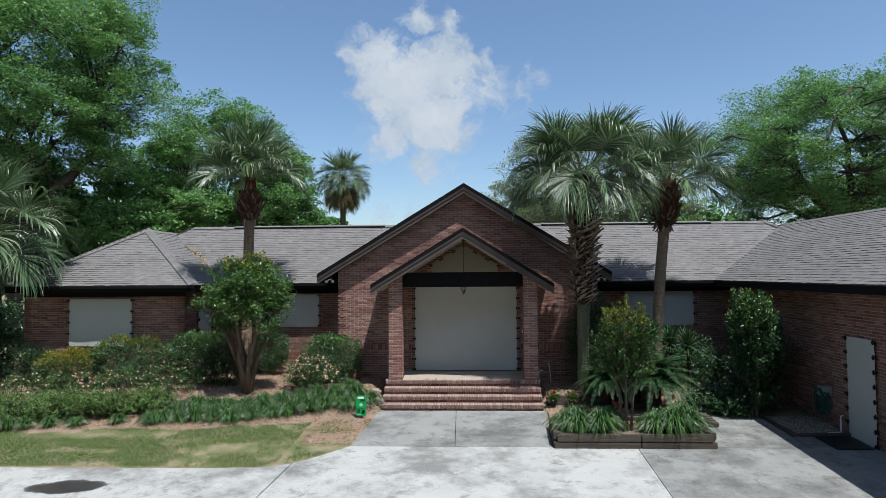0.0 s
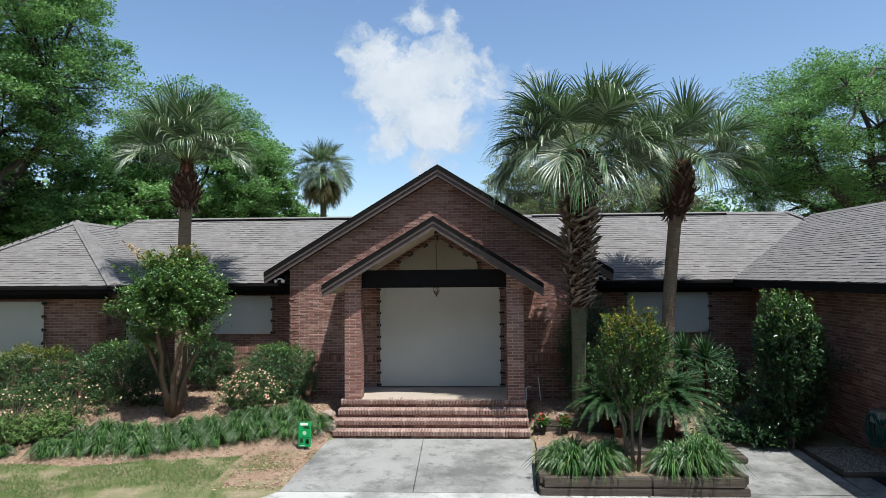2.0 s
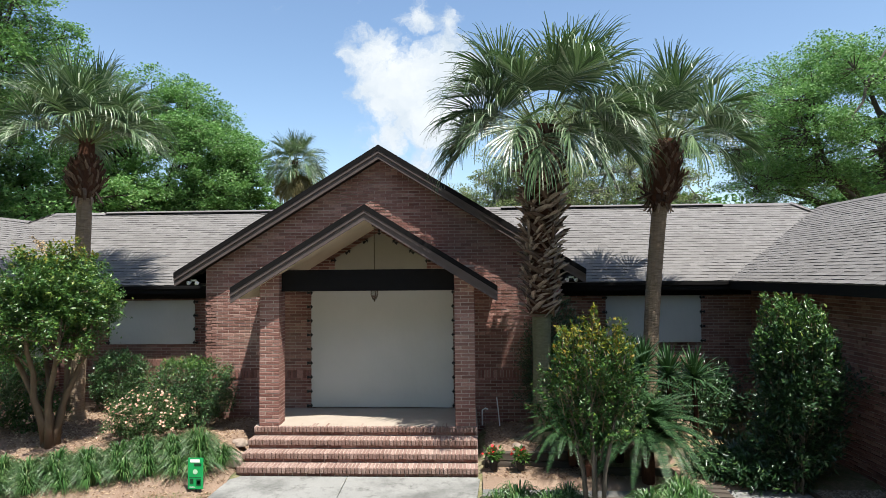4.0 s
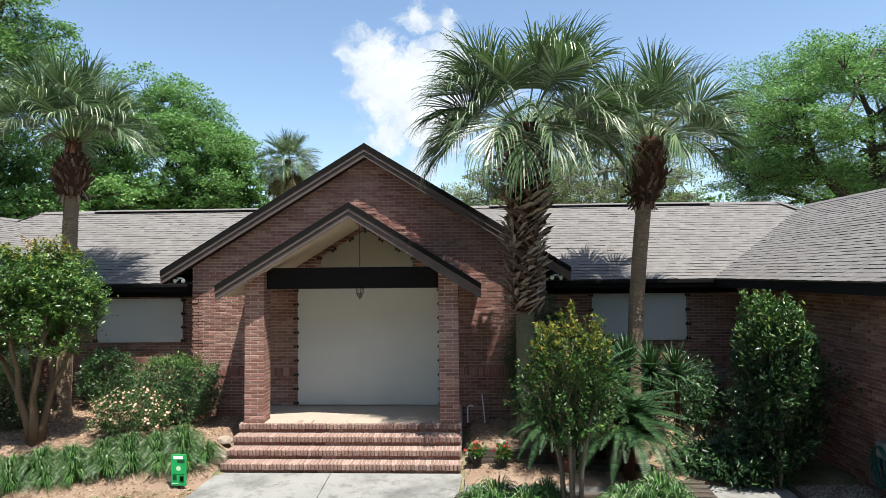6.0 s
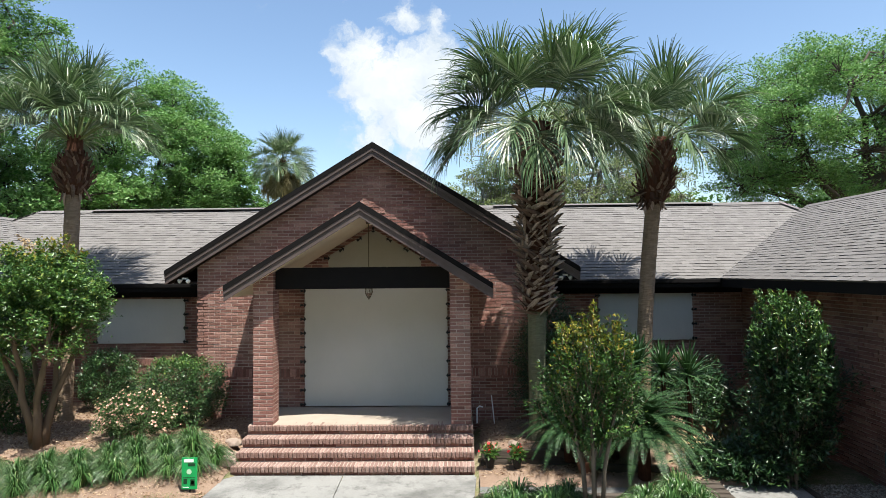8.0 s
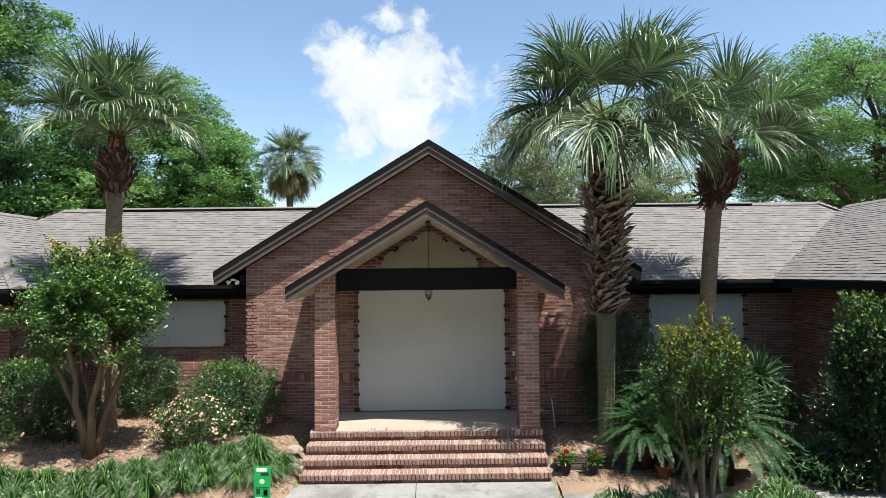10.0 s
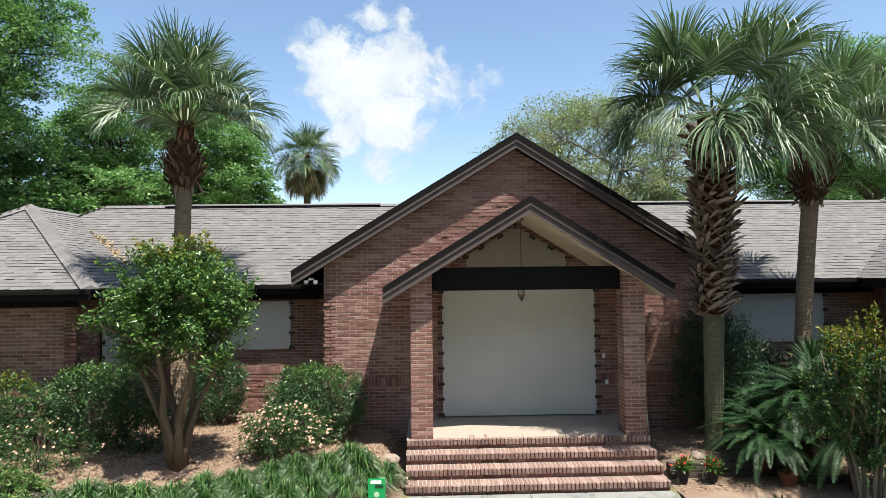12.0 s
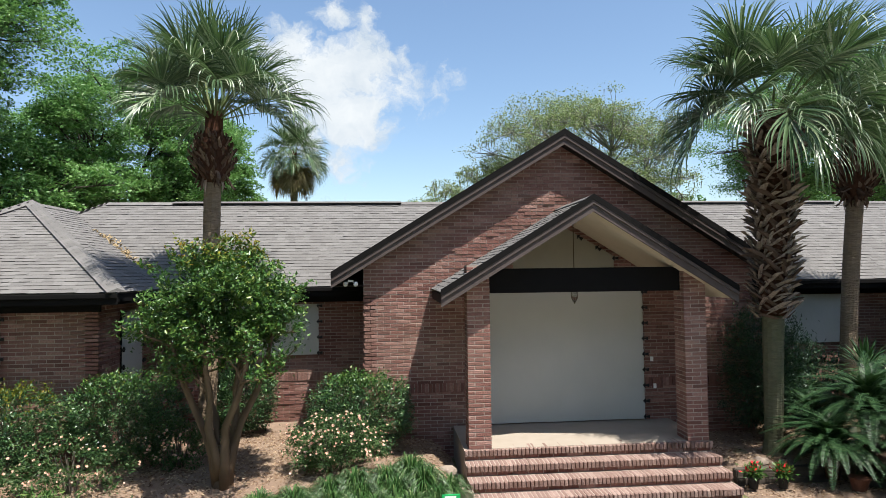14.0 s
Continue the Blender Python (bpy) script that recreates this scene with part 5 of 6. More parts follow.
# ---- palms ----
def fan_frond(p0, way, roll, stalk, reach, soft, rnd, mat, parent, leaflets=72, spread=112.0):
    """A sabal frond: an arching stalk runs on as a midrib that bows down through the blade; the leaflets are joined near it and their free tips hang."""
    down = Vector((0, 0, -1))
    d = Vector(way).normalized()
    pts = [Vector(p0)]
    for i in range(5):
        d = (d + down * 0.07 * (1.0 - abs(d.z))).normalized()
        pts.append(pts[-1] + d * stalk / 5)
    v, f = [], []
    side = d.cross(Vector((0, 0, 1)))
    side = side.normalized() if side.length > 0.05 else Vector((1, 0, 0))
    side = Matrix.Rotation(roll, 3, d) @ side
    nrm = side.cross(d).normalized()
    for q, p in enumerate(pts):
        w = 0.027 - 0.003 * q
        k = len(v)
        v += [tuple(p + side * w), tuple(p - side * w), tuple(p - nrm * w)]
        if q:
            f += [(k - 3, k - 2, k + 1, k), (k - 2, k - 1, k + 2, k + 1), (k - 1, k - 3, k, k + 2)]
    stalk_v, stalk_f = v, f
    v, f = [], []
    rib, tang, norm = [pts[-1]], [d.copy()], [nrm.copy()]
    cur, up = d.copy(), nrm.copy()
    for i in range(6):
        cur = (cur - up * (0.03 + 0.12 * (1 - abs(d.z))) + down * 0.05 * soft).normalized()
        up = side.cross(cur).normalized()
        rib.append(rib[-1] + cur * reach * 0.42 / 6)
        tang.append(cur.copy())
        norm.append(up.copy())
    step = radians(spread) * 2 / leaflets
    for i in range(leaflets):
        t = (i / (leaflets - 1)) * 2 - 1
        c = min(5.99, (1 - abs(t)) ** 1.1 * 6)
        k0 = int(c)
        root = rib[k0].lerp(rib[k0 + 1], c - k0)
        dd, nn = tang[k0], norm[k0]
        ang = radians(spread) * t + rnd.gauss(0, 0.03)
        L = reach * (0.74 + 0.16 * math.cos(t * 2.0)) * rnd.uniform(0.86, 1.1)
        dl = (dd * math.cos(ang) + side * math.sin(ang) + nn * (0.06 + 0.42 * math.sin(abs(t) * 1.6))).normalized()
        ww = dl.cross(nn).normalized()
        lie = 1.0 - max(0.0, dl.z) * 0.72
        g = lie * (soft * rnd.uniform(0.7, 2.4) if rnd.random() > 0.34 else rnd.uniform(2.5, 5.0))
        p, cur = root.copy(), dl.copy()
        n = 8
        row = None
        bend = rnd.uniform(0.36, 0.56)
        for k in range(n + 1):
            u = k / n
            wd = L * step * (0.85 * u if u < 0.34 else 0.29 * max(0.05, (1 - u) / 0.66) ** 0.8) + 0.003
            i0 = len(v)
            lift = nn * wd * 0.6
            v += [tuple(p - ww * wd + lift), tuple(p), tuple(p + ww * wd + lift)]
            if row is not None:
                f += [(row, row + 1, i0 + 1, i0), (row + 1, row + 2, i0 + 2, i0 + 1)]
            row = i0
            cur = (cur + down * g * (0.012 + 0.95 * max(0.0, u - bend))).normalized()
            p = p + cur * (L / n)
    ob = pydata("frond", v, f, mat, parent)
    pydata("stalk", stalk_v, stalk_f, STEM if mat is PALM_LEAF else mat, ob)
    return ob


def boot_mesh(seed, L, w, flare):
    """A split leaf base: two flat straps that part sideways and stand off the trunk."""
    rnd = random.Random(seed)
    bm = bmesh.new()
    for s in (-1, 1):
        k = rnd.uniform(0.8, 1.15)
        a = [Vector((-0.02, s * 0.01, -0.08)), Vector((-0.02, s * (0.01 + w), -0.05)), Vector((0.012, s * (0.012 + w), -0.05)), Vector((0.014, s * 0.01, -0.08))]
        add_prism(bm, a, (L * flare * k, s * L * 0.82 * k, L * 0.5 * k))
    for v in bm.verts:
        v.co += Vector((rnd.gauss(0, 0.006), rnd.gauss(0, 0.008), rnd.gauss(0, 0.012)))
    return finish("boot", bm, BOOT)


BOOTS = [boot_mesh(i, 0.22 + 0.03 * i, 0.074 + 0.01 * i, 0.2) for i in range(5)]
BROWN_BOOT = material("brown_palm_boot", rough=0.95, spec=0.1)
_c = ramp(BROWN_BOOT, random_out(BROWN_BOOT), (0.0, (0.05, 0.03, 0.022)), (0.5, (0.135, 0.085, 0.063)), (1.0, (0.31, 0.225, 0.17)))
paint(BROWN_BOOT, mix(BROWN_BOOT, noise_tex(BROWN_BOOT, 35, 5), _c, (0.05, 0.027, 0.018)))


def husk_mesh(seed):
    """A narrow, pointed leaf base of the shaggy collar."""
    rnd = random.Random(seed)
    L, w = rnd.uniform(0.15, 0.27), rnd.uniform(0.026, 0.045)
    bm = bmesh.new()
    rows = []
    for q, (x, z, k) in enumerate(((0.0, -0.06, 1.0), (0.02, 0.35 * L, 0.95), (0.035, 0.75 * L, 0.7), (0.02, L, 0.2))):
        e = rnd.gauss(0, 0.01)
        rows.append([bm.verts.new((x - 0.02 * k, -w * k + e, z)), bm.verts.new((x, e, z)), bm.verts.new((x - 0.02 * k, w * k + e, z)), bm.verts.new((x - 0.035, e, z))])
    for a, b in zip(rows, rows[1:]):
        for i in range(4):
            bm.faces.new((a[i], a[(i + 1) % 4], b[(i + 1) % 4], b[i]))
    bm.faces.new(rows[-1])
    return finish("boot", bm, BROWN_BOOT)


HUSKS = [husk_mesh(40 + i) for i in range(6)]
DRY_SHEATH = material("pale_dry_sheath", rough=0.85)
paint(DRY_SHEATH, mix(DRY_SHEATH, noise_tex(DRY_SHEATH, 30, 4, stretch=(1, 1, 0.2)), (0.26, 0.18, 0.14), (0.52, 0.42, 0.36)))
DRY_FROND = leaf_material("dry_frond", (0.0, (0.16, 0.13, 0.06)), (0.5, (0.27, 0.22, 0.11)), (1.0, (0.36, 0.3, 0.17)), rough=0.6)


def palm(label, base, top, r0, r1, seed, fronds, scale=1.0, boots=0, boot_from=0.5, ball=0.0, bend=(0.0, 0.0), skirt=0, boot_size=1.0, soft=1.0, group="sabal palms", bark=None, low=2.0, turn=0.0, ways=None, collar=1.0):
    """A sabal palm; ways, where given, are its fronds' headings and rises in degrees, else they spiral round the bud."""
    rnd = random.Random(seed)
    b, t_ = Vector(base), Vector(top)
    t = thing("palm_tree", label, "palm tree", b, group)
    h = t_ - b
    at = lambda s: h * s + Vector((bend[0] * math.sin(math.pi * s), bend[1] * math.sin(math.pi * s), 0))
    n = 110
    bm = bmesh.new()
    add_tube(bm, [Vector((0, 0, -0.25))] + [at(i / n) for i in range(1, n + 1)], [(r0 + (r1 - r0) * i / n) * (1.0 + 0.018 * (i % 2) + 0.03 * rnd.random()) * (1.35 - 0.35 * smoothstep(0, 0.06, i / n)) for i in range(n + 1)], 14)
    part("trunk", bm, bark or PALM_BARK, t)
    girth = lambda q: (r1 + (ball * 0.62 - r1) * math.sin(math.pi * min(1.0, 0.06 + 0.86 * q ** 0.85)) ** 1.2) if ball else r1 * (1.02 + 0.2 * q)
    if ball or boots:
        bm = bmesh.new()
        add_tube(bm, [at(boot_from + (1.03 - boot_from) * k / 12) for k in range(13)], [(girth(k / 12 / collar) if k / 12 <= collar else r1 * 1.15) * (0.93 + 0.1 * rnd.random()) for k in range(13)], 14)
        part("fibre_collar" if ball else "fibre_sheath", bm, BOOT_DARK, t, "dark brown fibrous boots", smooth=True)
    for k in range(boots):
        q = (k + 0.5) / boots
        a = k * 2.39996 + rnd.uniform(-0.25, 0.25)
        ob = new("boot", rnd.choice(HUSKS if ball else BOOTS))
        ob.parent = t
        rr = girth(q) * (0.95 if ball else 1.0)
        if ball:
            lean = radians(rnd.uniform(95, 160) if q < 0.22 and rnd.random() < 0.5 else rnd.uniform(4, 40) + 14 * (1 - q))
        else:
            lean = rnd.uniform(-0.35, 0.12)
        p = at(boot_from + (1 - boot_from) * q * collar) + Vector((math.cos(a), math.sin(a), 0)) * rr
        ob.matrix_local = Matrix.Translation(p) @ Matrix.Rotation(a, 4, 'Z') @ Matrix.Rotation(lean, 4, 'Y') @ Matrix.Rotation(rnd.gauss(0, 0.16), 4, 'X') @ Matrix.Scale(boot_size * rnd.uniform(0.75, 1.25) * (1.0 if ball else 0.92 + 0.3 * q), 4)
    if ball and not skirt:
        for k in range(7):
            a = k * 2.39996 + 4.2
            p = at(boot_from + 0.02) + Vector((math.cos(a), math.sin(a), 0)) * r1 * 1.12
            L, w = rnd.uniform(0.18, 0.42), rnd.uniform(0.02, 0.05)
            u, o = Vector((-math.sin(a), math.cos(a), 0)), Vector((math.cos(a), math.sin(a), 0))
            bm = bmesh.new()
            add_prism(bm, [p - u * w, p + u * w, p + u * w * 0.8 + o * 0.05 + Vector((0, 0, -L * 0.6)), p + o * 0.02 + Vector((0, 0, -L)), p - u * w * 0.6 + o * 0.04 + Vector((0, 0, -L * 0.55))], o * 0.008)
            part("sheath_strip", bm, (DRY_SHEATH, BROWN_BOOT)[k % 2], t, "torn papery leaf sheath")
    heads = [(radians(a), radians(e)) for a, e in ways] if ways else [(turn + k * 2.39996, radians(78 - (78 - low) * (k / fronds) ** 0.85)) for k in range(fronds)]
    for k, (a, el) in enumerate(heads + [(k * 2.39996, radians(-56)) for k in range(skirt)]):
        dry = k >= len(heads)
        a, el = a + rnd.uniform(-0.12, 0.12), el + rnd.uniform(-0.08, 0.08) * (3.5 if dry else 1.0)
        way = (math.cos(a) * math.cos(el), math.sin(a) * math.cos(el), math.sin(el))
        flat_ = max(0.0, math.cos(el))
        p = at(1.0) + Vector((math.cos(a) * 0.08, math.sin(a) * 0.08, -0.2 if dry else 0.1 * math.sin(el)))
        fan_frond(p, way, rnd.uniform(-0.45, 0.45), scale * rnd.uniform(0.8, 1.02) * (0.85 + 0.15 * flat_), scale * rnd.uniform(1.0, 1.18) * (0.93 + 0.07 * flat_), soft * (0.3 + 0.8 * flat_), rnd, DRY_FROND if dry else PALM_LEAF, t)
    return t


palm("tall sabal palm with a boot-clad trunk beside the porch", (3.02, 17.12, 0.3), (3.1, 17.0, 6.08), 0.138, 0.22, 2, 18, 1.06, 240, 0.42, boot_size=1.0,
     ways=((204, 64), (318, 65), (214, 54), (304, 52), (186, 30), (178, 14), (208, 34), (197, 50), (164, 24), (350, 10), (338, 28), (322, 26), (334, 46), (286, 6), (264, -2), (240, 8), (238, 44), (302, 42), (274, 58), (224, 22), (192, 16), (306, 2), (150, 54), (30, 40), (346, 20)))
palm("leaning sabal palm with a smooth trunk and fibrous collar", (5.33, 18.3, 0.3), (5.8, 18.3, 6.05), 0.15, 0.15, 3, 17, 1.0, 190, 0.79, 0.54, (-0.08, 0), bark=PALM_TAN,
     ways=((165, 68), (16, 64), (200, 60), (340, 58), (120, 72), (60, 70), (270, 74), (2, 34), (342, 22), (20, 26), (188, 32), (205, 22), (160, 26), (225, 42), (318, 40), (270, 54), (300, 30), (240, 34), (282, 20), (90, 40), (60, 30), (120, 30)))
palm("sabal palm with a slim trunk before the wing", (-6.85, 18.5, 0.35), (-6.75, 18.6, 6.36), 0.16, 0.145, 4, 30, 0.96, 150, 0.81, 0.52, bark=PALM_TAN, low=24, collar=0.72)
palm("tall far sabal palm with a skirt of dry fronds", (-8.5, 40.9, 0), (-8.55, 40.9, 9.9), 0.2, 0.18, 5, 30, 1.0, 12, 0.9, 0.3, skirt=22, low=-20)
palm("sabal palm at the corner of the wing", (-14.0, 17.0, -0.1), (-13.9, 17.0, 4.7), 0.18, 0.2, 6, 28, 1.25, 40, 0.5, skirt=0, soft=1.4, low=-12)

# ---- background trees ----
oak("huge dark-leaved oak towering beside the wing", -22.8, 30.0, 21.5, 7.3, 11, 210000, 0.105, LEAF_OAK, boughs=150, sprays=16, gap=0.15)
oak("broad leafy oak behind the house", -18.2, 44.0, 16.8, 7.4, 12, 150000, 0.125, LEAF_OAK, boughs=120, gap=0.16)
oak("leafy oak behind the roof ridge", -14.6, 46.0, 12.8, 4.8, 13, 50000, 0.15, LEAF_DARK, low=0.12, gap=0.16)
oak("low leafy tree behind the roof ridge", -12.5, 50.0, 9.0, 5.0, 24, 24000, 0.2, LEAF_OAK, low=0.05, boughs=50)
oak("dense understorey tree beside the big oak", -27.0, 34.0, 11, 6.0, 25, 50000, 0.16, LEAF_DARK, low=0.05, boughs=80, gap=0.16)
oak("dark oak at the side of the lot", -33.0, 36.0, 17, 8.0, 14, 60000, 0.2, LEAF_DARK, low=0.1, boughs=80)
oak("dense understorey tree behind the wing", -22.5, 38.0, 11.5, 7.5, 15, 65000, 0.16, LEAF_OAK, low=0.05, boughs=90, gap=0.16)
oak("broad spreading oak with open limbs behind the wing", 22.6, 37.5, 16.2, 8.7, 16, 190000, 0.098, LEAF_OAK, trunk_h=5.2, low=0.32, boughs=104, twiggy=True, gap=0.17)
oak("spreading oak behind the projecting wing", 34.0, 39.0, 14.5, 8.0, 17, 70000, 0.17, LEAF_OAK, trunk_h=5.0, low=0.25, boughs=70)
oak("pale spring-leaved oak hung with grey moss", 10.8, 51.0, 16.8, 8.8, 18, 85000, 0.11, LEAF_PALE, trunk_h=5.0, moss=True, low=0.25, boughs=100, sprays=18, twiggy=True, gap=0.16)
oak("pale young-leaved tree behind the roof", 2.5, 55.0, 11.2, 5.5, 19, 24000, 0.12, LEAF_PALE, trunk_h=4.0, low=0.3, boughs=44, twiggy=True)
oak("pale oak with thin spring leaves behind the ridge", 6.0, 52.0, 12.8, 6.4, 23, 26000, 0.12, LEAF_PALE, trunk_h=4.5, moss=True, low=0.3, boughs=50, twiggy=True)
oak("low dense tree behind the roof", 15.0, 44.0, 7.0, 5.0, 20, 26000, 0.18, LEAF_OAK, low=0.1)
oak("low dense tree behind the wing roof", 27.0, 46.0, 8.6, 8.0, 22, 34000, 0.2, LEAF_DARK, low=0.05)
for x, y, h, s in ((-34, 52, 12, 41), (-6, 66, 9, 42), (8, 68, 9, 43), (20, 62, 11, 44), (38, 58, 14, 45), (-44, 44, 16, 46), (48, 44, 16, 47),
                   # nine unseen trees added before and beside the house to cut sky fill
                   (-30, -8, 17, 48), (-19, -15, 18, 49), (-6, -17, 18, 50), (7, -17, 18, 51), (20, -14, 18, 52), (30, -3, 17, 53), (34, 14, 14, 54), (-22, 2, 19, 55), (-27, 11, 18, 56)):
    oak("woodland tree; those before and beside the house are unseen sky blockers", x, y, h, 8.5, s, 9000 if y > 20 else 15000, 0.4, LEAF_OAK if s % 2 else LEAF_DARK, low=0.05, group="distant trees")

# ---- crape myrtle ----
def myrtle(x, y, z):
    rnd = random.Random(8)
    r = np.random.RandomState(8)
    t = thing("crape_myrtle", "many-stemmed crape myrtle with a round leafy crown", "small tree", (x, y, z))
    part("trunk", tube([(0, 0, -0.06), (0.0, 0, 0.1), (0.01, 0.0, 0.35), (0.0, 0.0, 0.62)], [0.15, 0.11, 0.09, 0.07], 12), MYRTLE_BARK, t, smooth=True)
    runs, tips = [], []
    for k in range(6):
        a = 2 * math.pi * k / 6 + rnd.uniform(-0.3, 0.3)
        o = rnd.uniform(0.42, 0.68)
        low = rnd.uniform(0.0, 0.5)
        ring = lambda q, ang, h: Vector((q * math.cos(ang) + rnd.gauss(0, 0.025), q * math.sin(ang) + rnd.gauss(0, 0.025), h))
        pts = [ring(0.09, a, 0.0 if k % 2 else low), ring(0.15, a, 0.5), ring(0.27, a + 0.15, 0.95), ring(o * 0.8, a + 0.2, 1.4), ring(o, a + 0.25, 1.85), ring(o * 1.15, a + 0.3, 2.4)]
        part("trunk_stem", tube(pts, [0.08, 0.07, 0.056, 0.048, 0.038, 0.022], 9), MYRTLE_BARK, t, smooth=True)
        for j in range(5):
            q = pts[3] + (pts[5] - pts[3]) * rnd.random()
            limbs(rnd, q, (math.cos(a + rnd.gauss(0, 0.9)), math.sin(a + rnd.gauss(0, 0.9)), rnd.uniform(0.1, 1.4)), 0.48, 0.024, 1, 0.5, runs, tips)
    tagged(wood("branch", runs, MYRTLE_BARK, t, 6), kind="stuff")
    n = 620
    q = r.normal(size=(n, 3))
    q /= np.linalg.norm(q, axis=1)[:, None]
    lump = np.array([1 + 0.32 * noise.noise(Vector(p * 2.0) + Vector((8, 0, 0))) + 0.16 * noise.noise(Vector(p * 5.0)) for p in q])
    q *= (lump * np.where(r.rand(n) < 0.7, r.uniform(0.8, 1.02, n), r.uniform(0.4, 0.8, n)))[:, None]
    cen = q * np.array([1.1, 1.05, 0.9]) + np.array([0.04, 0, 2.8])
    out = q / np.linalg.norm(q, axis=1)[:, None] + r.normal(size=(n, 3)) * 0.35 + np.array([0, 0, 0.3])
    k = r.randint(0, n, 25000)
    s_ = r.rand(len(k))
    pts = cen[k] + out[k] * (0.30 * (s_ - 0.7))[:, None] + r.normal(size=(len(k), 3)) * 0.032
    pts = np.concatenate([pts] + [np.array(c) + r.normal(size=(26, 3)) * 0.07 for c in tips])
    # golden leaf colour stands in for sun on the topmost leaves
    up = pts[:, 2] + r.normal(size=len(pts)) * 0.16 > 3.6
    tagged(leaf_cloud("crown_top", pts[up], 0.07, LEAF_GOLD, t, 3, 0.48), kind="stuff")
    leaf_cloud("crown", pts[~up], 0.07, LEAF_MYRTLE, t, 2, 0.48, flat=0.2)


myrtle(-6.1, 16.6, 0.34)

# ---- shrubs of the left bed ----
H = bed_height
# LEAF_MYRTLE on two hedge tops puts their sunlit look into the colour
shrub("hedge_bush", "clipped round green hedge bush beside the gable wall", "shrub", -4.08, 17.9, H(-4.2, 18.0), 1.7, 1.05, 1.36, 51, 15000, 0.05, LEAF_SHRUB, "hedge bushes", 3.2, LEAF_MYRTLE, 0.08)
shrub("hedge_bush", "dark green hedge bush behind the crape myrtle", "shrub", -6.4, 19.4, H(-6.3, 19.3), 1.15, 0.9, 1.35, 52, 10000, 0.052, LEAF_SHRUB, "hedge bushes", 2.6)
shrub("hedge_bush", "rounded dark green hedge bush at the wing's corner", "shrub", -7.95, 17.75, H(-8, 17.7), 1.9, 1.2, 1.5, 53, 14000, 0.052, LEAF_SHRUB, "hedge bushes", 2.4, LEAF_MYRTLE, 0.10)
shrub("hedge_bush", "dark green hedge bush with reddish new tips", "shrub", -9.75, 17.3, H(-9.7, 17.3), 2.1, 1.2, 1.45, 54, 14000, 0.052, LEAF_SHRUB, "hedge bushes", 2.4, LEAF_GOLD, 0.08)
shrub("hedge_bush", "golden-tipped green bush under the wing window", "shrub", -11.25, 16.9, H(-11, 16.9), 1.7, 1.2, 1.12, 55, 11000, 0.052, LEAF_SHRUB, "hedge bushes", 2.3, LEAF_GOLD, 0.32)
shrub("hedge_bush", "small dark bush at the far end of the wing", "shrub", -12.7, 17.3, H(-12.7, 17.3), 1.3, 1.0, 1.2, 56, 4500, 0.06, LEAF_SHRUB, "hedge bushes", 2.2)
shrub("rose_bush", "wide rose bush covered in peach and cream blooms", "rose bush", -4.45, 16.9, H(-4.4, 16.9), 1.5, 1.05, 0.88, 57, 7500, 0.045, LEAF_ROSE, "rose bushes", 1.9, flowers=240, rough_edge=0.35)
for i, (x, y, w, h) in enumerate(((-7.0, 17.5, 1.2, 0.75), (-8.2, 16.5, 1.5, 0.8), (-9.4, 16.2, 1.6, 0.8), (-10.6, 15.9, 1.6, 0.85), (-11.9, 15.9, 1.3, 0.8))):
    shrub("rose_bush", "low straggling rose bush with scattered pale blooms", "rose bush", x, y, H(x, y), w, 0.95, h, 60 + i, 2600, 0.05, LEAF_ROSE, "rose bushes", 2.0, flowers=60, rough_edge=0.4)
for i, (x, y, w, h) in enumerate(((-9.2, 15.35, 1.4, 0.62), (-10.3, 15.1, 1.5, 0.7), (-11.4, 14.9, 1.4, 0.72), (-12.4, 14.7, 1.3, 0.7), (-8.3, 15.6, 1.1, 0.5))):
    shrub("leafy_perennial", "bright green leafy perennial at the front of the bed", "perennial", x, y, H(x, y), w, 0.95, h, 70 + i, 3400, 0.105, LEAF_PERENNIAL, "front perennials", 1.9, aspect=0.2, rough_edge=0.55, twigs=0.3)

for x, y, w, h, q in ((-15.2, 18.6, 2.0, 1.9, 75), (-16.8, 20.2, 2.6, 2.6, 76), (-15.4, 22.2, 2.4, 3.0, 77), (-18.6, 18.4, 2.4, 2.0, 78)):
    shrub("thicket_bush", "dark leafy thicket past the end of the wing", "shrub", x, y, H(x, y), w, 1.8, h, q, 5000, 0.11, LEAF_SHADED_EVERGREEN, "thicket", 2.0, rough_edge=0.5)

# ---- shrubs of the right beds ----
LEAF_LIGUSTRUM = leaf_material("ligustrum_leaf", (0.0, (0.012, 0.034, 0.009)), (0.55, (0.026, 0.072, 0.014)), (0.9, (0.055, 0.125, 0.022)), (1.0, (0.13, 0.17, 0.03)), rough=0.42, through_light=0.1, spec=0.28)


def multi_stem(x, y, z):
    t = shrub("ligustrum_shrub", "tall many-stemmed shrub with golden new growth in the planter", "shrub", x, y, z + 0.95, 1.36, 1.2, 1.78, 81, 12500, 0.056, LEAF_LIGUSTRUM, "", 2.0, LEAF_GOLD, 0.15, flowers=0, rough_edge=0.5, twigs=0.34)
    rnd = random.Random(82)
    for k in range(6):
        a = k * 1.05 + 0.3
        bm = tube([(0.10 * math.cos(a), 0.08 * math.sin(a), -1.0), (0.16 * math.cos(a), 0.14 * math.sin(a), -0.2), (0.36 * math.cos(a), 0.3 * math.sin(a), 0.7), (0.5 * math.cos(a), 0.42 * math.sin(a), 1.4)], [0.032, 0.026, 0.018, 0.008], 7)
        part("trunk_stem", bm, GREY_STEM, t, smooth=True)


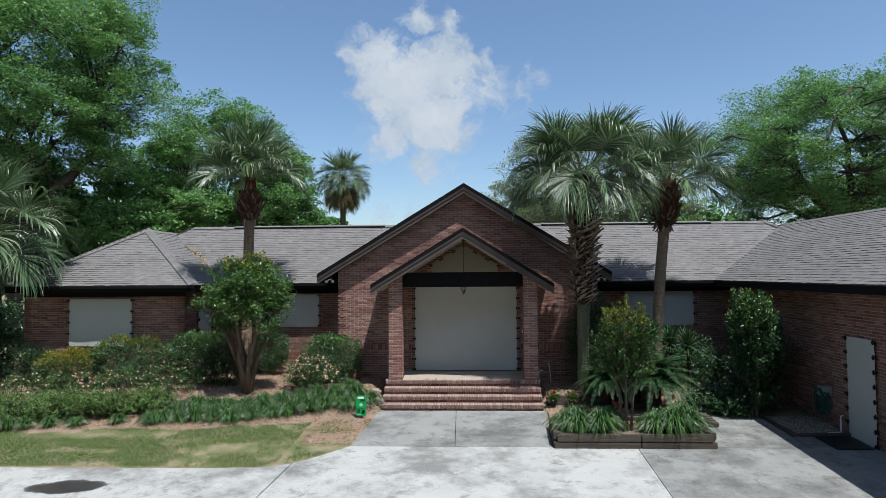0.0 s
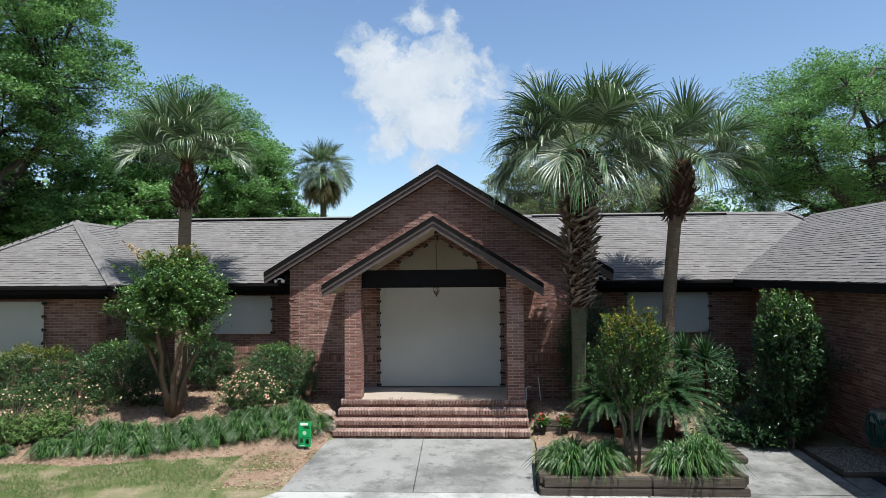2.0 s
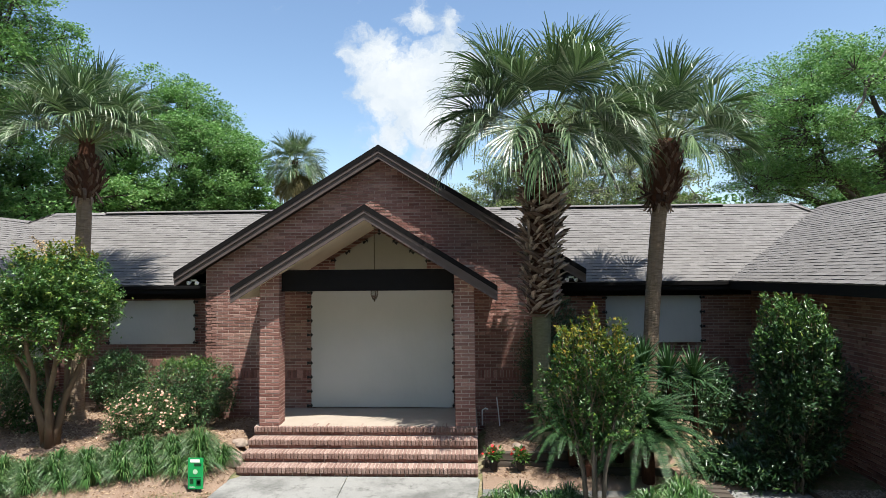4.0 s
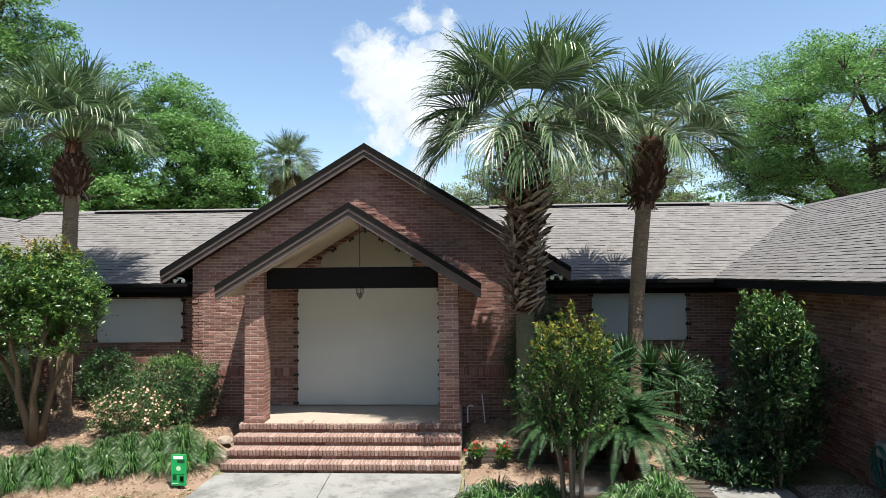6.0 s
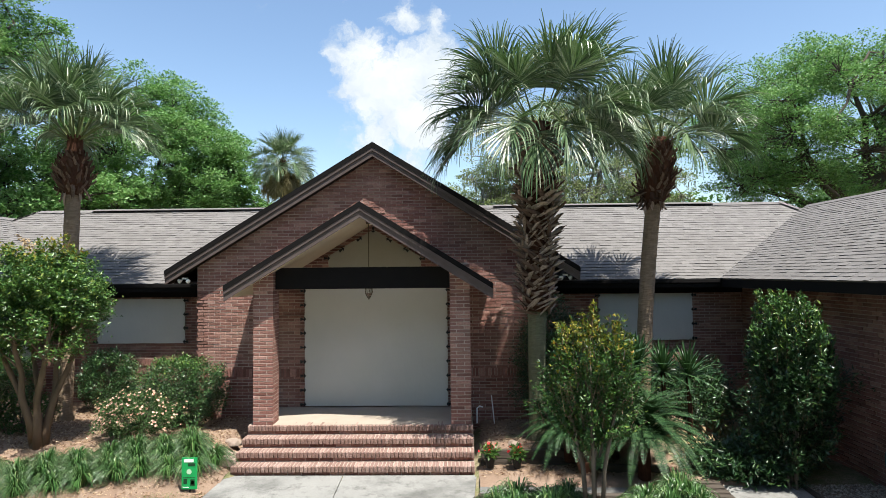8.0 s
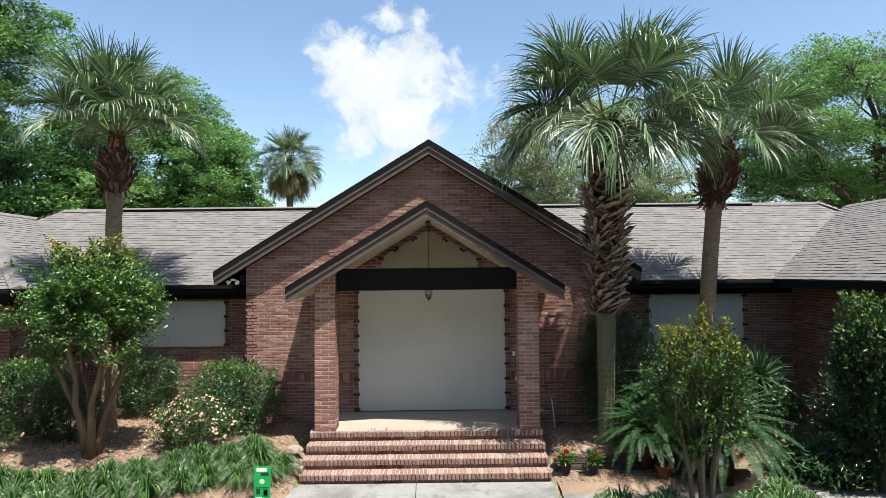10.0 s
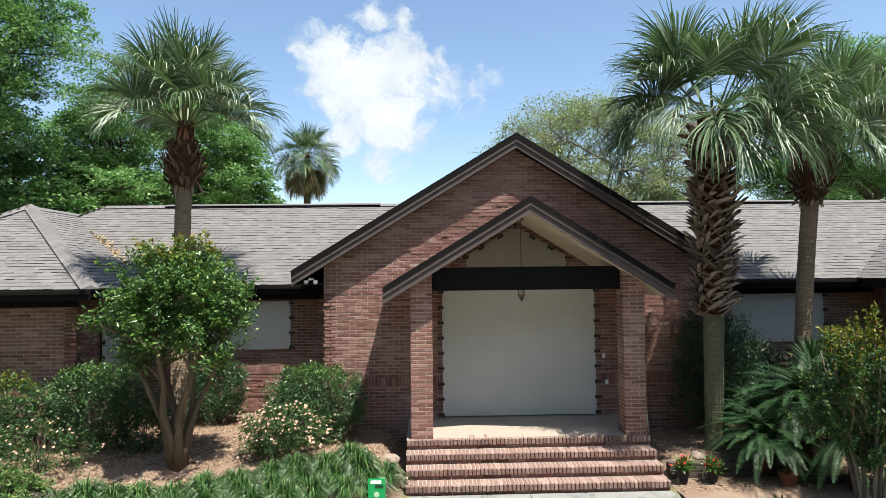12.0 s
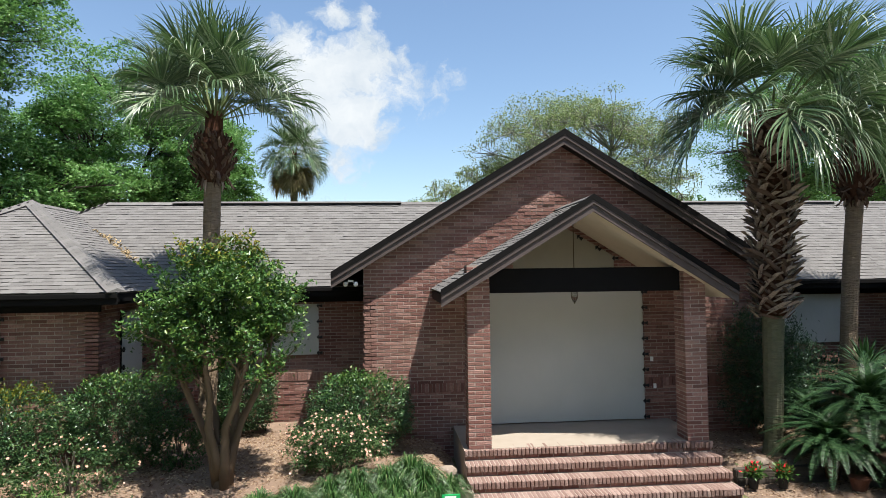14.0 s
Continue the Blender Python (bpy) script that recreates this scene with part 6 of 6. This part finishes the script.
multi_stem(3.35, 13.75, 0.1)
# paler LEAF_MYRTLE leaves paint in the sunlit upper crown
shrub("camellia_bush", "tall glossy evergreen bush before the wing wall", "shrub", 6.86, 15.45, 0.0, 1.3, 1.2, 3.12, 83, 15000, 0.08, LEAF_SHADED_EVERGREEN, "", 1.75, LEAF_MYRTLE, 0.17, base=0.3, rough_edge=0.26, twigs=0.22, aspect=0.4)
shrub("evergreen_bush", "dark leafy bush below the tall evergreen's crown", "shrub", 6.85, 15.6, 0.0, 1.2, 0.9, 1.35, 93, 4500, 0.09, LEAF_SHADED_EVERGREEN, "", 2.0, rough_edge=0.5, aspect=0.35, twigs=0.2)
shrub("evergreen_bush", "dark evergreen bush against the gable wall", "shrub", 3.55, 18.02, 0.3, 1.6, 0.95, 2.5, 84, 17000, 0.06, LEAF_SHADED_EVERGREEN, "", 2.2, rough_edge=0.45, aspect=0.3)
shrub("evergreen_bush", "dark low evergreen under the window", "shrub", 6.4, 18.6, 0.2, 2.2, 1.2, 1.25, 85, 6000, 0.1, LEAF_SHADED_EVERGREEN, "", 2.0, rough_edge=0.4, aspect=0.3)
shrub("fern_mass", "dark green leafy ground plants by the timber landing", "ground plants", 6.1, 16.1, 0.0, 1.3, 0.8, 0.42, 86, 2600, 0.14, LEAF_SHADED_EVERGREEN, "", 1.9, rough_edge=0.5, aspect=0.22)
shrub("fern_mass", "dark shaded plants against the main wall", "ground plants", 5.0, 19.3, 0.25, 2.6, 1.2, 1.45, 88, 4000, 0.13, LEAF_SHADED_EVERGREEN, "", 2.0, rough_edge=0.5, aspect=0.25)


def sago_frond(seed, L):
    bm = bmesh.new()
    pts = [Vector((L * s, 0, L * (0.30 * math.sin(s * 2.4) - 0.5 * s * s))) for s in (k / 8 for k in range(9))]
    add_tube(bm, pts, [0.013 * (1 - 0.09 * k) for k in range(9)], 5)
    n = 68
    for i in range(2, n):
        s = i / n
        k = min(7, int(s * 8))
        p = pts[k].lerp(pts[k + 1], s * 8 - k)
        tan = (pts[k + 1] - pts[k]).normalized()
        w = 0.16 * math.sin(math.pi * (0.12 + 0.86 * s)) ** 0.7 * (L / 1.2)
        for sd in (-1, 1):
            d = (Vector((0, sd, 0)) * 0.85 + tan * 0.55 + Vector((0, 0, 0.25))).normalized()
            a, b, c = p, p + d * w * 0.6, p + d * w + Vector((0, 0, -0.2 * w))
            h = tan * 0.0064
            f1 = [bm.verts.new(a - h), bm.verts.new(a + h), bm.verts.new(b + h), bm.verts.new(b - h)]
            bm.faces.new(f1)
            bm.faces.new((f1[3], f1[2], bm.verts.new(c)))
    return finish("frond", bm, SAGO_LEAF)


SAGO = [sago_frond(i, 1.15 + 0.12 * i) for i in range(3)]


def sago(label, x, y, z, seed, n, scale, trunk=0.5):
    rnd = random.Random(seed)
    t = thing("sago_palm", label, "sago palm", (x, y, z), "sago palms")
    bm = bmesh.new()
    add_tube(bm, [(0, 0, -0.05), (0, 0, trunk * 0.5), (0, 0, trunk)], [0.10, 0.11, 0.09], 10)
    part("trunk", bm, BOOT_DARK, t, smooth=True)
    for k in range(n):
        a = k * 2.39996
        el = 76 - 82 * (k / n) ** 0.9 + rnd.uniform(-8, 8)
        ob = new("frond", rnd.choice(SAGO))
        ob.parent = t
        ob.matrix_local = Matrix.Translation((0, 0, trunk)) @ Matrix.Rotation(a, 4, 'Z') @ Matrix.Rotation(radians(-el), 4, 'Y') @ Matrix.Scale(scale * rnd.uniform(0.85, 1.1), 4)


sago("large arching sago palm behind the planter", 4.6, 15.75, 0.05, 3, 104, 0.84, 0.58)
sago("tall dark sago palm in the terraced bed", 4.3, 16.55, 0.2, 9, 100, 0.86, 0.8)
sago("dark sago palm at the edge of the terraced bed", 3.5, 16.35, 0.2, 7, 80, 0.72, 0.34)
sago("sago palm in the shade by the big palm", 3.75, 17.15, 0.3, 4, 40, 0.7, 0.45)


def yucca(x, y, z, seed, hub):
    rnd = random.Random(seed)
    t = thing("yucca", "spiky yucca rosette among the shaded shrubs", "yucca", (x, y, z), "yuccas")
    part("stem", tube([(0, 0, -0.05), (0.03, 0, hub / 2), (0, 0, hub)], [0.05, 0.045, 0.04], 8), BOOT_DARK, t)
    v, f = [], []
    for k in range(90):
        a = k * 2.39996
        el = radians(85 - 105 * k / 90)
        L = rnd.uniform(0.5, 0.8)
        d = Vector((math.cos(a) * math.cos(el), math.sin(a) * math.cos(el), math.sin(el)))
        sd = d.cross(Vector((0, 0, 1))).normalized() * 0.02
        o = Vector((0, 0, hub))
        i = len(v)
        v += [tuple(o - sd), tuple(o + sd), tuple(o + d * L * 0.6 + sd), tuple(o + d * L * 0.6 - sd), tuple(o + d * L + Vector((0, 0, -0.12 * L)))]
        f += [(i, i + 1, i + 2, i + 3), (i + 3, i + 2, i + 4)]
    pydata("leaves", v, f, SAGO_LEAF, t, "stuff")


yucca(5.31, 16.9, 0.25, 1, 1.36)
yucca(5.78, 16.95, 0.25, 2, 1.3)
yucca(5.0, 17.4, 0.25, 3, 1.45)


# ---- liriope clumps ----
def clump_mesh(seed, n, reach, height, mat, width=0.009):
    """A mound of strap leaves that rise from the crown and arch over, the outer ones down to the soil."""
    rnd = random.Random(seed)
    v, f = [], []
    for k in range(n):
        a = rnd.random() * 6.2832
        o = Vector((math.cos(a), math.sin(a), 0)) * rnd.random() * 0.09
        a += rnd.gauss(0, 0.45)
        d = Vector((math.cos(a), math.sin(a), 0))
        sd = Vector((-d.y, d.x, 0)) * width * rnd.uniform(0.75, 1.35)
        far = rnd.uniform(0.08, 1.0) ** 0.6
        r, h = reach * far * rnd.uniform(0.85, 1.15), height * rnd.uniform(0.75, 1.1)
        p1 = o + d * r * 0.3 + Vector((0, 0, h * (1.7 - 0.5 * far)))
        p2 = o + d * r + Vector((0, 0, h * (1.05 - 1.0 * far ** 1.6)))
        row = None
        for q in range(7):
            s = q / 6
            p = o * (1 - s) ** 2 + p1 * 2 * s * (1 - s) + p2 * s * s
            w = sd * (1 - s ** 2 * 0.9)
            i = len(v)
            v += [tuple(p - w), tuple(p + Vector((0, 0, -0.004))), tuple(p + w)]
            if row is not None:
                f += [(row, row + 1, i + 1, i), (row + 1, row + 2, i + 2, i + 1)]
            row = i
    me = bpy.data.meshes.new("tuft")
    me.from_pydata(v, [], f)
    me.materials.append(mat)
    return me


CLUMPS = [clump_mesh(90 + i, 270, 0.44, 0.36, LIRIOPE) for i in range(4)]


def liriope(x, y, z, s, rnd, label):
    t = thing("liriope_clump", label, "grass clump", (x, y, z), "liriope clumps")
    t.rotation_euler = (0, 0, rnd.random() * 6.28)
    t.scale = (s, s, s * rnd.uniform(0.85, 1.1))
    ob = new("tuft", rnd.choice(CLUMPS))
    ob.parent = t


rnd = random.Random(12)
for k in range(3):
    for i in range(12 - (k == 2)):
        s = (i + 0.5 * (k == 1) + 0.2 * (k == 2)) / 11.5
        x = -7.6 + 4.95 * s
        y = 14.98 + 0.9 * smoothstep(0.2, 1.0, s) + 0.32 * k + rnd.uniform(-0.05, 0.05)
        liriope(x + rnd.uniform(-0.05, 0.05), y, bed_height(x, y) - 0.02, rnd.uniform(0.86, 1.1), rnd, "clump of dark green liriope grass edging the bed")
for x, y, s in ((2.12, 13.75, 1.0), (2.3, 13.56, 1.05), (2.75, 13.54, 1.08), (2.35, 13.95, 1.0), (2.8, 13.85, 1.0), (3.95, 13.58, 1.05), (4.3, 13.54, 1.1), (4.65, 13.62, 1.0), (4.1, 13.95, 1.0), (4.6, 14.0, 1.05), (3.05, 14.15, 0.9), (4.7, 14.4, 0.95)):
    liriope(x, y, 0.1, 1.22 * s, rnd, "large clump of liriope grass spilling over the planter")
for x, y in ((-8.6, 14.75), (-9.5, 14.55), (-10.1, 14.45), (-7.75, 14.75), (-11.0, 14.3), (-10.6, 14.35), (-11.8, 14.25), (-7.9, 15.05)):
    liriope(x, y, bed_height(x, y), rnd.uniform(0.6, 0.8), rnd, "small tuft of pale-edged grass at the lawn")


# ---- potted flowers ----
def flower_pot(x, y, z, seed, label, mat):
    rnd = random.Random(seed)
    t = thing("potted_flowers", label, "potted plant", (x, y, z), "flower pots")
    part("pot", tube([(0, 0, 0), (0, 0, 0.02), (0, 0, 0.15), (0, 0, 0.155), (0, 0, 0.18)], [0.06, 0.064, 0.085, 0.094, 0.096], 16), mat, t, smooth=False)
    r = np.random.RandomState(seed)
    pts = r.normal(size=(220, 3)) * np.array([0.07, 0.07, 0.06]) + np.array([0, 0, 0.26])
    leaf_cloud("leaves", pts, 0.075, LEAF_MYRTLE, t, seed, 0.55)
    pts = r.normal(size=(24, 3)) * np.array([0.07, 0.07, 0.05]) + np.array([0, -0.03, 0.32])
    tagged(leaf_cloud("bloom", pts, 0.055, RED_PETAL, t, seed + 1, 0.9), kind="stuff")


flower_pot(2.56, 16.2, 0.09, 3, "dark pot of red flowers beside the steps", CLIP)
flower_pot(2.1, 16.24, 0.09, 4, "small dark pot of red flowers beside the steps", CLIP)
pot = thing("empty_pot", "round terracotta pot among the shrubs", "pot", (3.68, 16.0, 0.08))
part("pot", tube([(0, 0, 0), (0, 0, 0.02), (0, 0, 0.17), (0, 0, 0.175), (0, 0, 0.2)], [0.10, 0.105, 0.14, 0.155, 0.157], 16), POT, pot)

shrub("evergreen_bush", "dark shaded leafy bush under the tall evergreen", "shrub", 7.45, 16.6, -0.02, 1.3, 1.4, 2.0, 91, 6000, 0.1, LEAF_SHADED_EVERGREEN, "", 2.0, rough_edge=0.5, aspect=0.3)
shrub("evergreen_bush", "dark leafy bush at the foot of the tall evergreen", "shrub", 6.3, 15.75, 0.0, 1.0, 0.8, 0.6, 92, 3000, 0.1, LEAF_SHADED_EVERGREEN, "", 2.0, rough_edge=0.5, aspect=0.3)
rnd = random.Random(34)
pts = [(5.75 + rnd.gauss(0, 0.28), 16.75 + rnd.gauss(0, 0.2), 0.22 + 0.3 * rnd.random() ** 2) for k in range(130)]
tagged(leaf_cloud("fallen_leaves", pts, 0.17, DEAD, None, 6, 0.35), "pile of pale dry fallen leaves in the bed", "leaf litter", kind="stuff")

# ---- dry leaf litter in the roof valley ----
rnd = random.Random(33)
pts = []
for k in range(250):
    y = rnd.uniform(20.4, 21.65)
    x = -8.0 - 1.153 * (y - 19.85) + rnd.gauss(0, 0.11)
    zr = max(EZ + (-7.98 - x) * 0.578, EZ + (y - 19.85) * 0.66)
    pts.append((x, y, zr + 0.02 + rnd.random() * 0.03))
litter = leaf_cloud("leaf_litter", pts, 0.07, DEAD, None, 4, 0.5)
tagged(litter, "dry brown leaves caught in the roof valley", "leaf litter", kind="stuff")

# ---- lawn blades, mulch chips, dry leaves ----
rnd = random.Random(14)
v, f = [], []
k = 0
while k < 105000:
    x, y = rnd.uniform(-14, -2.45), rnd.uniform(11.9, 15.5)
    if (y > left_front(x)) or (x > -2.62 - 0.3 and y < 13.4) or y < 12.0 + max(0, (x + 4.2)) * 0.75:
        k += 0.2
        continue
    dens = noise.noise(Vector((x * 0.8, y * 1.1, 3.0))) + 0.5 * noise.noise(Vector((x * 2.6, y * 2.6, 7.0))) + 0.25 - 0.5 * smoothstep(-5.0, -2.6, x)
    if rnd.random() > 0.5 + dens * 1.6:
        k += 0.2
        continue
    k += 1
    a = rnd.random() * 6.28
    h, w = rnd.uniform(0.014, 0.038), 0.0045
    z = bed_height(x, y) - (0.04 if -3.9 < x else 0)
    dx, dy = math.cos(a) * w, math.sin(a) * w
    lx, ly = rnd.gauss(0, 0.03), rnd.gauss(0, 0.03)
    i = len(v)
    v += [(x - dx, y - dy, z), (x + dx, y + dy, z), (x + lx, y + ly, z + h)]
    f.append((i, i + 1, i + 2))
lawn = pydata("lawn_grass", v, f, GRASS)
tagged(lawn, "thin patchy green lawn grass", "grass", kind="stuff")
v, f = [], []
for k in range(21000):
    if k % 9 == 1:
        x, y = rnd.uniform(-6.0, -2.5), rnd.uniform(13.4, 15.4)
        if y < 12.2 + (x + 3.6) * 1.4 or y > left_front(x):
            continue
        z = bed_height(x, y) - 0.035
    elif k % 4:
        x, y = rnd.uniform(-9.5, -2.45), rnd.uniform(14.3, 19.5)
        if not (y > left_front(x)) and rnd.random() > 0.25:
            continue
        z = left_bed_top(x, y)
    else:
        x, y = rnd.uniform(1.95, 6.5), rnd.uniform(15.8, 19.5)
        z = bed_height(x, y) + 0.02
    z += 0.0 if x < 0 else 0.035 * noise.noise(Vector((x * 1.7, y * 1.7, 4)))
    a = rnd.random() * 6.28
    L, w = rnd.uniform(0.012, 0.04), rnd.uniform(0.003, 0.008)
    dx, dy = math.cos(a), math.sin(a)
    t1, t2 = rnd.uniform(0.0, 0.02), rnd.uniform(0.0, 0.03)
    i = len(v)
    v += [(x - dx * L - dy * w, y - dy * L + dx * w, z + t1), (x - dx * L + dy * w, y - dy * L - dx * w, z + t1), (x + dx * L + dy * w, y + dy * L - dx * w, z + t2), (x + dx * L - dy * w, y + dy * L + dx * w, z + t2), (x, y, z + max(t1, t2) + 0.008)]
    f += [(i, i + 1, i + 4), (i + 1, i + 2, i + 4), (i + 2, i + 3, i + 4), (i + 3, i, i + 4)]
chips = pydata("mulch_chips", v, f, CHIP)
tagged(chips, "loose bark chips and pine straw on the beds", "mulch", kind="stuff")

# ---- the cumulus cloud, far behind everything ----
CLOUD = bpy.data.materials.new("cloud")
CLOUD.use_nodes = True
_t = CLOUD.node_tree
for _n in list(_t.nodes):
    if _n.type != 'OUTPUT_MATERIAL':
        _t.nodes.remove(_n)
_flat = _t.nodes.new("ShaderNodeTexCoord").outputs["Object"]
_warp = _t.nodes.new("ShaderNodeTexNoise")
_warp.inputs["Scale"].default_value, _warp.inputs["Detail"].default_value, _warp.inputs["Roughness"].default_value = 1.5, 6.0, 0.6
_t.links.new(_flat, _warp.inputs["Vector"])
_swirl = _t.nodes.new("ShaderNodeVectorMath")
_swirl.operation = 'MULTIPLY_ADD'
_swirl.inputs[1].default_value = (0.9, 0.9, 0.0)
_t.links.new(_warp.outputs["Color"], _swirl.inputs[0])
_shift = _t.nodes.new("ShaderNodeVectorMath")
_shift.operation = 'SUBTRACT'
_shift.inputs[1].default_value = (0.45, 0.45, 0.0)
_t.links.new(_flat, _shift.inputs[0])
_t.links.new(_shift.outputs[0], _swirl.inputs[2])
_pos = _swirl.outputs[0]


def cloud_math(op, a, b=None):
    n = _t.nodes.new("ShaderNodeMath")
    n.operation = op
    for i, q in enumerate((a, b)):
        if q is None:
            continue
        if isinstance(q, (int, float)):
            n.inputs[i].default_value = q
        else:
            _t.links.new(q, n.inputs[i])
    return n.outputs[0]


def cloud_noise(scale, detail, rough, off=0.0):
    n = _t.nodes.new("ShaderNodeTexNoise")
    n.inputs["Scale"].default_value, n.inputs["Detail"].default_value, n.inputs["Roughness"].default_value = scale, detail, rough
    a = _t.nodes.new("ShaderNodeVectorMath")
    a.operation = 'ADD'
    a.inputs[1].default_value = (off, off * 0.7, 0.0)
    _t.links.new(_pos, a.inputs[0])
    _t.links.new(a.outputs[0], n.inputs["Vector"])
    return n.outputs["Fac"]


# soft puffs, in hundreds of metres on the cloud's own sheet: across, up, radius, weight
PUFFS = ((-0.25, 0.35, 1.15, 1.0), (-0.75, 0.95, 0.75, 0.9), (0.05, 1.75, 0.5, 0.75), (0.62, 1.7, 0.42, 0.7), (0.55, 0.75, 0.95, 1.0), (0.35, -0.25, 1.05, 1.0), (-0.5, -0.45, 0.75, 0.75),
         (0.15, -0.95, 0.85, 0.65), (1.35, 0.35, 0.75, 0.65), (1.95, 0.25, 0.5, 0.42), (-1.1, 1.4, 0.45, 0.6), (0.9, -0.45, 0.6, 0.6), (-0.9, -0.8, 0.6, 0.35), (0.1, -2.15, 0.6, 0.45), (-0.6, -2.25, 0.5, 0.35), (2.35, 0.5, 0.45, 0.4), (1.5, 0.95, 0.4, 0.4))
field = 0.0
for cx, cz, rr, wt in PUFFS:
    d = _t.nodes.new("ShaderNodeVectorMath")
    d.operation = 'DISTANCE'
    d.inputs[1].default_value = (cx, cz, 0)
    _t.links.new(_pos, d.inputs[0])
    g = cloud_math('MAXIMUM', cloud_math('SUBTRACT', 1.0, cloud_math('DIVIDE', d.outputs["Value"], rr)), 0.0)
    field = cloud_math('MAXIMUM', cloud_math('MULTIPLY', cloud_math('POWER', g, 0.6), wt), field)
big = cloud_noise(1.6, 9.0, 0.62)
dens = cloud_math('ADD', field, cloud_math('MULTIPLY', cloud_math('SUBTRACT', big, 0.5), 1.5))
ma = _t.nodes.new("ShaderNodeMapRange")
ma.interpolation_type = 'SMOOTHSTEP'
ma.inputs["From Min"].default_value, ma.inputs["From Max"].default_value = 0.2, 0.72
_t.links.new(dens, ma.inputs["Value"])
shade = _t.nodes.new("ShaderNodeValToRGB")
shade.color_ramp.elements[0].position, shade.color_ramp.elements[0].color = 0.30, (0.62, 0.70, 0.80, 1)
shade.color_ramp.elements[1].position, shade.color_ramp.elements[1].color = 0.62, (0.93, 0.95, 0.98, 1)
_t.links.new(cloud_math('ADD', cloud_math('MULTIPLY', cloud_noise(1.1, 6.0, 0.55, 7.0), 0.7), cloud_math('MULTIPLY', dens, 0.22)), shade.inputs[0])
em = _t.nodes.new("ShaderNodeEmission")
em.inputs["Strength"].default_value = CLOUD_GLOW
_t.links.new(shade.outputs[0], em.inputs[0])
tr = _t.nodes.new("ShaderNodeBsdfTransparent")
mx = _t.nodes.new("ShaderNodeMixShader")
_t.links.new(cloud_math('MULTIPLY', ma.outputs[0], 0.97), mx.inputs[0])
_t.links.new(tr.outputs[0], mx.inputs[1])
_t.links.new(em.outputs[0], mx.inputs[2])
_t.links.new(mx.outputs[0], _t.nodes["Material Output"].inputs[0])
bm = bmesh.new()
q = [bm.verts.new(p) for p in ((-3.2, -3.2, 0), (3.2, -3.2, 0), (3.2, 3.2, 0), (-3.2, 3.2, 0))]
bm.faces.new(q)
cloud = new("backdrop", finish("backdrop", bm, CLOUD))
CS = 126.0
cloud.matrix_world = Matrix.Translation((-133, 1500, 413)) @ Matrix.Rotation(radians(90), 4, 'X') @ Matrix.Scale(CS, 4)
tagged(cloud, "white cumulus cloud far away in the sky", "cloud", kind="structure")

# ---- single bricks of the walls ----
wall_brick_meshes = []
for i in range(4):
    j = 0.003 + 0.0017 * i
    bm = box(0, BRICK_L, -j, 0.01, 0, COURSE - JOINT)
    bmesh.ops.bevel(bm, geom=[e for e in bm.edges], offset=0.003, segments=1, affect='EDGES')
    wall_brick_meshes.append(finish("brick", bm, BRICK_ONE))
for wall, p, z, j, r, u, n in singles:
    ob = new("brick", wall_brick_meshes[int(r * 3.99)])
    ob.parent = wall
    if u.cross(-n).z > 0:
        start, along = p, u
    else:
        start, along = p + u * BRICK_L, -u
    ob.matrix_local = Matrix.Translation((start.x, start.y, z + JOINT / 2)) @ Matrix.Rotation(math.atan2(along.y, along.x), 4, 'Z')

# ---- single roof shingles ----
for roof, p, u, v, n, w, t in single_shingles:
    if (w, t) not in shingle_meshes:
        me = bpy.data.meshes.new("shingle")
        me.from_pydata([(0, 0, 0), (w, 0, 0), (w, 0, t), (0, 0, t), (w, 0.157, 0.003), (0, 0.157, 0.003)], [], [(0, 1, 2, 3), (3, 2, 4, 5), (0, 3, 5), (1, 4, 2), (0, 5, 4, 1)])
        me.materials.append(SHINGLE_ONE)
        me.materials.append(SHINGLE_EDGE)
        me.polygons[0].material_index = 1
        shingle_meshes[w, t] = me
    ob = new("shingle", shingle_meshes[w, t])
    ob.parent = roof
    ob.matrix_local = Matrix(((u.x, v.x, n.x, p.x), (u.y, v.y, n.y, p.y), (u.z, v.z, n.z, p.z), (0, 0, 0, 1)))
